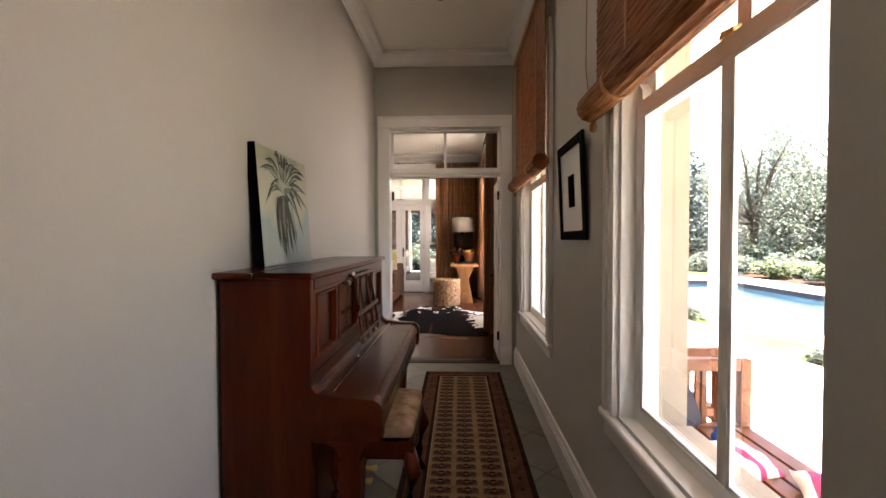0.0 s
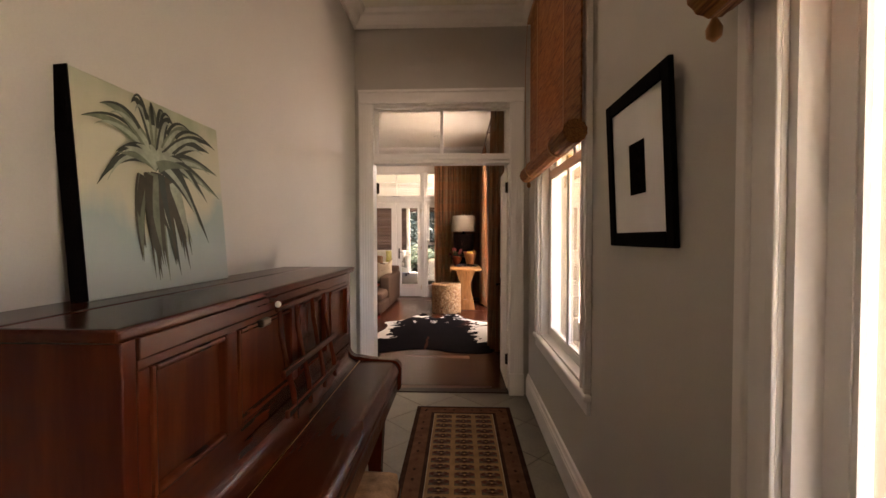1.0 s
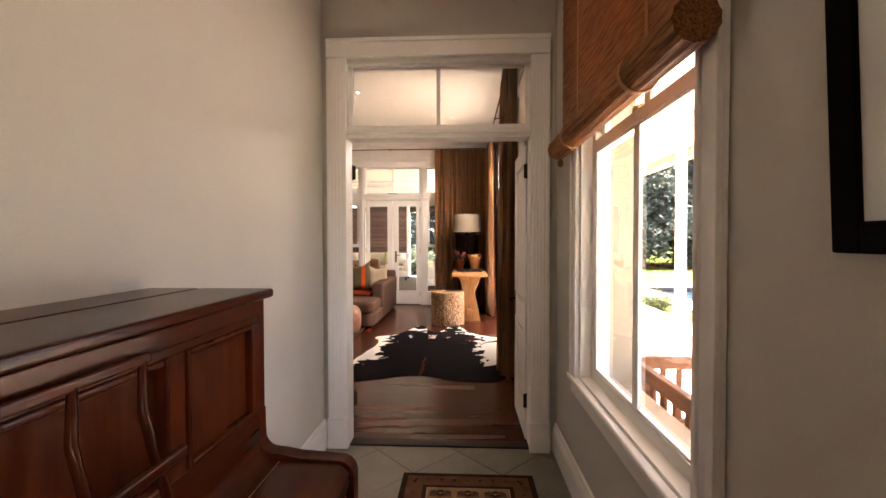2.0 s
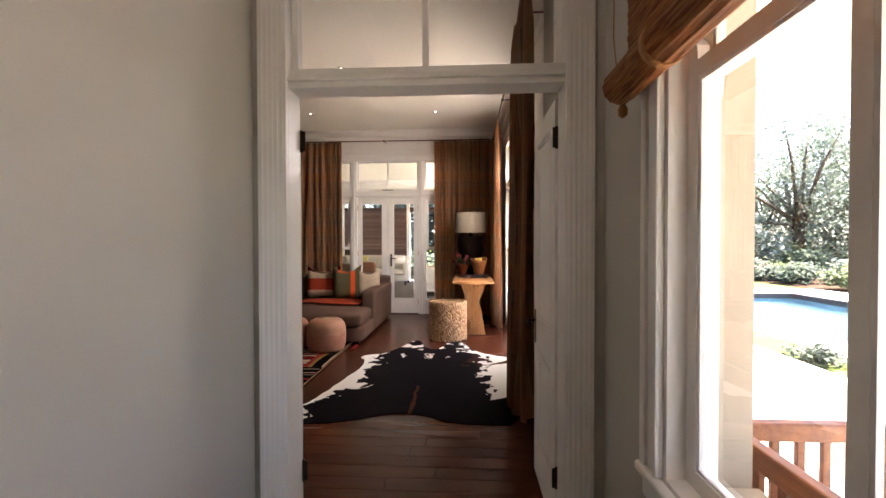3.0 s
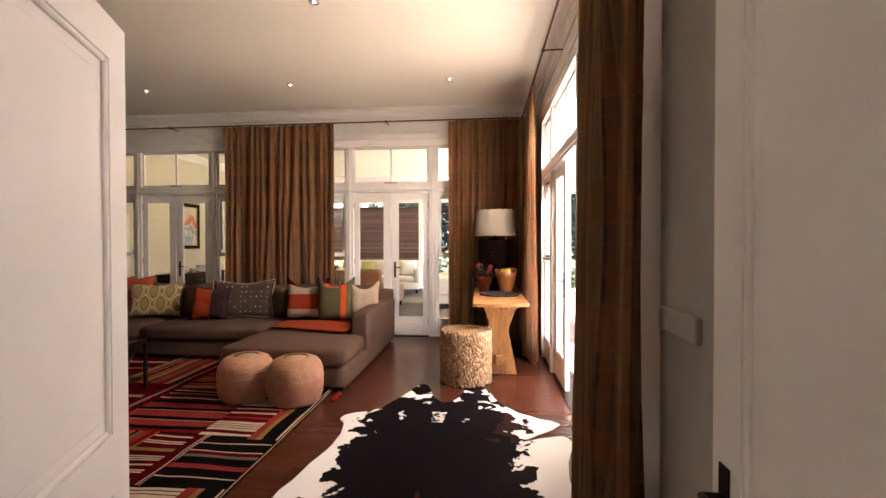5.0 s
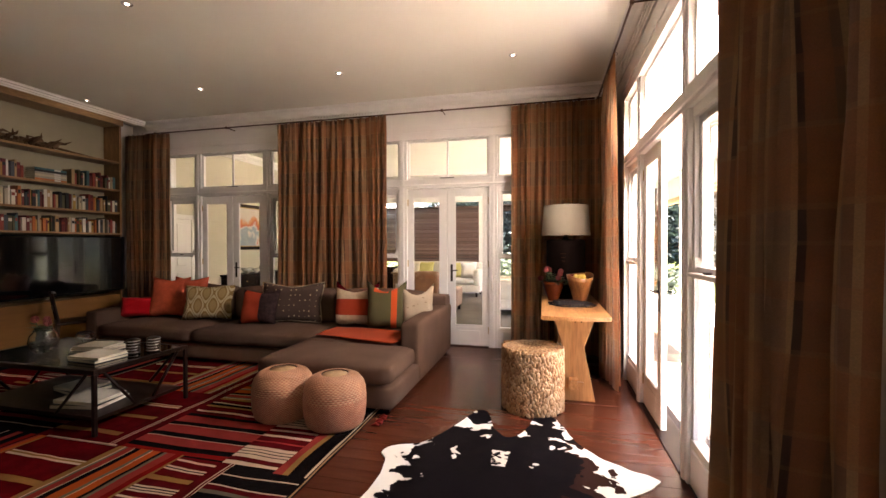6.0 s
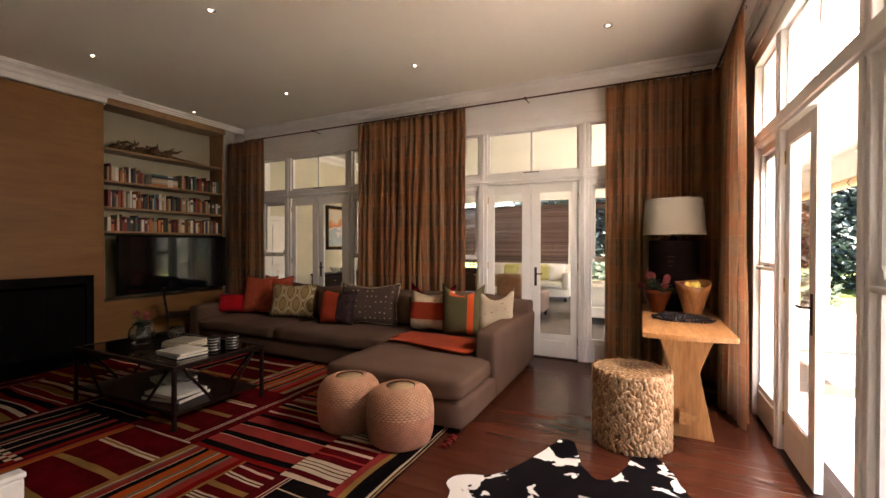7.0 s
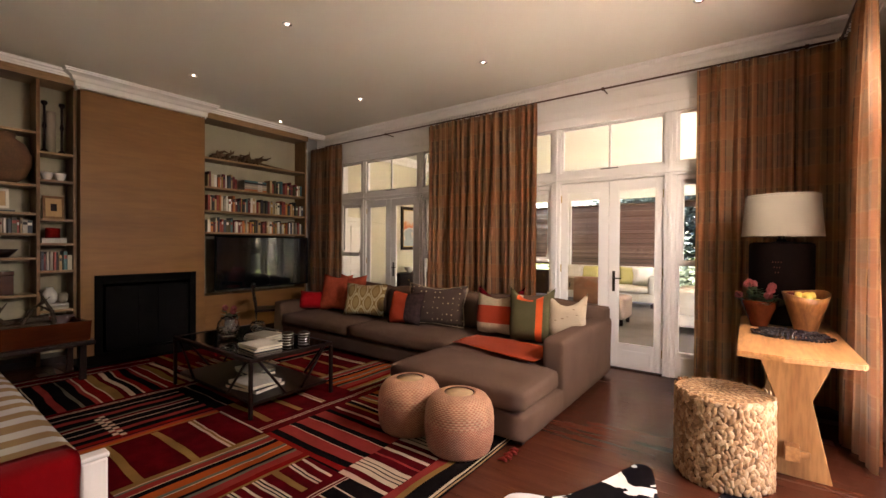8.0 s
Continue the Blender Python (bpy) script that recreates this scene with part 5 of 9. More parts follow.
        for ra, rb in zip(rings, rings[1:]):
            for k in range(4):
                bm.faces.new((ra[k], ra[(k + 1) % 4], rb[(k + 1) % 4], rb[k]))
        box(bm, cx - 0.046, y - 0.046, 0.032, cx + 0.046, y + 0.046, 0.10, bevel=0.008)
        part("leg", bm, MAHOG, p, "tapered square leg")
        part("toe_rail", boxes((D - 0.02, y - 0.04, 0.03, cx - 0.047, y + 0.04, 0.055), bevel=0.004), MAHOG, p)
    for x, y in ((0.06, 0.06), (0.06, L - 0.06), (D + 0.15, 0.06), (D + 0.15, L - 0.06)):
        bm = bmesh.new()
        rod(bm, (x, y - 0.014, 0.016), (x, y + 0.014, 0.016), 0.016, 12)
        rod(bm, (x, y, 0.016), (x, y, 0.034), 0.01, 8)
        part("castor", bm, BRASS, p)
    for y in (0.72, 0.86):
        bm = bmesh.new()
        prism(bm, [(D - 0.04, y - 0.02), (D + 0.05, y - 0.02), (D + 0.09, y - 0.035), (D + 0.09, y + 0.035), (D + 0.05, y + 0.02), (D - 0.04, y + 0.02)], "z", 0.065, 0.078)
        part("pedal", bm, BRASS, p)


piano()


def piano_stool():
    s = thing("piano_stool", "small mahogany piano stool with a faded floral seat", "stool", pose(0.085, 2.13, 0))
    bm = soft_block(-0.20, -0.29, 0.455, 0.20, 0.29, 0.535, 0.035, 0.02, 8, 3)
    part("seat", bm, FLORAL, s, "faded floral upholstered seat pad")
    part("seat_rail", boxes((-0.20, -0.29, 0.36, 0.20, 0.29, 0.455), bevel=0.01), MAHOG_Y, s)
    for sx in (-1, 1):
        for sy in (-1, 1):
            bm = bmesh.new()
            x, y = sx * 0.17, sy * 0.255
            tube(bm, [(x, y, 0.40), (x + sx * 0.03, y + sy * 0.03, 0.30), (x + sx * 0.005, y + sy * 0.005, 0.14), (x + sx * 0.02, y + sy * 0.02, 0.03), (x + sx * 0.03, y + sy * 0.03, 0.0)], [0.036, 0.04, 0.024, 0.019, 0.028], 10)
            part("leg", bm, MAHOG, s)


piano_stool()


def leaning_canvas():
    w, h, t = 0.635, 0.59, 0.045
    c = thing("canvas_painting", "unframed canvas of an aloe plant leaning on the piano", "painting", pose(HX0 + 0.075, 1.70, 1.337, 0, -4, 0))
    part("canvas", boxes((-t, 0, 0, 0, w, h), bevel=0.003, seg=1), [CANVAS], c)
    part("canvas_edge", boxes((-t, -0.003, 0.0, 0.001, 0.0, h)), BLACK_YARN, c, "black painted canvas edge")
    rng = random.Random(4)
    bm = bmesh.new()
    cy, cz = 0.275, 0.395
    cols = [surface("paint_" + n, v, 0.55, var=0.3, scale=14) for n, v in (("sage", (0.17, 0.20, 0.13)), ("dark_green", (0.035, 0.045, 0.03)), ("pale_green", (0.36, 0.40, 0.30)), ("umber", (0.055, 0.046, 0.024)))]

    def stroke(p0, p1, p2, wid, mi, lift):
        pts = []
        for i in range(11):
            k = i / 10
            pts.append(((1 - k) ** 2 * p0[0] + 2 * k * (1 - k) * p1[0] + k * k * p2[0], (1 - k) ** 2 * p0[1] + 2 * k * (1 - k) * p1[1] + k * k * p2[1]))
        prev = None
        for i, (a, b) in enumerate(pts):
            d = Vector((pts[min(i + 1, 10)][0] - pts[max(i - 1, 0)][0], pts[min(i + 1, 10)][1] - pts[max(i - 1, 0)][1])).normalized()
            ww = wid * (1 - (i / 10) ** 1.6) * 0.5 + 0.0006
            v = (bm.verts.new((lift, a - d.y * ww, b + d.x * ww)), bm.verts.new((lift, a + d.y * ww, b - d.x * ww)))
            if prev:
                bm.faces.new((prev[0], prev[1], v[1], v[0])).material_index = mi
            prev = v
    lift = 0.0022
    for k in range(40):                 # shaggy stem of hanging dry leaves
        a = rng.uniform(-0.085, 0.10)
        lift += 0.00006
        end = (cy + 0.02 + a * 1.25 + rng.uniform(-0.015, 0.015), rng.choice((0.02, 0.06, 0.10, 0.14, 0.19)) + abs(a) * 0.4)
        stroke((cy + a * 0.75, cz - 0.03 - abs(a) * 0.25), (cy + a * 1.25, cz - 0.16), end, rng.uniform(0.022, 0.048), rng.choice((1, 3, 3, 3, 0, 2)), lift)
    # long leaves that arch up and droop at the tips
    tips = [(0.02, 0.47), (0.05, 0.30), (0.08, 0.52), (0.12, 0.40), (0.19, 0.555), (0.27, 0.565), (0.33, 0.555), (0.37, 0.53), (0.47, 0.53), (0.56, 0.48), (0.60, 0.50), (0.60, 0.40), (0.60, 0.31), (0.52, 0.29), (0.46, 0.24), (0.51, 0.14)]
    for k, (u, v) in enumerate(tips):
        mid = (cy + (u - cy) * 0.55, max(cz, v) + 0.05 - 0.25 * max(0.0, cz - v) + 0.02 * math.sin(k * 2.0))
        wd = rng.uniform(0.036, 0.052)
        lift += 0.00006
        stroke((cy + 0.01, cz - 0.005), mid, (u, v), wd, (0, 1, 0, 1, 1, 0)[k % 6], lift)
        lift += 0.00006
        stroke((cy + 0.01, cz), (mid[0], mid[1] - 0.006), (u * 0.85 + cy * 0.15, v * 0.85 + cz * 0.15), wd * 0.45, 2, lift)
        lift += 0.00006
        stroke((cy + (u - cy) * 0.3, cz + (mid[1] - cz) * 0.5 + 0.012), (mid[0], mid[1] + 0.008), (u, v), wd * 0.30, 1, lift)
    for k in range(8):                  # pale short leaves round the heart
        an = math.pi * (0.1 + 0.8 * k / 7)
        lift += 0.00006
        stroke((cy, cz - 0.015), (cy - math.cos(an) * 0.06, cz + math.sin(an) * 0.05), (cy - math.cos(an) * 0.16, cz + math.sin(an) * 0.07 - 0.02), 0.034, rng.choice((2, 0, 2)), lift)
    tagged(part("painted_aloe", bm, cols, c, "brushed grey-green aloe rosette on a shaggy stem"), kind="stuff")


leaning_canvas()


def framed_print():
    """Hangs on a wire: its foot touches the wall and its head leans out."""
    f = thing("framed_print", "small dark print in a wide mount and black frame", "picture", pose(HX1 - 0.020, 1.960, 1.462, 0, -2.6, 0))
    w, h, b = 0.530, 0.570, 0.052
    for n, r in (("frame_side", (0.0, 0, 0, 0.018, b, h)), ("frame_side", (0.0, w - b, 0, 0.018, w, h)), ("frame_rail", (0.0, b, 0, 0.018, w - b, b)), ("frame_rail", (0.0, b, h - b, 0.018, w - b, h))):
        part(n, boxes(r, bevel=0.004), BLACKMETAL, f)
    part("mount", boxes((0.009, b, b, 0.015, w - b, h - b)), PLASTIC_WHITE, f, "wide off-white mount")
    part("print", boxes((0.007, 0.196, 0.188, 0.009, 0.322, 0.372)), PRINT_INK, f, "dark brown square print")


framed_print()


def reed_blind(y0, y1, zb, zt):
    b = thing("reed_blind", "golden brown matchstick reed blind rolled half way up", "blind", pose(HX1 - 0.06, (y0 + y1) / 2, 0), group="blinds in the hall")
    a = (y1 - y0) / 2
    bm = bmesh.new()
    n = 46
    for i in range(n):                  # single reeds
        z = zb + 0.05 + (zt - zb - 0.05) * i / n
        dz = (zt - zb - 0.05) / n
        prism(bm, [(-0.004, z), (0.004, z), (0.005, z + dz * 0.5), (0.004, z + dz * 0.97), (-0.004, z + dz * 0.97), (-0.006, z + dz * 0.5)], "y", -a + 0.004 * math.sin(i * 2.1), a + 0.004 * math.sin(i * 3.7))
    part("reed_curtain", bm, REED, b)
    bm = bmesh.new()
    pts, th = [], 0.0
    ring = 26
    for k in range(ring):
        an = 2 * math.pi * k / ring
        r = 0.058 + 0.0035 * (k % 2)
        pts.append((-0.03 + r * math.cos(an), zb + r * math.sin(an)))
    prism(bm, pts, "y", -a - 0.005, a + 0.005)
    part("roll", bm, REED, b, "rolled-up reeds")
    for y in (-a * 0.55, a * 0.55):
        bm = bmesh.new()
        pr = [(-0.03 + 0.066 * math.cos(2 * math.pi * k / 20), zb + 0.066 * math.sin(2 * math.pi * k / 20)) for k in range(20)]
        prism(bm, pr, "y", y - 0.012, y + 0.012)
        box(bm, -0.008, y - 0.012, zb + 0.05, -0.004, y + 0.012, zt)
        part("tape", bm, PINE_Z, b, "pale woven tape")
    part("head_rail", boxes((-0.03, -a, zt - 0.03, 0.03, a, zt + 0.02), bevel=0.004), PINE, b)
    bm = bmesh.new()
    tube(bm, [(-0.035, a - 0.03, zt - 0.02), (-0.045, a + 0.005, zt - 0.4), (-0.04, a + 0.03, zt - 0.8), (-0.035, a + 0.055, zb + 0.2), (-0.02, a + 0.03, zb - 0.04)], [0.0025] * 5, 6)
    part("cord", bm, PINE_Z, b)
    bm = bmesh.new()
    lathe(bm, [(0.004, zb - 0.10), (0.016, zb - 0.09), (0.018, zb - 0.07), (0.008, zb - 0.05), (0.003, zb - 0.04)], 10, -0.01, a + 0.03)
    part("cord_weight", bm, PINE_Z, b)
    return b


reed_blind(0.22, 1.665, 2.045, 3.30)
reed_blind(2.79, 4.26, 2.02, 3.30)


def runner():
    x0, x1, y0, y1 = 0.155, 0.965, -1.9, 4.365
    r = thing("runner_rug", "long narrow oriental runner rug with flower rows on tan", "rug", pose(0, 0, 0.0))
    part("ground_weave", boxes((x0, y0, 0.001, x1, y1, 0.010), bevel=0.003, seg=1), RUNNER_DARK, r)

    def flat(a, b, c, d, z, mi):
        v = [bm.verts.new(q) for q in ((a, b, z), (c, b, z), (c, d, z), (a, d, z))]
        bm.faces.new(v).material_index = mi
    bw = 0.165
    for n, m, a, b, c, d, z in (("border_band", RUNNER_BORDER, x0 + 0.035, y0 + 0.035, x1 - 0.035, y1 - 0.035, 0.0112), ("guard_stripe", RUNNER_DARK, x0 + bw - 0.03, y0 + bw, x1 - bw + 0.03, y1 - bw + 0.03, 0.0120),
                                ("edge_stripe", CREAM_YARN, x0 + bw - 0.004, y0 + bw, x1 - bw + 0.004, y1 - bw + 0.004, 0.0127), ("field", RUNNER_FIELD, x0 + bw, y0 + bw + 0.02, x1 - bw, y1 - bw, 0.0134)):
        bm = bmesh.new()
        flat(a, b, c, d, z, 0)
        part(n, bm, m, r)
    # three columns of flower motifs
    bm = bmesh.new()
    fx0, fx1 = x0 + bw, x1 - bw
    cw = (fx1 - fx0) / 3
    y = y1 - bw - 0.055
    rng = random.Random(9)
    z = 0.0140
    while y > y0 + 0.24:
        for c in range(3):
            cx = fx0 + cw * (c + 0.5)
            j = rng.uniform(-0.003, 0.003)
            shapes = [(0, 0, 0.126, 0.070, 4, 4), (0, 0.024, 0.05, 0.026, 0, 4), (-0.045, 0.012, 0.036, 0.036, 1, 4), (0.045, 0.012, 0.036, 0.036, 1, 4), (0, -0.008, 0.09, 0.024, 0, 4), (-0.05, -0.022, 0.03, 0.02, 2, 4), (0.05, -0.022, 0.03, 0.02, 2, 4),
                      (0, 0.004, 0.022, 0.02, 3, 4), (-0.022, 0.03, 0.016, 0.016, 3, 4), (0.022, 0.03, 0.016, 0.016, 3, 4), (0, -0.03, 0.06, 0.014, 1, 4)]
            for i, (dx, dy, w, h, mi, _) in enumerate(shapes):
                a, b = cx + dx + j, y + dy + j
                zz = z + 0.00012 * i
                if i == 0:
                    v = [bm.verts.new(q) for q in ((a - w / 2, b - h * 0.42, zz), (a + w / 2, b - h * 0.42, zz), (a + w / 2, b + h * 0.30, zz), (a + w * 0.28, b + h * 0.5, zz), (a - w * 0.28, b + h * 0.5, zz), (a - w / 2, b + h * 0.30, zz))]
                else:
                    v = [bm.verts.new(q) for q in ((a - w / 2, b, zz), (a, b - h / 2, zz), (a + w / 2, b, zz), (a, b + h / 2, zz))]
                bm.faces.new(v).material_index = mi
        y -= 0.086
    tagged(part("flower_pattern", bm, [RUNNER_DARK, RUNNER_DULL, GREEN_YARN, RUNNER_FIELD, RUNNER_MAUVE], r, "rows of dark flower motifs"), kind="stuff")
    bm = bmesh.new()
    for s in (0, 1):
        xb = x0 + 0.082 if s == 0 else x1 - 0.082
        y = y1 - 0.1
        k = 0
        while y > y0 + 0.1:
            w = 0.013
            v = [bm.verts.new(q) for q in ((xb - w, y, 0.0123), (xb, y - 0.018, 0.0123), (xb + w, y, 0.0123), (xb, y + 0.018, 0.0123))]
            bm.faces.new(v).material_index = k % 3
            y -= 0.115
            k += 1
    for k in range(9):
        x = x0 + 0.09 + k * 0.078
        v = [bm.verts.new(q) for q in ((x - 0.014, y1 - 0.08, 0.0125), (x, y1 - 0.094, 0.0125), (x + 0.014, y1 - 0.08, 0.0125), (x, y1 - 0.066, 0.0125))]
        bm.faces.new(v).material_index = k % 3
    tagged(part("border_pattern", bm, [RUNNER_DARK, RUNNER_DULL, RUNNER_DARK], r, "border of small diamonds"), kind="stuff")


runner()

# ==== living room ====
def curtain(name, label, at, width, z0, z1, pleats, depth, seed, flare=0.0):
    """A pleated curtain; local x along the wall, y into the room is negative, z up."""
    c = thing(name, label, "curtain", at, group="plaid curtains")
    rng = random.Random(seed)
    bm = bmesh.new()
    uvl = bm.loops.layers.uv.new("UVMap")
    nx, nz = pleats * 12, 16
    am = [rng.uniform(0.3, 1.45) for _ in range(pleats + 2)]
    cloth = 0.0
    cols, us, prev = [], [], None
    for i in range(nx + 1):
        col = []
        f = i / nx
        ease = min(1, 8 * f, 8 * (1 - f))
        for q in range(nz + 1):
            h = q / nz
            z = z0 + (z1 - z0) * h
            k = f * pleats + ease * (2.1 * noise.noise(Vector((f * pleats * 0.5, seed * 3.7, 0.3))) + 0.5 * noise.noise(Vector((f * pleats * 0.6, h * 1.4, seed))))
            k = max(0.0, min(pleats, k))
            j = int(k)
            amp = depth * 1.05 * (am[j] * (1 - (k - j)) + am[j + 1] * (k - j)) * (0.55 + 0.45 * (1 - h) ** 0.7) * (0.7 if h > 0.97 else 1)
            a = 2 * math.pi * k
            y = amp * math.sin(a) + depth * 0.9 * noise.noise(Vector((f * pleats * 0.23, h * 0.8, seed + 9)))
            x = (f - 0.5) * width * (1 + flare * (1 - h)) + 0.22 * amp * math.cos(a)
            col.append((x, y - 0.005 * math.sin(9 * h + k), z))
        mid = Vector(col[nz // 2])
        if prev is not None:
            cloth += (mid - prev).length
        prev = mid
        us.append(cloth)
        cols.append([bm.verts.new(p) for p in col])
    for i in range(nx):
        for q in range(nz):
            f = bm.faces.new((cols[i][q], cols[i + 1][q], cols[i + 1][q + 1], cols[i][q + 1]))
            f.smooth = True
            for lp, (uu, vv) in zip(f.loops, ((us[i], q), (us[i + 1], q), (us[i + 1], q + 1), (us[i], q + 1))):
                lp[uvl].uv = (uu + seed * 0.37, z0 + (z1 - z0) * vv / nz)
    bmesh.ops.solidify(bm, geom=bm.faces[:], thickness=0.004)
    part("cloth", bm, CURTAIN, c)
    bm = bmesh.new()
    for k in range(pleats):
        x = (-0.5 + (k + 0.5) / pleats) * width
        tube(bm, [(x, 0.013 * math.cos(t * math.pi / 4), z1 + 0.012 + 0.013 * math.sin(t * math.pi / 4)) for t in range(9)], [0.0025] * 9, 5)
    tagged(part("ring", bm, BRONZE, c, "small dark curtain rings"), kind="stuff")
    return c


CZ = 3.515
N_C = LY1 - 0.19
curtain("curtain", "full-length brown and rust plaid curtain drawn aside", pose(-6.55, N_C, 0), 0.96, 0.02, CZ, 9, 0.055, 1)
curtain("curtain", "wide full-length brown and rust plaid curtain between glazed doors", pose(-2.96, N_C, 0), 1.92, 0.02, CZ, 15, 0.062, 2)
curtain("curtain", "full-length brown and rust plaid curtain behind the console table", pose(0.50, N_C, 0), 1.22, 0.02, CZ, 9, 0.062, 3)
E_C = LX1 - 0.17
curtain("curtain", "full-length plaid curtain lit by the veranda doors", pose(E_C, 10.43, 0, 0, 0, -90), 1.34, 0.02, CZ, 11, 0.062, 4)
curtain("curtain", "full-length brown plaid curtain beside the wall return", pose(E_C - 0.05, 6.505, 0, 0, 0, -90), 0.75, 0.02, CZ, 6, 0.085, 5)


def curtain_rod(at, length, brackets):
    r = thing("curtain_rod", "thin dark metal curtain rod on small brackets", "curtain rod", at)
    bm = bmesh.new()
    rod(bm, (-length / 2, 0, 0), (length / 2, 0, 0), 0.011, 12)
    part("rail", bm, ROD_METAL, r)
    for b in brackets:
        bm = bmesh.new()
        rod(bm, (b, 0, 0), (b, 0.2, 0), 0.008, 8)
        box(bm, b - 0.016, -0.016, -0.018, b + 0.016, 0.016, 0.018, bevel=0.005)
        part("bracket", bm, ROD_METAL, r)


curtain_rod(pose(-2.78, N_C, CZ + 0.014), 7.6, (-3.6, -2.1, 1.66, 3.6))
curtain_rod(pose(E_C - 0.025, 8.86, CZ + 0.014, 0, 0, -90), 4.9, (-2.3, 0.0, 2.3))


# ---- shelving and chimney breast ----
def chimney_breast():
    c = thing("chimney_breast", "oak-veneered chimney breast with a black fireplace opening", "fireplace")
    x = WALLX
    y0, y1 = 7.345, 8.895
    f0, f1, fz = 7.49, 8.765, 1.115
    for r in ((LX0, y0, 0.0, x, f0, fz), (LX0, f1, 0.0, x, y1, fz), (LX0, y0, fz, x, y1, 3.58)):
        part("veneer_panel", boxes(r), OAKPANEL, c, "smooth honey oak veneer")
    for k in range(1, 6):
        z = fz + (3.58 - fz) * k / 6
        part("panel_joint", boxes((x, y0 + 0.004, z, x + 0.0015, y1 - 0.004, z + 0.003)), OAK, c)
    bm = boxes((x - 0.01, f0, 0.06, x + 0.012, f0 + 0.09, fz), (x - 0.01, f1 - 0.09, 0.06, x + 0.012, f1, fz), (x - 0.01, f0 + 0.09, fz - 0.12, x + 0.012, f1 - 0.09, fz), bevel=0.004)
    part("surround", bm, BLACKMETAL, c, "flat black metal surround")
    bm = boxes((LX0 + 0.02, f0 + 0.001, 0.06, LX0 + 0.05, f1 - 0.001, fz), (LX0 + 0.02, f0 + 0.001, 0.05, x, f0 + 0.03, fz), (LX0 + 0.02, f1 - 0.03, 0.05, x, f1 - 0.001, fz), (LX0 + 0.02, f0 + 0.001, 0.03, x, f1 - 0.001, 0.06), (LX0 + 0.02, f0 + 0.03, fz - 0.03, x - 0.02, f1 - 0.03, fz - 0.005))
    part("firebox", bm, SOOT, c, "sooty firebox")
    for a, b in ((f0 + 0.12, 8.0), (8.0, 8.25), (8.25, f1 - 0.12)):
        bm = boxes((x + 0.016, a, 0.09, x + 0.022, b, 0.93))
        for r in ((x + 0.014, a, 0.08, x + 0.028, a + 0.015, 0.95), (x + 0.014, b - 0.015, 0.08, x + 0.028, b, 0.95), (x + 0.014, a, 0.94, x + 0.028, b, 0.955), (x + 0.014, a, 0.08, x + 0.028, b, 0.095)):
            box(bm, *r)
        part("fire_screen", bm, BLACKMETAL, c, "black mesh fire screen panel")
    part("hearth", boxes((x, 7.2, 0.001, x + 0.55, 9.0, 0.045), bevel=0.01), SOOT, c, "low blackened slate hearth")


chimney_breast()


def bookcase(y0, y1, uprights, bays, label, top=3.60):
    """Shelving in oak; bays: (a, b, shelf heights)."""
    c = thing("bookcase", label, "bookcase")
    x0, x1 = LX0 + 0.01, CASEX
    part("back_panel", boxes((x0, y0 + 0.002, 0.02, x0 + 0.015, y1 - 0.002, top)), BOARDBACK, c, "pale painted back")
    for y in uprights:
        part("upright", boxes((x0, y - 0.018, 0.0, x1, y + 0.018, top), bevel=0.002, seg=1), OAK, c)
    part("top_panel", boxes((x0, y0, top, x1 + 0.045, y1, LCEIL - 0.002)), OAK_Y, c)
    for a, b, zs in bays:
        for z in zs:
            part("shelf", boxes((x0 + 0.016, a + 0.018, z - 0.032, x1 - 0.004, b - 0.018, z), bevel=0.002, seg=1), OAK_Y, c)
    part("plinth", boxes((x0, y0, 0.0, x1 - 0.03, y1, 0.08)), DARKWOOD, c)
    return c


R0, R1 = 8.905, 10.88
cs = bookcase(R0, R1, (R0 + 0.02, R1 - 0.02), [(R0 + 0.02, R1 - 0.02, (2.98, 2.50, 2.11, 1.75))], "built-in oak bookcase with book rows over a television")
part("base_panel", boxes((LX0 + 0.03, R0 + 0.04, 0.08, CASEX - 0.01, R1 - 0.04, 0.70), bevel=0.004), OAKPANEL, cs, "plain oak cupboard front")
L0, L1 = 5.0, 7.335
bookcase(L0, L1, (L0 + 0.02, 6.02, 6.96, L1 - 0.02), [(L0, 6.02, (0.6, 1.1, 1.6, 2.1, 2.62)), (6.02, 6.96, (0.91, 1.37, 1.67, 1.925, 2.28, 2.94)), (6.96, L1, (0.69, 1.20, 1.55, 1.86, 2.355, 2.71))],
         "built-in oak shelving full of books and ornaments")

BOOK_MESH = {}


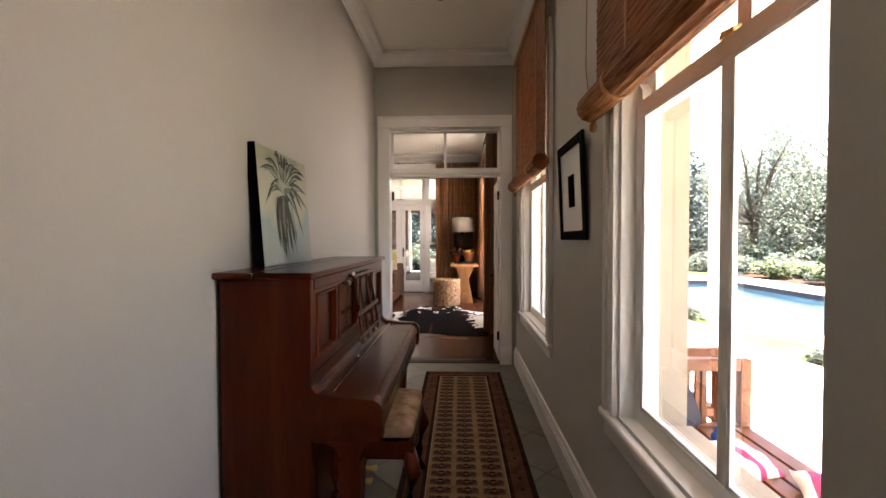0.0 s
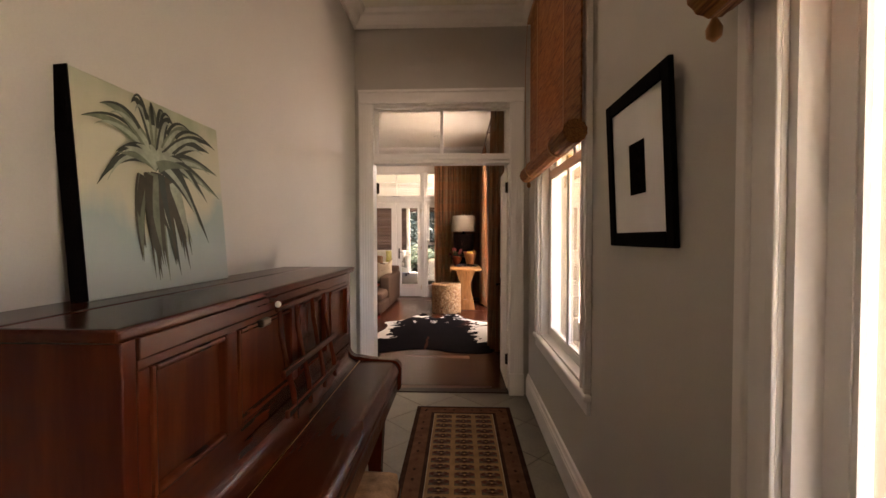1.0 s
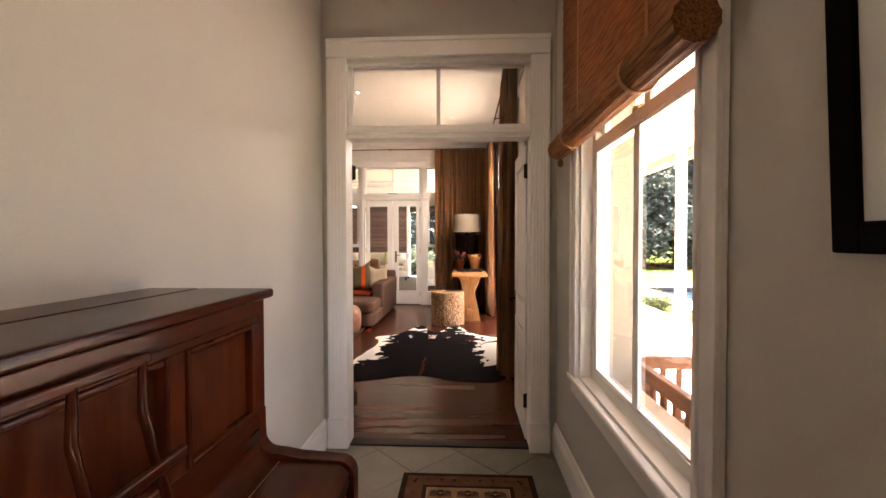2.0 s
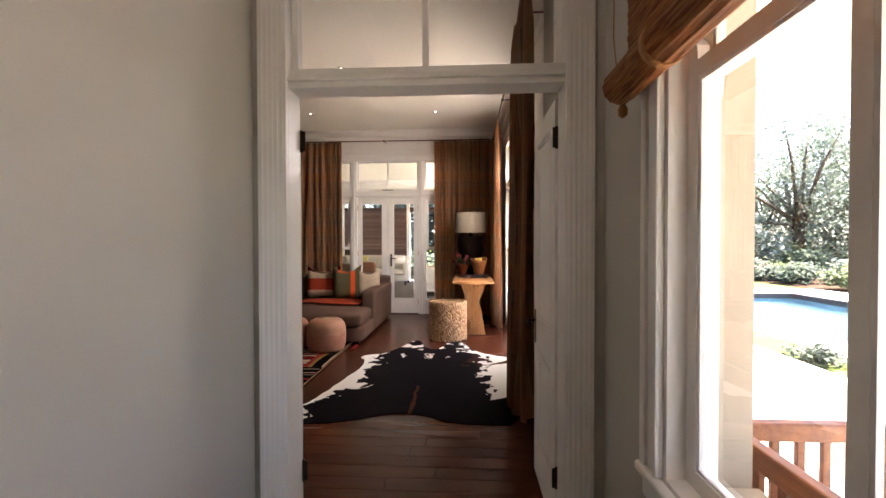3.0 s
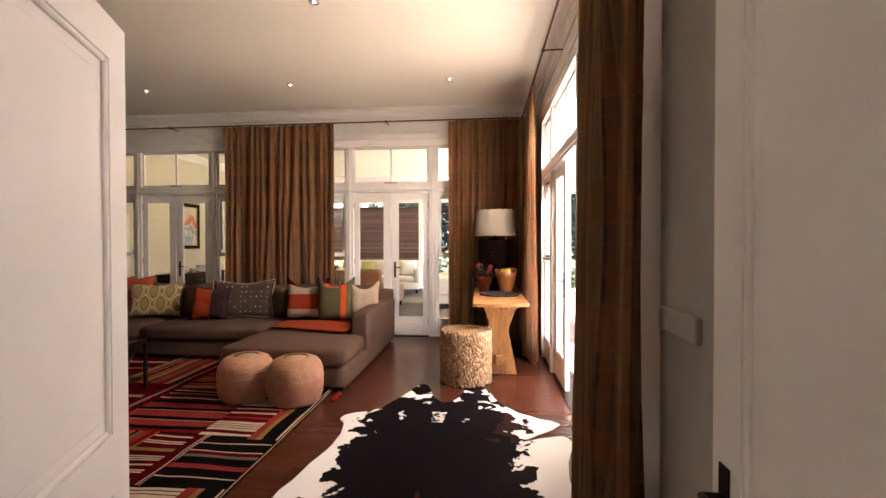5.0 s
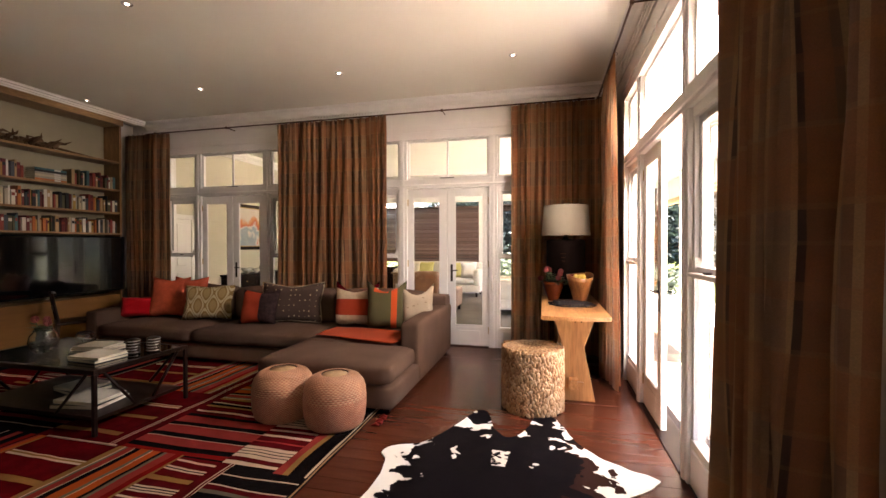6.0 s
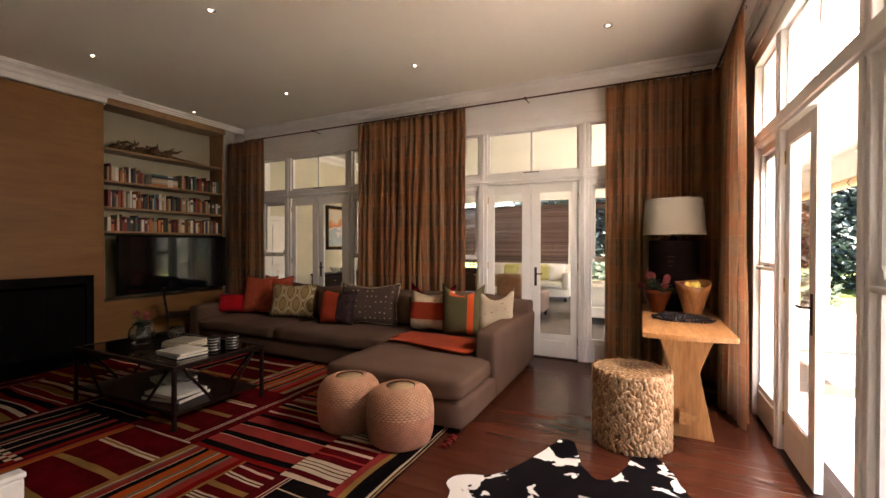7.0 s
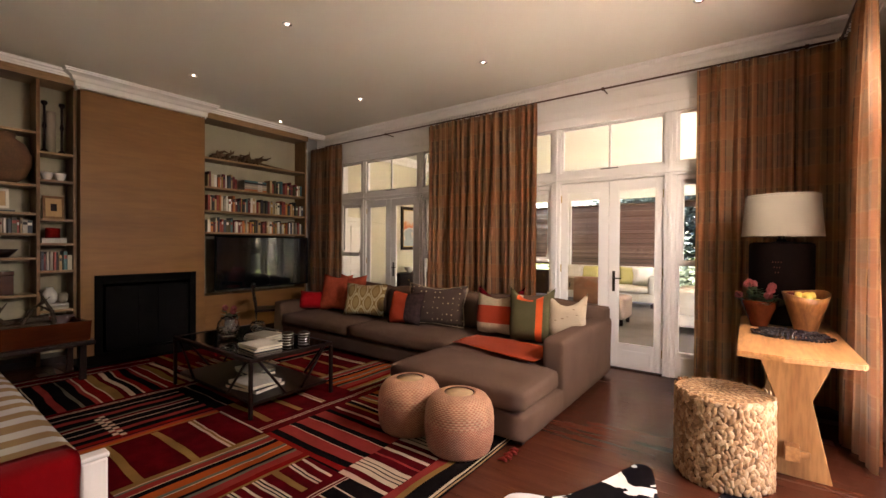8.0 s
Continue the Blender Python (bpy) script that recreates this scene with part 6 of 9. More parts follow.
def book(at, t, d, h, mat):
    b = thing("book", "clothbound book on an oak shelf", "book", at, group="books on the shelves")
    key = (round(t, 3), round(d, 2), round(h, 2))
    if key not in BOOK_MESH:
        bm = boxes((-d, 0, 0, 0, 0.003, h), (-d, t - 0.003, 0, 0, t, h), (-0.004, 0.003, 0, 0.0005, t - 0.003, h))
        pg = boxes((-d + 0.004, 0.003, 0.003, -0.004, t - 0.003, h - 0.003))
        lb = boxes((0.0003, 0.004, h * 0.60, 0.0012, t - 0.004, h * 0.80))
        BOOK_MESH[key] = (bm, mesh_of("page_block", pg, PAGES), [mesh_of("spine_label", lb.copy(), m) for m in (BOOKCOL[4], BOOKCOL[1], BOOKCOL[2], BOOKCOL[5])])
    bm, pages, labels = BOOK_MESH[key]
    me = bpy.data.meshes.new("cover")
    bm.to_mesh(me)
    me.materials.append(mat)
    ob = new("cover", me)
    ob.parent = b
    piece("page_block", pages, b, Matrix.Identity(4))
    turn = (int(abs(at[1][3]) * 977) + int(h * 1000)) % 6
    if turn < 3 and labels[turn + 1].materials[0] != mat:
        piece("spine_label", labels[turn], b, Matrix.Identity(4))
    return b


def book_row(y0, y1, z, rng, hmin=0.19, hmax=0.27, x=None):
    y = y0
    while y < y1 - 0.03:
        t = rng.choice((0.018, 0.024, 0.03, 0.038, 0.045))
        h = round(rng.uniform(hmin, hmax), 2)
        book(pose((x or CASEX) - rng.choice((0.02, 0.03, 0.045)), y, z + 0.001, 0, 0, 0), t, 0.19, h, BOOKCOL[rng.choice((0, 0, 1, 1, 2, 2, 3, 4, 4, 5, 5, 6, 7, 8, 9, 10, 10, 11))])
        y += t + rng.choice((0.001, 0.001, 0.002, 0.002, 0.002, 0.012))


rng = random.Random(21)
book_row(9.0, 9.52, 2.50, rng, 0.17, 0.25)
for k in range(6):
    book(pose(0, 0, 0), 0.03, 0.19, 0.42, rng.choice(BOOKCOL)).matrix_basis = pose(CASEX - 0.03, 9.62, 2.501 + k * 0.0305 + 0.03, -90, 0, 0)
book_row(10.10, 10.80, 2.50, rng, 0.17, 0.25)
book_row(9.0, 10.82, 2.11, rng, 0.18, 0.27)
book_row(9.0, 10.82, 1.75, rng, 0.17, 0.25)
book_row(6.40, 6.93, 1.67, rng, 0.15, 0.19)
book_row(6.99, 7.28, 1.20, rng, 0.18, 0.25)
for k in range(2):
    book(pose(0, 0, 0), 0.03, 0.19, 0.24, BOOKCOL[4]).matrix_basis = pose(CASEX - 0.04, 7.0, 1.551 + k * 0.0305 + 0.03, -90, 0, 0)
for k in range(3):
    book(pose(0, 0, 0), 0.024, 0.19, 0.25, BOOKCOL[(0, 7, 4)[k]]).matrix_basis = pose(CASEX - 0.04, 7.01, 0.691 + k * 0.0245 + 0.024, -90, 0, 0)
for k in range(2):
    book(pose(0, 0, 0), 0.018, 0.19, 0.34, BOOKCOL[(1, 7)[k]]).matrix_basis = pose(CASEX - 0.03, 6.42, 1.926 + k * 0.0185 + 0.018, -90, 0, 0)
book_row(5.1, 5.9, 1.6, rng)


def television():
    t = thing("television", "large flat black television on the bookcase front", "television", pose(CASEX + 0.005, 9.99, 0.775))
    part("bezel", boxes((0.0, -0.90, 0.0, 0.035, 0.90, 0.915), bevel=0.006), BLACKMETAL, t)
    part("screen", boxes((0.033, -0.88, 0.03, 0.038, 0.88, 0.89)), SCREEN, t, "glossy black screen")


television()


def driftwood():
    d = thing("driftwood", "gnarled dry branch lying on the top shelf", "ornament", pose(CASEX - 0.14, 9.05, 2.981))
    rng = random.Random(7)
    bm = bmesh.new()
    for k in range(24):
        y = 0.05 + 0.034 * k
        pts = [(rng.uniform(-0.03, 0.03), y, 0.03)]
        for i in range(4):
            p = pts[-1]
            pts.append((p[0] + rng.uniform(-0.04, 0.04), p[1] + rng.uniform(-0.02, 0.10), max(0.03, p[2] + rng.uniform(-0.03, 0.075))))
        tube(bm, pts, [0.036, 0.034, 0.027, 0.016, 0.005], 7)
    tube(bm, [(0, 0.5, 0.05), (0.02, 0.8, 0.06), (0.03, 1.1, 0.035), (0.03, 1.5, 0.015)], [0.03, 0.022, 0.015, 0.006], 6)
    part("branch", bm, DRIFT, d)


driftwood()


def vessel(name, label, at, prof, mat, seg=24, cat="vessel"):
    v = thing(name, label, cat, at)
    bm = bmesh.new()
    lathe(bm, prof, seg)
    part("body", bm, mat, v)
    return v


CX = CASEX - 0.19
v = vessel("storage_jar", "large round-bellied clay jar on a shelf", pose(CX + 0.04, 6.65, 2.281), [(0.13, 0.0), (0.22, 0.08), (0.275, 0.22), (0.28, 0.34), (0.22, 0.48), (0.13, 0.55), (0.14, 0.61), (0.11, 0.61), (0.10, 0.55)], CLAY, 28, "jar")
for y in (7.06, 7.19):
    vessel("bowl", "small white ceramic bowl on a shelf", pose(CASEX - 0.12, y, 2.356), [(0.03, 0.0), (0.035, 0.01), (0.06, 0.06), (0.065, 0.10), (0.06, 0.10), (0.05, 0.05), (0.01, 0.015)], CERAMIC, 20, "bowl")
for y in (7.04, 7.21):
    vessel("candlestick", "tall dark turned candlestick", pose(CASEX - 0.13, y, 2.711), [(0.045, 0.0), (0.045, 0.02), (0.015, 0.05), (0.013, 0.3), (0.022, 0.34), (0.012, 0.4), (0.014, 0.6), (0.035, 0.63), (0.03, 0.66), (0.012, 0.66)], DARKWOOD, 14, "candlestick")
vessel("vase", "slim pale glass vase on a shelf", pose(CASEX - 0.24, 7.12, 2.711), [(0.05, 0.0), (0.055, 0.02), (0.05, 0.5), (0.052, 0.56), (0.046, 0.56), (0.044, 0.03)], SHADE, 18, "vase")


def small_frame(y, z, w, h, mat, label):
    f = thing("photo_frame", label, "photo frame", pose(CASEX - 0.12, y, z, 0, -8, 0))
    part("border", boxes((0, 0, 0, 0.018, w, 0.03), (0, 0, h - 0.03, 0.018, w, h), (0, 0, 0.03, 0.018, 0.03, h - 0.03), (0, w - 0.03, 0.03, 0.018, w, h - 0.03), bevel=0.003), mat, f)
    part("mount", boxes((0.002, 0.03, 0.03, 0.010, w - 0.03, h - 0.03)), BEIGE_CLOTH, f)
    part("picture", boxes((0.010, w * 0.36, h * 0.34, 0.012, w * 0.64, h * 0.66)), DARKWOOD, f, "small dark picture")


small_frame(7.02, 1.861, 0.22, 0.30, OAK, "oak photo frame standing on a shelf")
small_frame(6.42, 1.966, 0.30, 0.24, PAGES, "wide pale photo frame standing on a shelf")
bx = thing("storage_box", "red-brown wooden box on a shelf", "box", pose(CASEX - 0.35, 6.15, 0.911))
part("case", boxes((0, 0, 0, 0.3, 0.6, 0.24), bevel=0.006), MAHOG_Y, bx)
part("box_lid", boxes((-0.004, -0.004, 0.24, 0.304, 0.604, 0.29), bevel=0.006), MAHOG_Y, bx)


vessel("vase", "small round grey stoneware vase on a low shelf", pose(CASEX - 0.14, 7.09, 0.765), [(0.04, 0.0), (0.075, 0.04), (0.085, 0.10), (0.06, 0.16), (0.035, 0.19), (0.04, 0.21), (0.03, 0.21)], CERAMIC, 20, "vase")
vessel("vase", "small pale stoneware cup on a low shelf", pose(CASEX - 0.10, 7.21, 0.765), [(0.03, 0.0), (0.05, 0.02), (0.055, 0.10), (0.045, 0.13), (0.04, 0.13), (0.04, 0.03)], SHADE, 18, "cup")
vessel("bowl", "dark wooden bowl on a shelf", pose(CASEX - 0.16, 6.66, 1.371), [(0.06, 0.0), (0.08, 0.02), (0.15, 0.10), (0.14, 0.10), (0.07, 0.03)], DARKWOOD, 22, "bowl")
vessel("tin", "dark red round tin on a shelf", pose(CASEX - 0.14, 7.12, 1.613), [(0.07, 0.0), (0.075, 0.01), (0.075, 0.12), (0.07, 0.13), (0.02, 0.135)], RED_YARN, 20, "tin")


# ---- log trough and low bench beside the hearth ----
def log_trough():
    t = thing("log_trough", "rough wooden trough filled with logs on a low bench", "trough", pose(-5.95, 6.62, 0))
    part("bench_top", boxes((-0.35, -0.62, 0.40, 0.35, 0.62, 0.45), bevel=0.01), DARKWOOD, t)
    for sx in (-1, 1):
        for sy in (-1, 1):
            part("leg", boxes((sx * 0.27 - 0.03, sy * 0.52 - 0.03, 0.012, sx * 0.27 + 0.03, sy * 0.52 + 0.03, 0.40), bevel=0.005), DARKWOOD, t)
    bm = bmesh.new()
    prism(bm, [(-0.30, 0.45), (0.30, 0.45), (0.36, 0.68), (0.33, 0.68), (0.27, 0.48), (-0.27, 0.48), (-0.33, 0.68), (-0.36, 0.68)], "y", -0.58, 0.58)
    box(bm, -0.30, -0.58, 0.46, 0.30, -0.55, 0.66)
    box(bm, -0.30, 0.55, 0.46, 0.30, 0.58, 0.66)
    part("trough_body", bm, MAHOG_Y, t, "red-brown dug-out trough")


log_trough()
rng = random.Random(3)
for k in range(8):
    lg = thing("log", "split firewood log in the trough", "log", pose(-6.12 + 0.11 * (k % 4), 6.22 + 0.1 * (k // 4), 0.535 + 0.10 * (k // 4), rng.uniform(-6, 6), 0, rng.uniform(-8, 8)), group="firewood logs")
    bm = bmesh.new()
    n = 9
    pr = [(0.05 * (1 + 0.2 * math.sin(i * 2.3 + k)) * math.cos(2 * math.pi * i / n), 0.05 * (1 + 0.2 * math.cos(i * 1.7 + k)) * math.sin(2 * math.pi * i / n)) for i in range(n)]
    prism(bm, pr, "y", 0.0, 0.55 + 0.1 * rng.random())
    part("bark", bm, BARK, lg)


def branch_bundle():
    b = thing("branch_bundle", "weathered grey branches standing out of the trough", "branches", pose(-5.95, 6.62, 0.56))
    rng = random.Random(9)
    for k in range(6):
        bm = bmesh.new()
        p, d = Vector((rng.uniform(-0.15, 0.2), rng.uniform(-0.3, 0.35), 0)), Vector((rng.uniform(-0.1, 0.35), rng.uniform(-0.35, 0.45), rng.uniform(0.35, 0.6)))
        pts = [tuple(p + d * s + Vector((0.05 * math.sin(3 * s + k), 0.05 * math.cos(4 * s + k), 0))) for s in (0, 0.25, 0.5, 0.75, 1.0)]
        tube(bm, pts, [0.028, 0.024, 0.02, 0.014, 0.006], 7)
        q = Vector(pts[2])
        tube(bm, [tuple(q), tuple(q + Vector((0.06, rng.uniform(-0.12, 0.12), 0.08))), tuple(q + Vector((0.09, rng.uniform(-0.2, 0.2), 0.17)))], [0.014, 0.01, 0.004], 6)
        part("branch", bm, BARK, b)


branch_bundle()


# ---- sofa ----
def sofa():
    s = thing("corner_sofa", "large taupe fabric corner sofa with a chaise end", "sofa")
    X0, X1 = -5.93, -0.955
    YF, YB, YC = 9.62, 11.06, 8.655
    part("base", soft_block(X0 + 0.02, YF + 0.04, 0.05, -2.3, YB, 0.26, 0.03, 0.0, 6, 1, 0.003), FABRIC, s)
    part("chaise_base", soft_block(-2.34, YC, 0.04, X1, YB, 0.26, 0.035, 0.0, 8, 2, 0.004), FABRIC, s)
    part("chaise_cushion", soft_block(-2.36, YC - 0.03, 0.262, X1 - 0.012, 9.425, 0.455, 0.07, 0.02, 12, 3), FABRIC, s)
    part("seat_cushion", soft_block(-2.36, 9.40, 0.262, X1 - 0.215, 10.56, 0.455, 0.06, 0.015, 12, 33), FABRIC, s)
    for a, b, sd in ((X0 + 0.24, -4.13, 4), (-4.13, -2.36, 5)):
        part("seat_cushion", soft_block(a, YF, 0.262, b, 10.56, 0.45, 0.07, 0.02, 12, sd), FABRIC, s)
    part("backrest", soft_block(X0, 10.74, 0.24, X1 - 0.01, YB, 0.845, 0.05, 0.01, 12, 6), FABRIC, s)
    for a, b, sd in ((X0 + 0.24, -4.15, 7), (-4.15, -2.5, 8), (-2.5, X1 - 0.21, 9)):
        part("back_cushion", soft_block(a, 10.42, 0.44, b, 10.76, 0.905, 0.11, 0.03, 12, sd, 0.018), FABRIC, s)
    part("armrest", soft_block(X1 - 0.21, 9.43, 0.045, X1 + 0.014, YB - 0.02, 0.70, 0.045, 0.006, 12, 10), FABRIC, s)
    part("armrest", soft_block(X0, YF + 0.02, 0.05, X0 + 0.23, YB, 0.62, 0.045, 0.006, 10, 11), FABRIC, s)
    for x, y in ((X0 + 0.1, YF + 0.12), (X0 + 0.1, YB - 0.1), (X1 - 0.08, YC + 0.08), (X1 - 0.08, YB - 0.1), (-2.2, YC + 0.08), (-4.0, YF + 0.12)):
        part("foot", boxes((x - 0.03, y - 0.03, 0.012, x + 0.03, y + 0.03, 0.055)), DARKWOOD, s)


sofa()


def scatter(label, x, y, z, w, h, mats, seed, tilt=-16, turn=0, flop=0.0, mi_of=None, t=0.19, roll=0):
    c = thing("cushion", label, "cushion", pose(x, y, z, tilt, roll, turn), group="scatter cushions on the sofa")
    part("cover", cushion_mesh(w, h, t, 14, seed, flop, mi_of), mats, c)
    return c


SZ = 0.475
scatter("coral patterned square scatter cushion on the sofa", -5.12, 10.22, SZ, 0.56, 0.60, CORAL, 1, -14, 16, 0.03)
scatter("coral patterned square cushion behind the ogee one", -4.86, 10.33, SZ + 0.02, 0.54, 0.58, CORAL, 21, -12, 10, 0.03)
scatter("tan cushion with a cream ogee pattern", -4.36, 10.16, SZ, 0.70, 0.50, OGEE, 2, -16, 18, 0.01)
dotted = scatter("dark brown cushion with small pale dots and piping", -3.06, 10.24, SZ, 0.90, 0.56, DOTS, 4, -15, 10, 0.05)
bm = bmesh.new()
rim = []
for k in range(61):
    q = k / 60 * 4
    u, v = ((-1 + 2 * q, 1), (1, 1 - 2 * (q - 1)), (1 - 2 * (q - 2), -1), (-1, -1 + 2 * (q - 3)))[min(3, int(q))]
    edge = 1 - 0.10 * (1 - abs(u * v)) * max(abs(u), abs(v)) ** 6
    rim.append((u * 0.45 * edge, 0.0, v * 0.28 * edge + 0.28 - (0.05 * (1 - abs(u) ** 1.5) * v * v if v > 0 else 0)))
tube(bm, rim, [0.008] * 61, 6)
part("piping", bm, PALE_CLOTH, dotted, "cream piping")
scatter("charcoal cushion with an orange band", -3.42, 10.03, SZ, 0.52, 0.47, [MAROON_PLAID, RUST], 3, -18, 8, 0.03, lambda u, v: 1 if 0.10 < u < 0.55 else 0)
scatter("cream and rust banded cushion with floppy corners", -2.06, 10.20, SZ, 0.60, 0.60, [PALE_CLOTH, RUST, WINE_YARN], 5, -14, 8, 0.17, lambda u, v: 1 if 0.22 < v < 0.56 else (2 if v > 0.86 and abs(u - 0.5) > 0.16 else 0), 0.27)
scatter("olive wool cushion with an orange stripe", -1.59, 10.10, SZ - 0.005, 0.52, 0.63, [OLIVE, ORANGE], 6, -14, 14, 0.15, lambda u, v: 1 if 0.64 < u < 0.82 or (v > 0.80 and u < 0.55 and u > 0.22) else 0, 0.27)
scatter("cream linen cushion with fine dark stitching", -1.22, 10.24, SZ + 0.02, 0.44, 0.56, STITCHED, 7, -12, 16, 0.17, None, 0.27)
scatter("red cloth cushion against the arm", -5.52, 10.1, SZ, 0.52, 0.30, RED_CLOTH, 8, -16, 24, 0.0)


def throw_blanket():
    t = thing("throw_blanket", "folded orange wool throw across the chaise", "blanket", pose(0, 0, 0))
    bm = bmesh.new()
    nx, ny = 26, 14
    vs = []
    for i in range(nx + 1):
        row = []
        for j in range(ny + 1):
            u, v = i / nx, j / ny
            x = -2.24 + 1.06 * u
            y = 9.52 - 0.20 * u + (0.52 + 0.14 * u) * v + 0.02 * math.sin(5 * u)
            zz = 0.492 + 0.003 * math.sin(9 * u + 4 * v) + 0.008 * noise.noise(Vector((u * 3, v * 3, 2)))
            row.append(bm.verts.new((x, y, zz)))
        vs.append(row)
    for i in range(nx):
        for j in range(ny):
            bm.faces.new((vs[i][j], vs[i + 1][j], vs[i + 1][j + 1], vs[i][j + 1])).smooth = True
    bmesh.ops.solidify(bm, geom=bm.faces[:], thickness=0.014)
    part("wool", bm, ORANGE, t)


throw_blanket()


# ---- poufs, stool ----
def pouf(at, r, h, label):
    p = thing("pouf", label, "pouf", at, group="pair of woven poufs")
    bm = bmesh.new()
    uvl = bm.loops.layers.uv.new("UVMap")
    prof = [(r * 0.80, 0.0), (r * 0.90, 0.02), (r * 0.97, 0.08), (r, 0.16), (r * 1.0, 0.24), (r * 0.975, 0.31), (r * 0.92, h - 0.06), (r * 0.79, h - 0.015), (r * 0.60, h + 0.008), (r * 0.44, h + 0.015), (r * 0.425, h + 0.008), (r * 0.42, h - 0.012)]
    fine = []
    for (a, b), (c, d) in zip(prof, prof[1:]):
        for k in range(3):
            fine.append((a + (c - a) * k / 3, b + (d - b) * k / 3))
    fine.append(prof[-1])
    lathe(bm, fine, 48, uv=uvl)
    part("woven_body", bm, RATTAN, p)
    bm = bmesh.new()
    lathe(bm, [(r * 0.43, h - 0.012), (r * 0.428, h + 0.004), (r * 0.05, h + 0.006)], 40)
    part("top_disc", bm, STRAW, p, "plain straw top")
    bm = bmesh.new()
    pts = [(r * 0.425 * math.cos(2 * math.pi * k / 36), r * 0.425 * math.sin(2 * math.pi * k / 36), h + 0.007) for k in range(37)]
    tube(bm, pts, [0.005] * 37, 6)
    part("rim_cord", bm, DARKWOOD, p, "dark stitched rim")


pouf(pose(-1.91, 8.43, 0.012), 0.265, 0.412, "coral and straw woven pouf on the rug")
pouf(pose(-1.375, 8.385, 0.012, 0, 0, 40), 0.265, 0.418, "coral and straw woven pouf at the rug edge")


def fibre_stool():
    s = thing("woven_stool", "round stool of chunky plaited banana fibre", "stool", pose(0.258, 9.195, 0))
    r, h = 0.290, 0.588
    bm = bmesh.new()
    lathe(bm, [(r * 0.9, 0.01), (r * 0.97, 0.03), (r * 0.985, 0.1), (r * 0.985, h - 0.06), (r * 0.93, h - 0.02), (r * 0.8, h - 0.008), (0.02, h - 0.005)], 36)
    part("core", bm, BARKCLOTH, s)
    rng = random.Random(5)
    bm = bmesh.new()

    def knot(p, nrm, up, ln, wd, th):
        """A plump strand of the plait, rounded across and narrowed at both ends."""
        side = nrm.cross(up).normalized()
        prev = None
        for s0, k0 in ((-1.0, 0.25), (-0.6, 0.85), (0.0, 1.0), (0.6, 0.85), (1.0, 0.25)):
            c = p + up * ln * s0
            row = [bm.verts.new(c + side * wd * k0 * u0 + nrm * th * k0 * h0) for u0, h0 in ((-1, -0.3), (-0.6, 0.75), (0, 1.0), (0.6, 0.75), (1, -0.3))]
            if prev:
                for q in range(4):
                    bm.faces.new((prev[q], prev[q + 1], row[q + 1], row[q])).smooth = True
            prev = row
    rows, per = 24, 52
    for k in range(rows):
        z = 0.022 + (h - 0.05) * k / (rows - 1)
        for i in range(per):
            a = 2 * math.pi * (i + 0.5 * (k % 2)) / per + rng.uniform(-0.05, 0.05)
            n = Vector((math.cos(a), math.sin(a), 0))
            tw = (0.5 if k % 2 else -0.5) + rng.uniform(-0.5, 0.5)
            up = (Vector((0, 0, 1)) * math.cos(tw) + Vector((-math.sin(a), math.cos(a), 0)) * math.sin(tw)).normalized()
            knot(n * (r * 0.98) + Vector((0, 0, z + rng.uniform(-0.010, 0.010))), n, up, 0.027 * rng.uniform(0.85, 1.25), 0.0165 * rng.uniform(0.8, 1.2), 0.0095 * rng.uniform(0.6, 1.3))
    for k in range(11):
        rr = r * (0.945 - 0.087 * k)
        m = max(5, int(44 * rr / r))
        for i in range(m):
            a = 2 * math.pi * (i + 0.5 * (k % 2)) / m
            tw = (0.62 if k % 2 else -0.62) + rng.uniform(-0.28, 0.28)
            n = Vector((math.cos(a), math.sin(a), 0))
            t = Vector((-math.sin(a), math.cos(a), 0))
            up = (t * math.cos(tw) + n * math.sin(tw)).normalized()
            knot(Vector((math.cos(a) * rr, math.sin(a) * rr, h - 0.010 - 0.022 * (rr / r) ** 8)), Vector((0, 0, 1)), up, 0.027, 0.017, 0.006)
    tagged(part("plait", bm, BARKCLOTH_KNOT, s, "plaited strands of dried banana fibre"), kind="stuff")


def knot_material():
    m, nt, p = nodes_of("plaited_fibre")
    g = nt.nodes.new("ShaderNodeNewGeometry")
    c = ramp(nt, g.outputs["Random Per Island"], [(0.0, (0.34, 0.165, 0.065)), (0.35, (0.46, 0.25, 0.112)), (0.75, (0.55, 0.335, 0.170)), (1.0, (0.67, 0.45, 0.265))])
    n = tex(nt, "ShaderNodeTexNoise", 90, 3, coords(nt))
    c = mix(nt, 1.0, c, ramp(nt, n.outputs[0], [(0.3, (0.7,) * 3), (0.7, (1,) * 3)]), "MULTIPLY")
    nt.links.new(c, p.inputs["Base Color"])
    p.inputs["Roughness"].default_value = 0.5
    return m


BARKCLOTH_KNOT = knot_material()
fibre_stool()


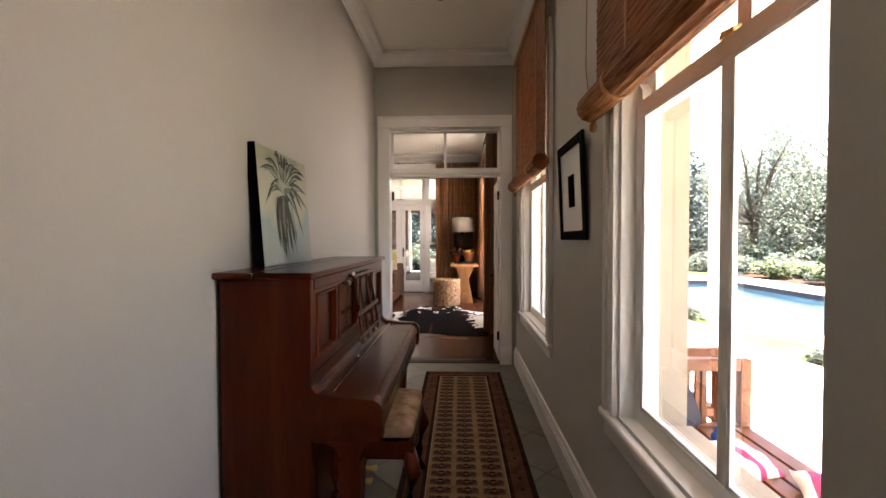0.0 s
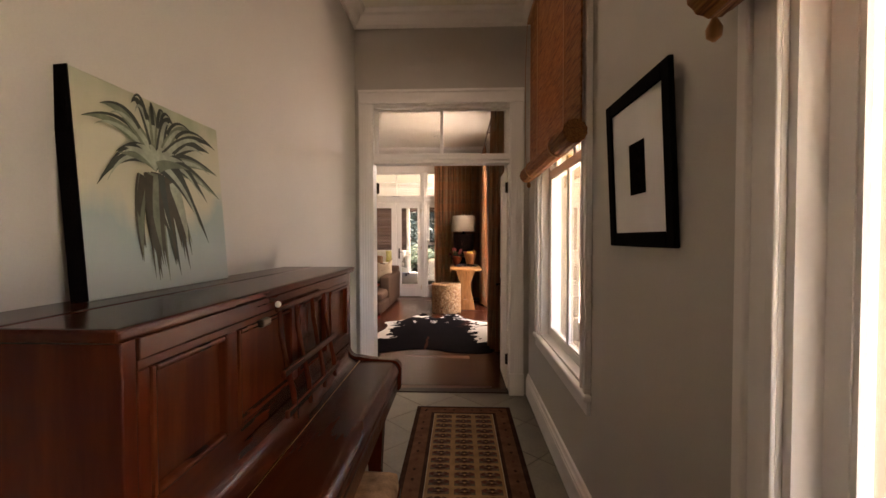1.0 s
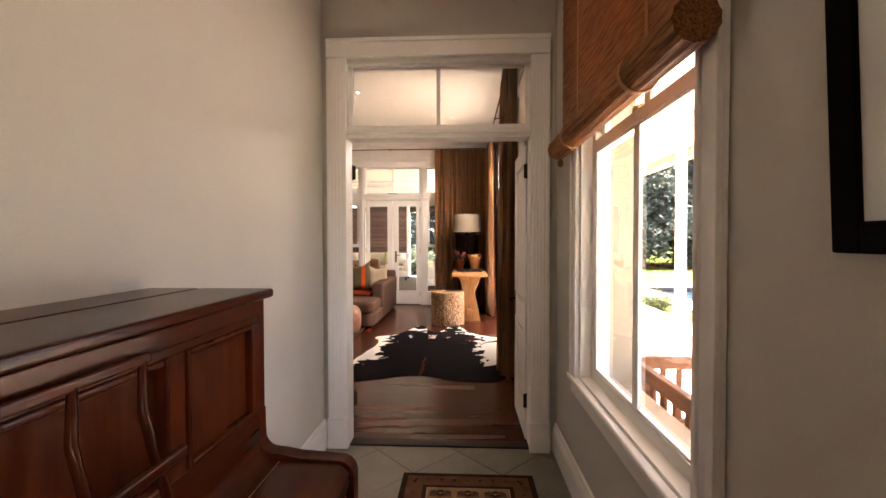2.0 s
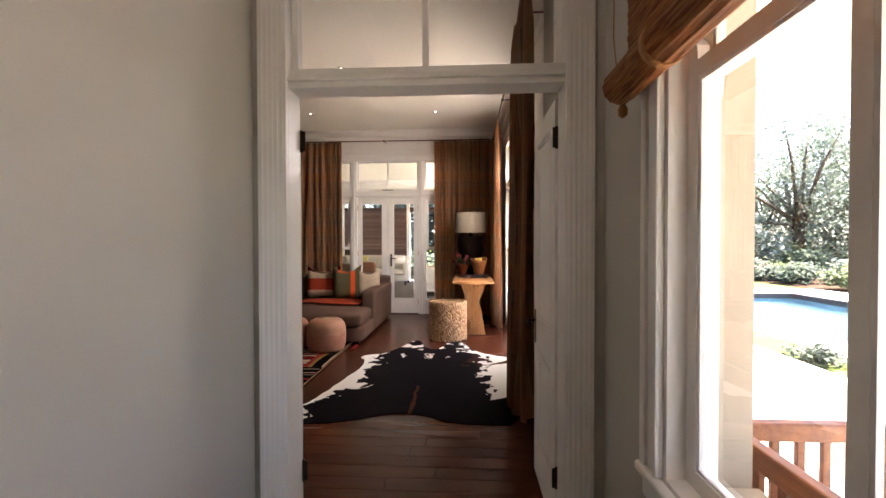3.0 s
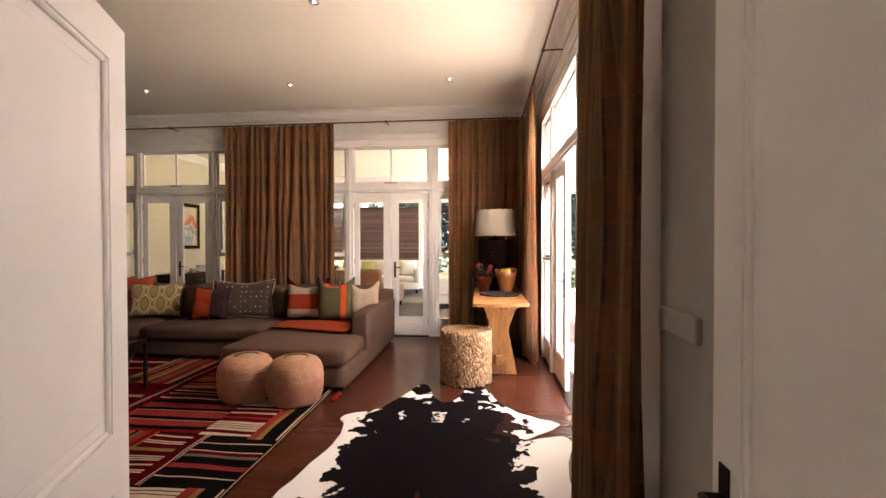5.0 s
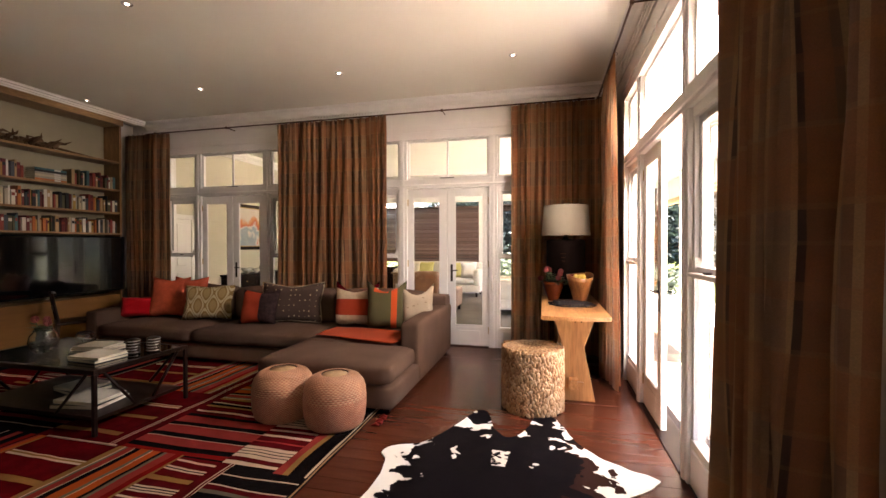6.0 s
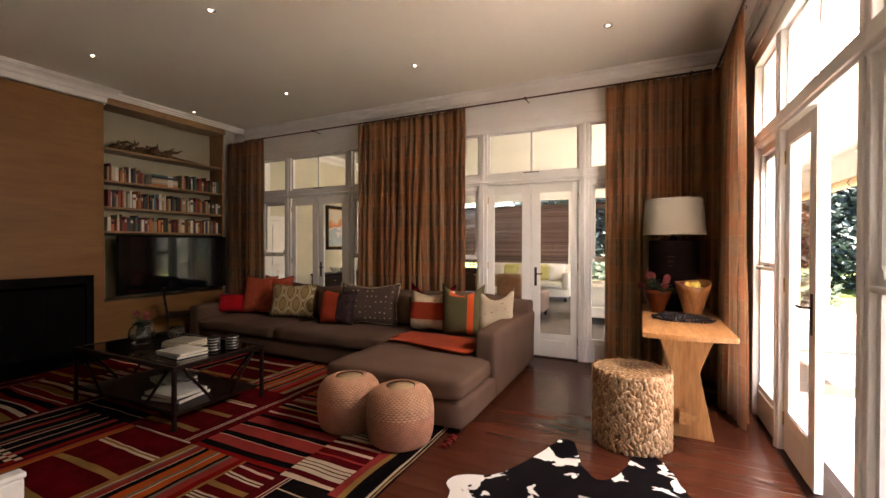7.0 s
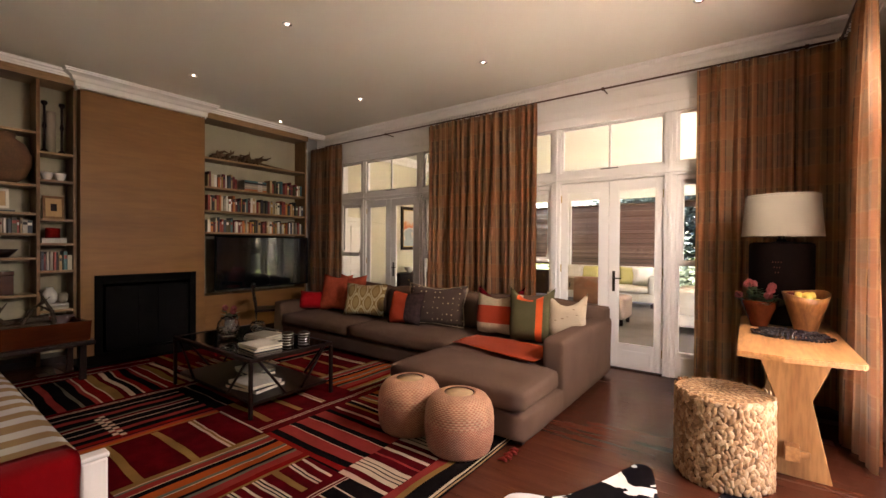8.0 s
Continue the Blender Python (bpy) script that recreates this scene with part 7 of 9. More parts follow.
# ---- console table and what stands on it ----
def console_table():
    t = thing("console_table", "yellow-wood console table on hourglass slab legs", "table")
    x0, x1, y0, y1, z = 0.325, 0.965, 9.08, 10.86, 0.88
    bm = bmesh.new()
    prism(bm, [(x0 + 0.01, y0 + 0.02), (x0 + 0.25, y0), (x1 - 0.02, y0 + 0.07), (x1, y0 + 0.09), (x1, y1), (x0, y1)], "z", z - 0.038, z)
    bmesh.ops.bevel(bm, geom=bm.edges[:], offset=0.006, segments=2, affect="EDGES")
    part("tabletop", bm, PINE, t, "thick waney-edged top")
    for y in (9.44, 10.5):
        bm = bmesh.new()
        prism(bm, [(0.44, 0.842), (0.86, 0.842), (0.745, 0.53), (0.85, 0.0), (0.47, 0.0), (0.545, 0.53)], "y", y, y + 0.06)
        bmesh.ops.bevel(bm, geom=bm.edges[:], offset=0.004, segments=1, affect="EDGES")
        part("slab_leg", bm, PINE_Z, t, "hourglass slab leg")
    part("stretcher", boxes((0.60, 9.36, 0.13, 0.68, 10.64, 0.23), bevel=0.005), PINE, t)
    part("wedge", boxes((0.665, 9.39, 0.155, 0.735, 9.425, 0.198), bevel=0.006), PINE_Z, t, "wooden tusk wedge")
    for x in (0.66, 0.72):
        bm = bmesh.new()
        rod(bm, (x, 9.435, 0.78), (x, 9.445, 0.78), 0.008, 8)
        part("peg", bm, DARKWOOD, t)


console_table()


def table_lamp():
    l = thing("table_lamp", "table lamp with a wide dark drum base and cream shade", "lamp", pose(0.62, 10.60, 0.88))
    bm = bmesh.new()
    rb = 0.236
    lathe(bm, [(rb - 0.03, 0.0), (rb - 0.012, 0.006), (rb, 0.03), (rb, 0.695), (rb - 0.006, 0.712), (rb - 0.03, 0.722), (0.07, 0.726), (0.035, 0.735), (0.034, 0.75), (0.02, 0.755)], 40)
    part("base", bm, LAMP_BASE, l, "wide dark brown glazed drum base")
    bm = bmesh.new()
    for row, (zz, marks) in enumerate(((0.545, 4), (0.50, 3), (0.455, 2))):
        for k in range(marks):
            an = radians(-106 + 4.6 * (k + 0.5 * row))
            turn = Matrix.Rotation(an, 4, "Z")
            old = set(bm.verts)
            box(bm, rb - 0.001, -0.0025, zz, rb + 0.001, 0.0025, zz + 0.009)
            bmesh.ops.transform(bm, matrix=turn, verts=[v for v in bm.verts if v not in old])
    tagged(part("mark", bm, TEAK, l, "small pale marks painted on the base"), kind="stuff")
    bm = bmesh.new()
    rod(bm, (0, 0, 0.74), (0, 0, 1.12), 0.009, 8)
    lathe(bm, [(0.02, 0.745), (0.024, 0.755), (0.024, 0.785), (0.018, 0.80)], 14)
    part("stem", bm, BRONZE, l)
    bm = bmesh.new()
    r0, r1, z0, z1 = 0.298, 0.266, 0.777, 1.145
    lathe(bm, [(r0, z0), (r1, z1), (r1 - 0.004, z1), (r0 - 0.004, z0), ], 48)
    bm.faces.ensure_lookup_table()
    caps = [f for f in bm.faces if len(f.verts) > 4]
    bmesh.ops.delete(bm, geom=caps, context="FACES_ONLY")
    part("shade", bm, SHADE, l, "wide cream linen drum shade")
    for z, r in ((z0, r0), (z1, r1)):
        bm = bmesh.new()
        tube(bm, [(r * math.cos(2 * math.pi * k / 40), r * math.sin(2 * math.pi * k / 40), z) for k in range(41)], [0.004] * 41, 6)
        part("shade_rim", bm, SHADE, l)
    bm = bmesh.new()
    for k in range(3):
        rod(bm, (0, 0, z1 - 0.03), (r1 * math.cos(k * 2.09), r1 * math.sin(k * 2.09), z1 - 0.005), 0.003, 6)
    part("spider", bm, BRASS, l)


table_lamp()


def wooden_bowl(at, label, s, cut, mat=BOWLWOOD, tall=1.0):
    b = thing("wooden_bowl", label, "bowl", at)
    bm = bmesh.new()
    h = 0.275 * s * tall
    rings = lathe(bm, [(0.075 * s, 0.0), (0.08 * s, 0.02), (0.115 * s, 0.44 * h), (0.15 * s, 0.8 * h), (0.165 * s, h), (0.155 * s, h), (0.14 * s, 0.8 * h), (0.10 * s, 0.44 * h), (0.03, 0.04)], 30)
    if cut:
        for ring in rings[3:7]:
            for v in ring:
                a = math.atan2(v.co.y, v.co.x)
                v.co.z += (0.022 * math.sin(a) + 0.012 * math.sin(a * 2 + 0.6)) * (v.co.z / h) ** 2
    part("turned_body", bm, mat, b)
    return b


BX, BY = 0.76, 10.17
wooden_bowl(pose(BX, BY, 0.88), "tall turned wooden bowl heaped with lemons", 0.92, True, tall=1.22)
rng = random.Random(11)
for k in range(11):
    a, rr = k * 2.4, 0.085 * math.sqrt((k % 7) / 7)
    lz = 0.88 + (0.245 if k < 7 else 0.285)
    le = thing("lemon", "ripe yellow lemon in the wooden bowl", "lemon", pose(BX + rr * math.cos(a), BY + rr * math.sin(a), lz, rng.uniform(0, 90), rng.uniform(0, 90), rng.uniform(0, 180)), group="lemons in the bowl")
    bm = bmesh.new()
    bmesh.ops.create_uvsphere(bm, u_segments=14, v_segments=10, radius=0.031)
    for vtx in bm.verts:
        k2 = abs(vtx.co.z) / 0.031
        vtx.co.z *= 1.25 + (0.12 if k2 > 0.95 else 0)
    for f in bm.faces:
        f.smooth = True
    part("peel", bm, LEMON, le)
FX, FY = 0.465, 10.26
wooden_bowl(pose(FX, FY, 0.88), "dark turned wooden bowl holding proteas", 0.82, False, MAHOG_PANEL)


def protea(at, h, tilt, az, seed):
    f = thing("protea_flower", "pink protea bloom on a leafy stem", "flower", at, group="proteas in the bowl")
    rng = random.Random(seed)
    d = Vector((math.sin(tilt) * math.cos(az), math.sin(tilt) * math.sin(az), math.cos(tilt)))
    bm = bmesh.new()
    tube(bm, [(0, 0, 0), tuple(d * h * 0.5), tuple(d * h)], [0.005, 0.005, 0.006], 6)
    part("stem", bm, LEAF, f)
    q = d.to_track_quat("Z", "Y").to_matrix()
    bm = bmesh.new()
    for ringk, (n, r, ln, op) in enumerate(((8, 0.010, 0.070, 0.04), (9, 0.016, 0.066, 0.12), (9, 0.021, 0.056, 0.30))):
        for i in range(n):
            a = 2 * math.pi * (i + 0.5 * ringk) / n
            o = Vector((math.cos(a), math.sin(a), 0))
            w = Vector((-math.sin(a), math.cos(a), 0)) * 0.013
            b0 = o * r * 0.5
            mid = o * (r + 0.012) + Vector((0, 0, ln * 0.5))
            tip = o * (r + ln * op * 0.35) + Vector((0, 0, ln))
            v = [bm.verts.new(d * h + q @ p) for p in (b0 - w * 0.5, b0 + w * 0.5, mid + w, tip, mid - w)]
            bm.faces.new(v)
    part("bloom", bm, PETAL, f)
    bm = bmesh.new()
    for i in range(20):
        a = rng.uniform(0, 6.28)
        o = Vector((math.cos(a), math.sin(a), 0.25))
        w = Vector((-math.sin(a), math.cos(a), 0)) * 0.017
        s0 = d * h * rng.uniform(0.55, 0.92)
        v = [bm.verts.new(p) for p in (s0, s0 + o * 0.035 + w, s0 + o * 0.085, s0 + o * 0.035 - w)]
        bm.faces.new(v)
    tagged(part("leaf_cluster", bm, LEAF, f), kind="stuff")


for k in range(8):
    az = k * 0.85
    protea(pose(FX, FY, 0.95), 0.22 + 0.045 * (k % 3), 0.30 + 0.16 * (k % 4), az, k)


def necklace():
    n = thing("bead_necklace", "heap of dark beaded strings on the table", "necklace", pose(0.645, 9.86, 0.88, 0, 0, -8))
    rng = random.Random(8)
    for s in range(9):
        bm = bmesh.new()
        a, b, ph = 0.238 - 0.017 * s, 0.150 - 0.0155 * s, rng.uniform(0, 6)
        lift = 0.010 + 0.030 * math.sin(math.pi * s / 10)
        count = max(10, int(2 * math.pi * math.sqrt((a * a + b * b) / 2) / 0.026))
        for k in range(count):
            t = 2 * math.pi * k / count
            c = Vector(((a + 0.014 * math.sin(3 * t + ph)) * math.cos(t), (b + 0.010 * math.cos(2 * t + ph)) * math.sin(t), lift + 0.006 * math.sin(5 * t + ph)))
            skew = Matrix.Rotation(math.atan2(b * math.cos(t), -a * math.sin(t)) + 0.55 + rng.uniform(-0.2, 0.2), 4, "Z")
            m = Matrix.Translation(c) @ skew @ Matrix.Diagonal((0.0175, 0.0085, 0.0095, 1.0))
            bmesh.ops.create_uvsphere(bm, u_segments=7, v_segments=5, radius=1.0, matrix=m)
        for f in bm.faces:
            f.smooth = True
        tagged(part("bead_string", bm, BEAD, n), kind="stuff")


necklace()


# ---- coffee table ----
def coffee_table():
    t = thing("coffee_table", "dark wooden coffee table with slanted braces and a glass top", "table", pose(0, 0, 0.012))
    x0, x1, y0, y1, z = -4.68, -3.10, 7.68, 8.58, 0.53
    part("top_rail", boxes((x0, y0, z - 0.036, x1, y0 + 0.038, z), bevel=0.004), DARKWOOD_X, t)
    part("top_rail", boxes((x0, y1 - 0.038, z - 0.036, x1, y1, z), bevel=0.004), DARKWOOD_X, t)
    part("end_rail", boxes((x0, y0 + 0.038, z - 0.036, x0 + 0.038, y1 - 0.038, z), bevel=0.004), DARKWOOD, t)
    part("end_rail", boxes((x1 - 0.038, y0 + 0.038, z - 0.036, x1, y1 - 0.038, z), bevel=0.004), DARKWOOD, t)
    part("glass_top", boxes((x0 + 0.036, y0 + 0.036, z - 0.012, x1 - 0.036, y1 - 0.036, z - 0.003)), DARKGLASS, t, "smoked glass inset")
    for x in (x0, x1 - 0.031):
        for y in (y0, y1 - 0.031):
            part("leg", boxes((x, y, 0, x + 0.031, y + 0.031, z - 0.036), bevel=0.004), DARKWOOD, t)
    for x, s in ((x0 + 0.025, 1), (x1 - 0.025, -1)):
        for y in (y0 + 0.025, y1 - 0.025):
            bm = bmesh.new()
            rod(bm, (x + s * 0.42, y, 0.14), (x + s * 0.08, y, z - 0.036), 0.013, 8)
            part("brace", bm, DARKWOOD, t)
        for y, sy in ((y0 + 0.025, 1), (y1 - 0.025, -1)):
            bm = bmesh.new()
            rod(bm, (x, y + sy * 0.34, 0.14), (x, y + sy * 0.07, z - 0.036), 0.013, 8)
            part("brace", bm, DARKWOOD, t)
    part("lower_shelf", boxes((x0 + 0.04, y0 + 0.05, 0.105, x1 - 0.04, y1 - 0.05, 0.135), bevel=0.003), DARKWOOD_X, t)


coffee_table()


def flat_book(x, y, z, w, d, t, turn, mat, label="large illustrated book lying flat on the coffee table"):
    b = thing("coffee_table_book", label, "book", pose(x, y, z, 0, 0, turn), group="books on the coffee table")
    part("cover", boxes((-w / 2, -d / 2, 0, w / 2, d / 2, 0.003), (-w / 2, -d / 2, t - 0.003, w / 2, d / 2, t), (-w / 2, -d / 2, 0.003, -w / 2 + 0.004, d / 2, t - 0.003)), mat, b)
    part("page_block", boxes((-w / 2 + 0.004, -d / 2 + 0.004, 0.003, w / 2 - 0.005, d / 2 - 0.004, t - 0.003)), PAGES, b)


z = 0.5425
for k, (w, d, t, turn, c) in enumerate(((0.34, 0.27, 0.022, 8, 3), (0.33, 0.26, 0.02, 4, 4), (0.30, 0.24, 0.02, 11, 7))):
    flat_book(-3.74, 8.20, z, w, d, t, turn, BOOKCOL[c])
    z += t + 0.0005
z = 0.5425
for k, (w, d, t, turn, c) in enumerate(((0.34, 0.28, 0.024, -4, 3), (0.33, 0.27, 0.022, 2, 4))):
    flat_book(-3.45, 7.98, z, w, d, t, turn, BOOKCOL[c])
    z += t + 0.0005
z = 0.148
for k, (w, d, t, turn, c) in enumerate(((0.44, 0.34, 0.035, 10, 1), (0.40, 0.32, 0.03, 3, 4))):
    flat_book(-3.54, 7.98, z, w, d, t, turn, BOOKCOL[c], "large book lying on the lower table shelf")
    z += t + 0.0005
flat_book(-3.97, 8.22, 0.148, 0.4, 0.3, 0.03, -12, BOOKCOL[3], "large book lying on the lower table shelf")
flat_book(-3.97, 8.22, 0.179, 0.36, 0.28, 0.025, -4, BOOKCOL[4], "large book lying on the lower table shelf")
vessel("vase", "square clear glass vase with pink proteas", pose(-4.38, 8.16, 0.5425), [(0.075, 0.0), (0.08, 0.01), (0.08, 0.20), (0.074, 0.20), (0.072, 0.02)], VASEGLASS, 4, "vase")
for k in range(3):
    protea(pose(-4.38, 8.16, 0.56), 0.20 + 0.02 * k, 0.22, k * 2.1, 40 + k)
vessel("glass_bowl", "round clear glass fish-bowl vase", pose(-4.16, 8.02, 0.5425), [(0.05, 0.0), (0.09, 0.03), (0.115, 0.10), (0.10, 0.17), (0.07, 0.20), (0.078, 0.215), (0.07, 0.215), (0.065, 0.20), (0.095, 0.165), (0.108, 0.10), (0.08, 0.035)], VASEGLASS, 28, "vase")
vessel("glass_bowl", "small round clear glass vase", pose(-3.99, 8.26, 0.5425), [(0.04, 0.0), (0.07, 0.03), (0.085, 0.08), (0.07, 0.14), (0.06, 0.155), (0.054, 0.15), (0.062, 0.135), (0.078, 0.08), (0.06, 0.03)], VASEGLASS, 24, "vase")
for k, (x, y) in enumerate(((-3.33, 8.20), (-3.23, 8.32))):
    tn = thing("banded_jar", "dark banded metal jar on the coffee table", "jar", pose(x, y, 0.5425), group="pair of banded jars")
    bm = bmesh.new()
    pr = [(0.05, 0.0)]
    for i in range(5):
        pr += [(0.056, 0.004 + 0.026 * i), (0.056, 0.020 + 0.026 * i), (0.048, 0.024 + 0.026 * i)]
    pr.append((0.03, 0.136))
    lathe(bm, pr, 24)
    part("body", bm, BRONZE, tn)
    bm = bmesh.new()
    for i in range(5):
        lathe(bm, [(0.0565, 0.008 + 0.026 * i), (0.058, 0.010 + 0.026 * i), (0.058, 0.014 + 0.026 * i), (0.0565, 0.016 + 0.026 * i)], 24)
    part("band", bm, STEEL, tn, "bright metal bands")


# ---- second sofa under throws, chair by the fireplace ----
DX, DY = -3.32, 5.86


def daybed():
    a = thing("small_sofa", "white painted wooden sofa covered with throws", "sofa", pose(DX, DY, 0.012))
    part("seat_base", soft_block(-1.61, -0.50, 0.14, 1.28, 0.46, 0.36, 0.04, 0.0, 8, 21), WHITE_CLOTH, a)
    part("seat_cushion", soft_block(-1.60, -0.45, 0.362, 1.27, 0.42, 0.54, 0.06, 0.01, 8, 22), WHITE_CLOTH, a)
    part("backrest", soft_block(-1.66, -0.66, 0.12, 1.33, -0.46, 0.86, 0.06, 0.01, 8, 23), WHITE_CLOTH, a)
    for s in (-1, 1):
        xa, xb = sorted((s * 1.285, s * 1.345)) if s > 0 else (-1.68, -1.62)
        part("arm_post", boxes((xa, 0.42, 0.0, xb, 0.52, 0.555), bevel=0.01), WHITE, a, "white painted arm post")
        part("arm_post", boxes((xa, -0.66, 0.0, xb, -0.56, 0.555), bevel=0.01), WHITE, a, "white painted arm post")
        part("arm_rail", boxes((xa - 0.005, -0.66, 0.555, xb + 0.005, 0.525, 0.58), bevel=0.008), WHITE, a, "white painted arm rail")
        part("arm_board", boxes((xa + 0.02, -0.56, 0.10, xb - 0.02, 0.42, 0.555)), WHITE, a)


daybed()


def draped(name, label, x0, x1, y0, y1, z, mats, step, at, drop):
    """A cloth laid over the seat, its front edge hanging down; stripes run front to back."""
    t = thing(name, label, "blanket", at)
    nx, ny = max(8, int((x1 - x0) / 0.02)), 30
    bm = bmesh.new()
    vs = []
    for i in range(nx + 1):
        row = []
        for j in range(ny + 1):
            u, v = i / nx, j / ny
            x = x0 + (x1 - x0) * u
            ln = (y1 - y0 + drop) * v
            over = max(0.0, ln - (y1 - y0))
            y = min(y0 + ln, y1) + 0.02 * min(1, over * 8) + 0.012 * math.sin(x * 9) * min(1, over * 6)
            zz = z + 0.010 * noise.noise(Vector((x * 3, y * 3, 1))) - 0.03 * max(0, (ln - (y1 - y0) + 0.06) / 0.06) * (over == 0) - (0.03 + over if over > 0 else 0)
            row.append(bm.verts.new((x, y, zz)))
        vs.append(row)
    for i in range(nx):
        for j in range(ny):
            f = bm.faces.new((vs[i][j], vs[i + 1][j], vs[i + 1][j + 1], vs[i][j + 1]))
            f.smooth = True
            f.material_index = int((i + 0.5) / nx * (x1 - x0) / step) % 2 if step else 0
    bmesh.ops.solidify(bm, geom=bm.faces[:], thickness=0.012)
    part("cloth", bm, mats, t)


draped("throw_blanket", "tan and cream striped throw over the sofa seat", -1.58, 1.22, -0.42, 0.455, 0.585, [WHITE_CLOTH, BEIGE_CLOTH], 0.105, pose(DX, DY, 0.012), 0.30)
def red_blanket():
    """Lies over the end of the seat and hangs down beside the arm."""
    t = thing("throw_blanket", "dark red blanket hanging over the sofa end", "blanket", pose(DX, DY, 0.012))
    prof = [(1.17, 0.606), (1.24, 0.610), (1.30, 0.612), (1.345, 0.608), (1.366, 0.592), (1.374, 0.56), (1.376, 0.48), (1.378, 0.38), (1.382, 0.28), (1.386, 0.20)]
    bm = bmesh.new()
    vs = []
    for i in range(31):
        y = -0.44 + 0.85 * i / 30
        vs.append([bm.verts.new((x + (0.012 * math.sin(y * 13) * (0.6 - z) * 2 if z < 0.58 else 0), y + (0.02 * noise.noise(Vector((x * 4, z * 4, i * 0.1))) if i in (0, 30) else 0), z + 0.005 * noise.noise(Vector((x * 6, y * 6, 3))))) for x, z in prof])
    for a, b in zip(vs, vs[1:]):
        for k in range(len(prof) - 1):
            bm.faces.new((a[k], a[k + 1], b[k + 1], b[k])).smooth = True
    bmesh.ops.solidify(bm, geom=bm.faces[:], thickness=-0.010)
    part("cloth", bm, RED_CLOTH, t)


red_blanket()


def side_chair():
    c = thing("side_chair", "small dark wooden chair standing by the sofa end", "chair", pose(-6.25, 9.75, 0, 0, 0, 150))
    part("seat", boxes((-0.22, -0.22, 0.43, 0.22, 0.22, 0.47), bevel=0.01), DARKWOOD, c)
    for x in (-0.19, 0.19):
        part("front_leg", boxes((x - 0.02, -0.21, 0, x + 0.02, -0.17, 0.43), bevel=0.004), DARKWOOD, c)
        bm = bmesh.new()
        tube(bm, [(x, 0.20, 0.0), (x, 0.19, 0.45), (x, 0.26, 0.88)], [0.018, 0.02, 0.016], 8)
        part("back_leg", bm, DARKWOOD, c)
    for zz in (0.62, 0.82):
        part("back_rail", boxes((-0.19, 0.21, zz, 0.19, 0.245, zz + 0.06), bevel=0.006), DARKWOOD, c)


side_chair()


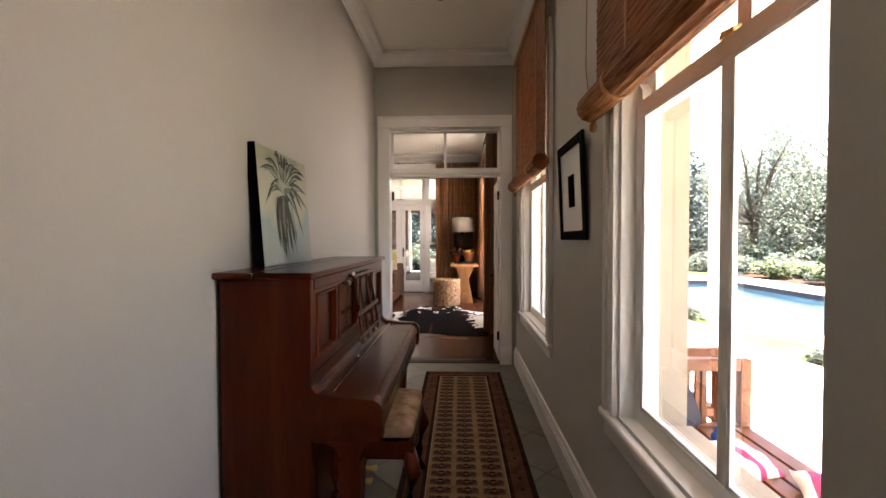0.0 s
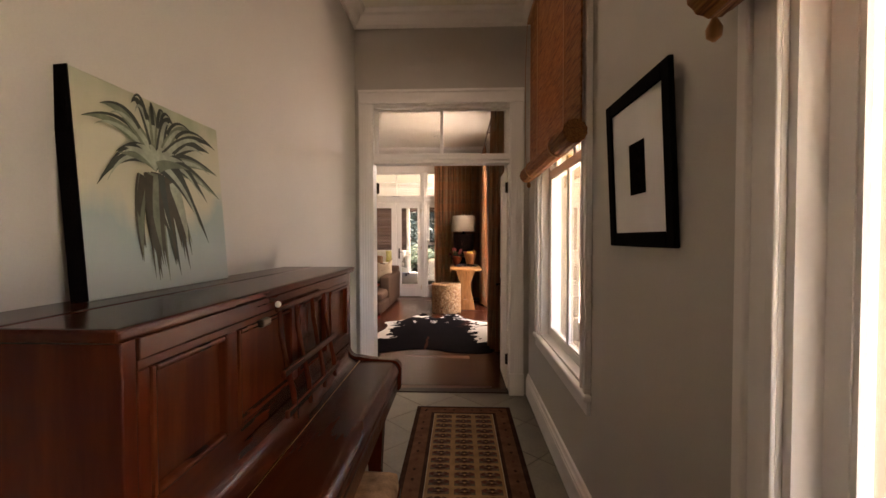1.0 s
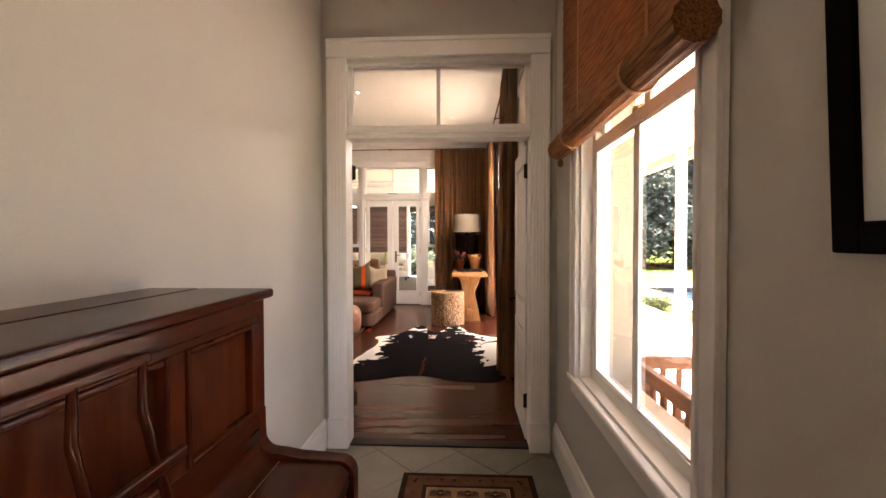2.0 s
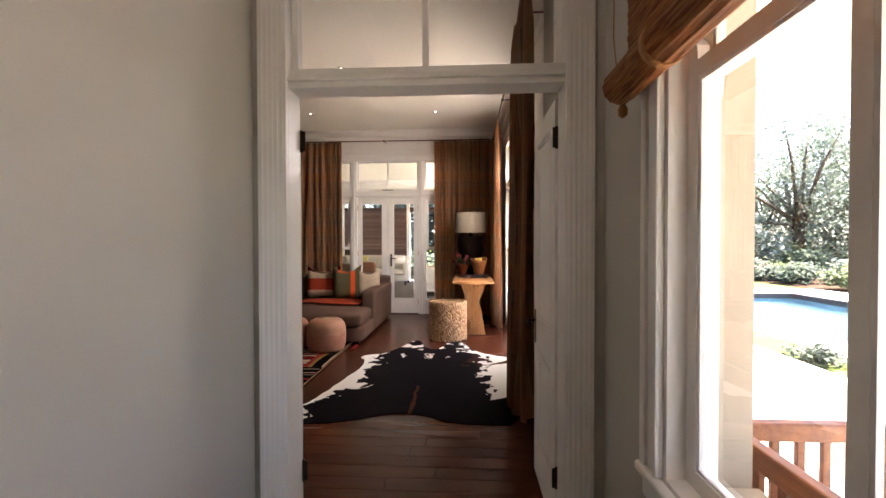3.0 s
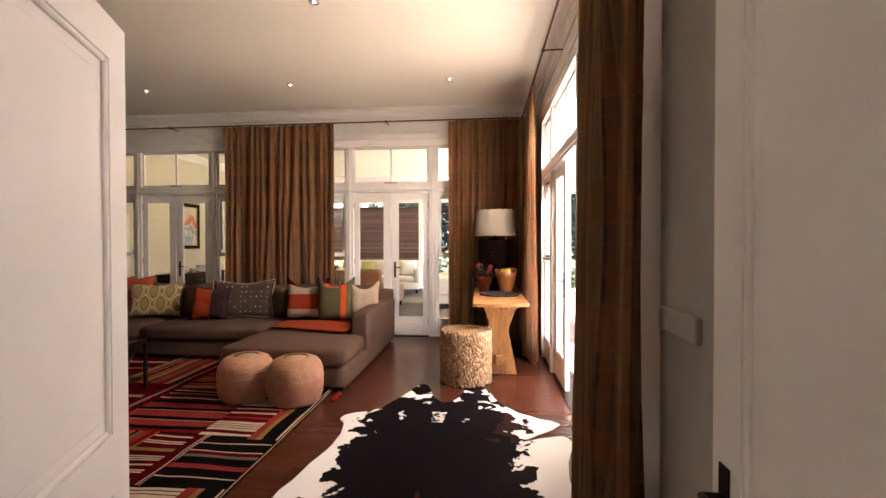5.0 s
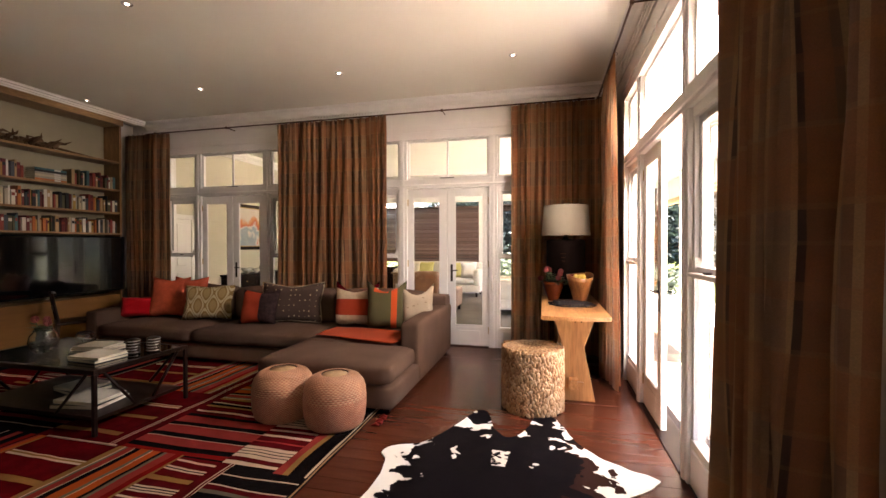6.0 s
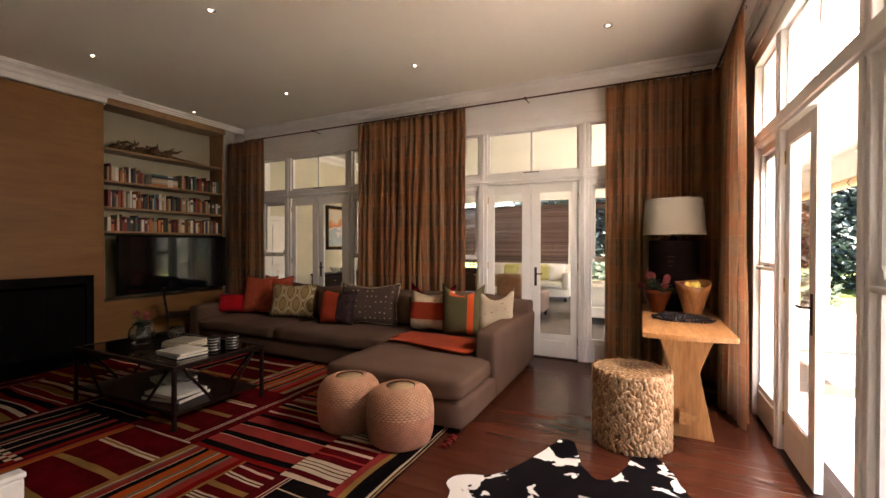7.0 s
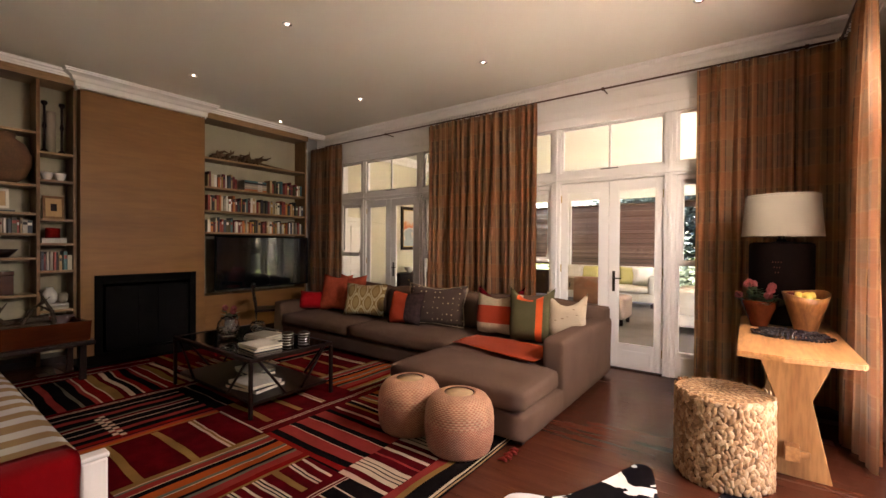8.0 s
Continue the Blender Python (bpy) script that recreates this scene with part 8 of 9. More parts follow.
# ---- rugs ----
def kilim():
    k = thing("kilim_rug", "patchwork kilim rug of striped red, black and cream panels", "rug")
    X0, X1, Y0, Y1 = -6.15, -1.115, 5.55, 9.92
    part("backing", boxes((X0, Y0, 0.0005, X1, Y1, 0.008), bevel=0.002, seg=1), BLACK_YARN, k)
    pal = [WINE_YARN, RED_YARN, BLACK_YARN, CREAM_YARN, TAN_YARN, ORANGE_YARN, PINK_YARN, GREEN_YARN]
    W, R, B, C, T, O, P, G = range(8)
    looks = {
        "broad": [(R, 0.05), (B, 0.065), (P, 0.11), (C, 0.006), (B, 0.065), (P, 0.125), (C, 0.006), (B, 0.065), (P, 0.11), (B, 0.055), (W, 0.06), (C, 0.03), (W, 0.08), (T, 0.03), (B, 0.05), (C, 0.015), (W, 0.09)],
        "fine": [(W, 0.05), (C, 0.014), (B, 0.010), (C, 0.014), (B, 0.012), (C, 0.014), (W, 0.07), (T, 0.045), (W, 0.075), (C, 0.015), (B, 0.012), (C, 0.015), (W, 0.06), (C, 0.02)],
        "warm": [(T, 0.05), (C, 0.010), (G, 0.022), (P, 0.065), (C, 0.008), (B, 0.05), (O, 0.075), (G, 0.03), (C, 0.006), (O, 0.065), (B, 0.03), (G, 0.03), (P, 0.085), (R, 0.06)],
        "plain": [(W, 0.14), (T, 0.06), (W, 0.27), (T, 0.055), (W, 0.21), (C, 0.022), (T, 0.02), (C, 0.012), (W, 0.20)],
        "dark": [(B, 0.11), (C, 0.010), (B, 0.09), (P, 0.06), (B, 0.10), (G, 0.035), (W, 0.05), (C, 0.012)],
        "pale": [(C, 0.03), (W, 0.055), (C, 0.045), (B, 0.010), (C, 0.03), (B, 0.012), (C, 0.028), (B, 0.010), (C, 0.045), (W, 0.075), (P, 0.022), (W, 0.075), (C, 0.03), (W, 0.07)],
        "bright": [(B, 0.08), (P, 0.035), (C, 0.015), (R, 0.09), (C, 0.012), (T, 0.08), (W, 0.05), (C, 0.045), (B, 0.06), (C, 0.014), (R, 0.06)],
        "lines": [(R, 0.06), (B, 0.018), (P, 0.03), (O, 0.05), (T, 0.018)],
        "edge": [(P, 0.065), (T, 0.045), (B, 0.115), (C, 0.025)],
        "wine": [(W, 0.07), (C, 0.009), (W, 0.018), (C, 0.009), (W, 0.08)],
    }
    rng = random.Random(14)
    # panels: x0, x1, y0, y1, look, stripes along x or y, first stripe
    rows = [
        (-1.395, -1.145, 7.56, 9.85, "edge", "y"), (-1.395, -1.145, 5.6, 6.90, "edge", "y"),
        (-1.83, -1.395, 7.60, 8.62, "pale", "x"), (-2.76, -1.83, 7.62, 8.62, "broad", "x"), (-2.96, -2.76, 7.62, 9.85, "wine", "y"),
        (-1.72, -1.145, 6.90, 7.56, "dark", "x"), (-1.83, -1.72, 6.90, 7.60, "wine", "y"), (-2.17, -1.83, 6.72, 7.60, "fine", "x"), (-2.77, -2.17, 6.60, 7.62, "warm", "y"), (-3.50, -2.77, 6.60, 7.62, "plain", "x"),
        (-1.83, -1.395, 5.6, 6.90, "pale", "x"), (-2.17, -1.83, 5.6, 6.72, "dark", "x"), (-3.50, -2.17, 5.6, 6.60, "broad", "x"),
        (-3.68, -3.50, 5.6, 7.62, "lines", "y"), (-4.50, -3.68, 6.62, 7.62, "dark", "y"), (-4.50, -3.68, 5.6, 6.62, "bright", "x"), (-4.62, -4.50, 5.6, 7.90, "wine", "y"),
        (-3.62, -2.96, 7.62, 8.72, "plain", "x"), (-4.50, -3.62, 7.62, 8.72, "dark", "x"),
        (-2.00, -1.395, 8.62, 9.85, "bright", "x"), (-2.76, -2.00, 8.62, 9.85, "warm", "x"), (-3.62, -2.96, 8.72, 9.85, "warm", "y"), (-4.50, -3.62, 8.72, 9.85, "plain", "x"),
        (-5.78, -4.62, 6.92, 7.90, "bright", "x"), (-5.78, -4.62, 5.6, 6.92, "dark", "x"), (-5.40, -4.50, 7.90, 8.90, "fine", "x"), (-5.40, -4.50, 8.90, 9.85, "dark", "y"),
        (-6.10, -5.78, 5.6, 7.90, "wine", "y"), (-6.10, -5.40, 7.90, 9.85, "plain", "x"),
    ]
    for n, (a, b, c, d, look_name, along) in enumerate(rows):
        bm = bmesh.new()
        seq = looks[look_name]
        pos, end = (c, d) if along == "x" else (a, b)
        i = 0
        zt = 0.0095 + 0.0004 * (n % 3)
        wav = rng.uniform(0, 6)

        def bend(p, q):
            return 0.022 * noise.noise(Vector((p * 2.6, q * 3.0, wav))) + 0.006 * noise.noise(Vector((p * 9, q * 6, wav + 4)))

        def lie(x, y):
            return zt + 0.003 + 0.003 * noise.noise(Vector((x * 5, y * 5, wav)))
        while pos < end - 0.002:
            mi, w = seq[i % len(seq)]
            nxt = min(end, pos + w * rng.uniform(0.93, 1.07))
            m = 20
            lo, hi = (a, b) if along == "x" else (c, d)
            prev = None
            for s in range(m + 1):
                t = lo + (hi - lo) * s / m
                o0 = bend(t, pos) if pos > (c if along == "x" else a) + 0.001 else 0
                o1 = bend(t, nxt) if nxt < end - 0.001 else 0
                ends = ((t, pos + o0), (t, nxt + o1)) if along == "x" else ((pos + o0, t), (nxt + o1, t))
                q = [bm.verts.new((x, y, lie(x, y))) for x, y in ends]
                if prev:
                    f = bm.faces.new((prev[0], q[0], q[1], prev[1]))
                    f.material_index = mi
                prev = q
            pos = nxt
            i += 1
        bmesh.ops.recalc_face_normals(bm, faces=bm.faces[:])
        if bm.faces and sum(f.normal.z for f in bm.faces) < 0:
            bmesh.ops.reverse_faces(bm, faces=bm.faces[:])
        tagged(part("woven_panel", bm, pal, k), kind="stuff")
    bm = bmesh.new()
    edge = [(-1.126 + 0.010 * noise.noise(Vector((0.3, 2.1 * y, 4.0))), y, 0.0125) for y in (5.6 + 0.085 * i for i in range(51))]
    tube(bm, edge, [0.005 + 0.002 * noise.noise(Vector((1.0, 7.0 * p[1], 2.0))) for p in edge], 6)
    part("binding", bm, RUNNER_FIELD, k, "cream stitched edge")
    part("binding", boxes((-3.50, 7.612, 0.0105, -2.80, 7.626, 0.0175)), CREAM_YARN, k, "cream stitched seam")
    bm = bmesh.new()
    for i in range(13):
        for j in range(2):
            if (i + j) % 2:
                x, y = -4.22 + 0.045 * i, 6.87 + 0.04 * j
                v = [bm.verts.new(q) for q in ((x, y, 0.0165), (x + 0.045, y, 0.0165), (x + 0.045, y + 0.04, 0.0165), (x, y + 0.04, 0.0165))]
                bm.faces.new(v)
    tagged(part("check_motif", bm, CREAM_YARN, k, "cream checks on black"), kind="stuff")
    bm = bmesh.new()
    for s in range(5):
        x, y = -1.03 + 0.012 * (s % 2), 8.42 + 0.045 * s
        tube(bm, [(x - 0.03, y, 0.008), (x + 0.01, y + 0.01, 0.02), (x + 0.04, y + 0.005, 0.014)], [0.004, 0.014, 0.01], 7)
    part("tassel", bm, PINK_YARN, k, "pink wool tassels")


kilim()


def cowhide():
    h = thing("cowhide_rug", "black and white cowhide rug on the wooden floor", "rug", pose(0.06, 7.45, 0.0))
    right = [(0.0, 1.04), (0.09, 1.06), (0.16, 1.2), (0.22, 1.46), (0.30, 1.53), (0.39, 1.50), (0.48, 1.27), (0.56, 1.04), (0.68, 0.88), (0.85, 0.75), (1.0, 0.67), (1.03, 0.60), (0.86, 0.42), (0.70, 0.29), (0.82, 0.33), (1.04, 0.40),
             (1.08, 0.25), (0.99, 0.0), (0.93, -0.4), (0.90, -0.9), (0.93, -1.15), (0.84, -1.31), (0.65, -1.34), (0.34, -1.30), (0.20, -1.21), (0.0, -1.15)]
    left = [(-0.1, 1.17), (-0.18, 1.46), (-0.26, 1.52), (-0.33, 1.42), (-0.45, 1.08), (-0.6, 0.80), (-0.79, 0.69), (-0.86, 0.59), (-0.77, 0.40), (-0.76, 0.1), (-0.85, -0.4), (-0.95, -0.9), (-1.07, -1.13), (-1.02, -1.28), (-0.87, -1.38), (-0.64, -1.37), (-0.36, -1.25), (-0.2, -1.18)]
    ring = right + left[::-1]
    n = len(ring)
    pts = []
    for i in range(n):
        p0, p1, p2, p3 = (Vector(ring[(i + k) % n]) for k in (-1, 0, 1, 2))
        for s in range(5):
            t = s / 5
            q = 0.5 * (2 * p1 + (p2 - p0) * t + (2 * p0 - 5 * p1 + 4 * p2 - p3) * t * t + (3 * p1 - p0 - 3 * p2 + p3) * t ** 3)
            q += Vector((noise.noise(Vector((q.x * 9, q.y * 9, 1))), noise.noise(Vector((q.x * 9, q.y * 9, 5))))) * 0.018
            pts.append((q.x, q.y))
    bm = bmesh.new()
    prism(bm, pts, "z", 0.0012, 0.008)
    part("hide", bm, HIDE, h)


cowhide()


# ---- downlights ----
DL = [(0.0, 10.15), (-2.24, 10.13), (-4.43, 10.15), (-6.5, 10.12), (-3.39, 8.22), (-5.55, 8.25), (-1.1, 8.22), (-1.0, 6.2), (-3.4, 6.2)]
first = None
for x, y in DL + [(0.35, 3.55), (0.35, 0.6)]:
    zc = HCEIL if y < 4.7 else LCEIL
    if first is None:
        first = thing("downlight", "small recessed ceiling downlight, switched on", "downlight", pose(x, y, zc), group="ceiling downlights")
        bm = bmesh.new()
        lathe(bm, [(0.023, -0.001), (0.048, -0.001), (0.048, -0.006), (0.040, -0.010), (0.031, -0.006)], 24)
        part("bezel", bm, STEEL, first)
        bm = bmesh.new()
        lathe(bm, [(0.022, -0.0015), (0.022, -0.004), (0.016, -0.006), (0.002, -0.007)], 20)
        part("bulb", bm, LAMPGLOW, first, "glowing bulb")
    else:
        copy_thing(first, pose(x, y, zc))

# ==== sun room beyond the glazed doors ====
def reed_screen(x0, x1, zb, zt):
    s = thing("reed_screen", "dark brown split-reed roll-down blind in the sun room", "blind", pose((x0 + x1) / 2, SY1 + 0.06, 0), group="reed blinds in the sun room")
    a = (x1 - x0) / 2
    bm = bmesh.new()
    rng = random.Random(int(x0 * 10))
    n = 120
    dz = (zt - zb) / n
    for i in range(n):
        z = zb + dz * i
        w = rng.uniform(0.92, 1.25)
        o = rng.uniform(-0.007, 0.007)
        prism(bm, [(o - 0.010, z + dz * 0.3), (o, z), (o + 0.008, z + dz * 0.2), (o + 0.008, z + dz * w * 0.8), (o, z + dz * w), (o - 0.010, z + dz * w * 0.7)], "x", -a, a)
    tagged(part("reed_weave", bm, BAMBOO, s), kind="stuff")
    for x in (-a * 0.6, 0, a * 0.6):
        part("cord", boxes((x - 0.004, -0.01, zb, x + 0.004, -0.007, zt)), DARKWOOD, s)
    bm = bmesh.new()
    rod(bm, (-a, 0, zt + 0.03), (a, 0, zt + 0.03), 0.035, 12)
    part("roll", bm, BAMBOO_DARK, s)


reed_screen(-6.88, -4.48, 0.95, 2.78)
reed_screen(-4.27, -1.81, 0.95, 2.78)
reed_screen(-1.67, 2.58, 2.66, 2.80)


def white_sofa(at, w, label, cushions):
    s = thing("white_sofa", label, "sofa", at)
    a = w / 2
    part("base", soft_block(-a, -0.45, 0.12, a, 0.45, 0.36, 0.04, 0.0, 6, 31), CREAM_FABRIC, s)
    part("seat_cushion", soft_block(-a + 0.18, -0.47, 0.362, a - 0.18, 0.22, 0.52, 0.06, 0.02, 8, 32), CREAM_FABRIC, s)
    part("backrest", soft_block(-a, 0.20, 0.36, a, 0.46, 1.0, 0.09, 0.02, 8, 33, 0.012), CREAM_FABRIC, s)
    for sx in (-1, 1):
        part("armrest", soft_block(min(sx * a, sx * (a - 0.2)), -0.46, 0.30, max(sx * a, sx * (a - 0.2)), 0.40, 0.80, 0.08, 0.01, 8, 34), CREAM_FABRIC, s)
        for sy in (-0.38, 0.38):
            part("foot", boxes((sx * (a - 0.1) - 0.03, sy - 0.03, 0, sx * (a - 0.1) + 0.03, sy + 0.03, 0.12)), DARKWOOD, s)


white_sofa(pose(-2.86, 17.75, 0), 2.7, "white slip-covered sofa below the reed blinds", 4)
for x, m, lab, sd in ((-3.72, CREAM_FABRIC, "cream scatter cushion on the white sofa", 1), (-3.28, LIME_CLOTH, "lime green scatter cushion on the white sofa", 2), (-2.24, LIME_CLOTH, "lime green scatter cushion on the white sofa", 3), (-1.90, WHITE_CLOTH, "white striped scatter cushion on the white sofa", 4)):
    c = thing("cushion", lab, "cushion", pose(x, 17.73, 0.53, -18, 0, 8 * (sd - 2)), group="cushions on the white sofa")
    part("cover", cushion_mesh(0.5, 0.5, 0.16, 10, sd + 50), m, c)
white_sofa(pose(-0.28, 14.75, 0, 0, 0, -90), 1.0, "white slip-covered armchair in the sun room", 0)


def leather_armchair():
    o = thing("armchair", "low tan leather armchair in the sun room", "armchair", pose(-2.02, 14.62, 0))
    part("seat_base", soft_block(-0.52, -0.28, 0.12, 0.46, 0.42, 0.56, 0.06, 0.02, 8, 41), TAUPE_LEATHER, o, "taupe upholstered base")
    part("backrest", soft_block(-0.54, -0.34, 0.40, 0.02, -0.12, 0.93, 0.05, 0.01, 8, 42), TAN_LEATHER, o, "tan leather back")
    for x in (-0.44, 0.38):
        for y in (-0.2, 0.34):
            part("foot", boxes((x - 0.03, y - 0.03, 0, x + 0.03, y + 0.03, 0.12), bevel=0.004), DARKWOOD, o)


leather_armchair()


def drawer_table():
    d = thing("side_table", "small oak side table with one drawer in the sun room", "side table", pose(-3.12, 15.5, 0))
    part("tabletop", boxes((-0.36, -0.26, 0.80, 0.36, 0.26, 0.835), bevel=0.006), PALE_OAK, d)
    part("apron", boxes((-0.32, -0.22, 0.55, 0.32, 0.22, 0.80)), PALE_OAK, d)
    dr = part("drawer", boxes((-0.27, -0.235, 0.57, 0.27, -0.22, 0.78), bevel=0.004), PALE_OAK, d)
    part("pull", boxes((0.14, -0.255, 0.62, 0.165, -0.235, 0.73), bevel=0.004), BLACKMETAL, dr, "dark metal pull")
    for x in (-0.29, 0.29):
        for y in (-0.19, 0.19):
            part("leg", boxes((x - 0.03, y - 0.03, 0, x + 0.03, y + 0.03, 0.55), bevel=0.004), PALE_OAK, d)


drawer_table()


def side_cabinet(at, w, label):
    c = thing("side_cabinet", label, "cabinet", at)
    part("carcass", boxes((-w / 2, -0.22, 0.08, w / 2, 0.22, 0.78), bevel=0.004), DARKWOOD_X, c)
    part("cabinet_top", boxes((-w / 2 - 0.03, -0.25, 0.78, w / 2 + 0.03, 0.24, 0.82), bevel=0.006), DARKWOOD_X, c)
    for k in range(3):
        x = -w / 2 + w * (k + 0.5) / 3
        d = part("drawer", boxes((x - w / 6 + 0.015, -0.235, 0.56, x + w / 6 - 0.015, -0.22, 0.74), bevel=0.004), DARKWOOD_X, c)
        bm = bmesh.new()
        rod(bm, (x, -0.26, 0.65), (x, -0.235, 0.65), 0.014, 10)
        part("knob", bm, BRASS, d)
    for x in (-w / 2 + 0.04, w / 2 - 0.04):
        for y in (-0.18, 0.18):
            part("leg", boxes((x - 0.025, y - 0.025, 0, x + 0.025, y + 0.025, 0.08)), DARKWOOD, c)


side_cabinet(pose(LX0 + 0.16, 14.6, 0, 0, 0, -90) @ pose(0, 0, 0, 0, 0, 180), 1.9, "dark wooden sideboard below the painting")
side_cabinet(pose(-5.35, 18.3, 0), 1.7, "dark wooden sideboard below the reed blind")
for y, s in ((14.25, 1.0), (14.6, 0.8), (14.95, 1.1)):
    vessel("bowl", "white ceramic bowl on the sideboard", pose(LX0 + 0.17, y, 0.82), [(0.05 * s, 0.0), (0.055 * s, 0.015), (0.11 * s, 0.08 * s), (0.14 * s, 0.15 * s), (0.13 * s, 0.15 * s), (0.10 * s, 0.08 * s), (0.02, 0.02)], CERAMIC, 22, "bowl")


def big_painting():
    p = thing("framed_painting", "large abstract red and cream painting in a black and gilt frame", "painting", pose(LX0 - 0.098, 14.68, 1.42))
    w, h, f = 0.98, 1.18, 0.085
    for r in ((0, -w / 2, 0, 0.04, -w / 2 + f, h), (0, w / 2 - f, 0, 0.04, w / 2, h), (0, -w / 2 + f, 0, 0.04, w / 2 - f, f), (0, -w / 2 + f, h - f, 0.04, w / 2 - f, h)):
        part("moulding", boxes(r, bevel=0.008), DARKWOOD, p)
    part("slip", boxes((0.002, -w / 2 + f, f, 0.03, w / 2 - f, f + 0.02), (0.002, -w / 2 + f, h - f - 0.02, 0.03, w / 2 - f, h - f), (0.002, -w / 2 + f, f + 0.02, 0.03, -w / 2 + f + 0.02, h - f - 0.02), (0.002, w / 2 - f - 0.02, f + 0.02, 0.03, w / 2 - f, h - f - 0.02)), BRASS, p, "gilt slip")
    part("picture", boxes((0.002, -w / 2 + f + 0.02, f + 0.02, 0.012, w / 2 - f - 0.02, h - f - 0.02)), ABSTRACT, p)


big_painting()


def plain_door():
    d = thing("door_3", "closed white panelled door in the sun room wall", "door", pose(LX0 - 0.098, 12.38, 0), kind="structure")
    part("door_case", boxes((0, -0.52, 0, 0.03, -0.42, 2.2), (0, 0.42, 0, 0.03, 0.52, 2.2), (0, -0.52, 2.1, 0.03, 0.52, 2.2), bevel=0.004), WHITE, d)
    part("leaf", boxes((0, -0.42, 0.01, 0.012, 0.42, 2.1)), WHITE, d)
    for y0, y1, z0, z1 in ((-0.34, -0.05, 1.1, 2.0), (0.05, 0.34, 1.1, 2.0), (-0.34, -0.05, 0.15, 0.95), (0.05, 0.34, 0.15, 0.95)):
        part("door_panel", boxes((0.008, y0, z0, 0.022, y1, z1), bevel=0.008), WHITE, d)


plain_door()


# ==== veranda furniture and garden ====
def veranda_bench(y0, y1, backed):
    b = thing("veranda_bench", "slatted teak bench against the house wall", "bench", pose(0, 0, -0.12), group="benches on the veranda")
    xb, xf = 1.62, 2.38
    for y in (y0, y1):
        ya, yb = y - 0.03, y + 0.03
        for x in (xb, xf - 0.07):
            part("leg", boxes((x, ya, 0, x + 0.07, yb, 0.82), bevel=0.008), TEAK, b)
        part("arm_rail", boxes((xb + 0.07, ya, 0.74, xf - 0.07, yb, 0.82), bevel=0.008), TEAK, b)
        part("arm_stretcher", boxes((xb + 0.07, ya + 0.01, 0.34, xf - 0.07, yb - 0.01, 0.40), bevel=0.005), TEAK, b)
        for k in range(5):
            x = xb + 0.14 + k * 0.105
            part("arm_slat", boxes((x, y - 0.012, 0.40, x + 0.035, y + 0.012, 0.74), bevel=0.003), TEAK, b)
    if backed:
        part("back_rail", boxes((xb, y0 + 0.03, 0.75, xb + 0.05, y1 - 0.03, 0.84), bevel=0.008), TEAK, b)
        part("back_stretcher", boxes((xb, y0 + 0.03, 0.40, xb + 0.05, y1 - 0.03, 0.46), bevel=0.005), TEAK, b)
    n = int((y1 - y0) / 0.13) if backed else 0
    for k in range(1, n):
        y = y0 + (y1 - y0) * k / n
        part("back_slat", boxes((xb + 0.01, y - 0.02, 0.46, xb + 0.035, y + 0.02, 0.75), bevel=0.003), TEAK, b)
    for k in range(6):
        x = xb + 0.06 + k * 0.117
        part("seat_slat", boxes((x, y0 + 0.03, 0.36, x + 0.10, y1 - 0.03, 0.385), bevel=0.004), TEAK, b)
    part("front_apron", boxes((xf - 0.05, y0 + 0.03, 0.28, xf - 0.02, y1 - 0.03, 0.36), bevel=0.004), TEAK, b)


veranda_bench(0.45, 2.52, False)
veranda_bench(2.78, 4.62, True)
for k, (x, y, m, lab, turn) in enumerate(((2.04, 1.88, [PINK_CLOTH, WHITE_CLOTH], "pink and white striped bench cushion", 20), (2.16, 1.55, [WHITE_CLOTH, PINK_CLOTH], "white and pink striped bench cushion", -24), (1.92, 2.34, [GREY_CLOTH], "dark grey bench cushion", 50))):
    c = thing("bench_cushion", lab, "cushion", pose(x, y, 0.265 if k < 2 else 0.27, -78 if k < 2 else -25, 0, turn), group="cushions on the veranda bench")
    part("cover", cushion_mesh(*((0.30, 0.30, 0.11) if k < 2 else (0.46, 0.46, 0.15)), 12, 70 + k, 0.0, (lambda u, v: int(u * 5) % 2) if k < 2 else None), m, c)
vessel("blue_bottle", "small bright blue bottle on the bench", pose(1.99, 2.20, 0.267), [(0.028, 0.0), (0.032, 0.012), (0.032, 0.075), (0.014, 0.10), (0.014, 0.125), (0.008, 0.125)], BLUE_PLASTIC, 14, "bottle")

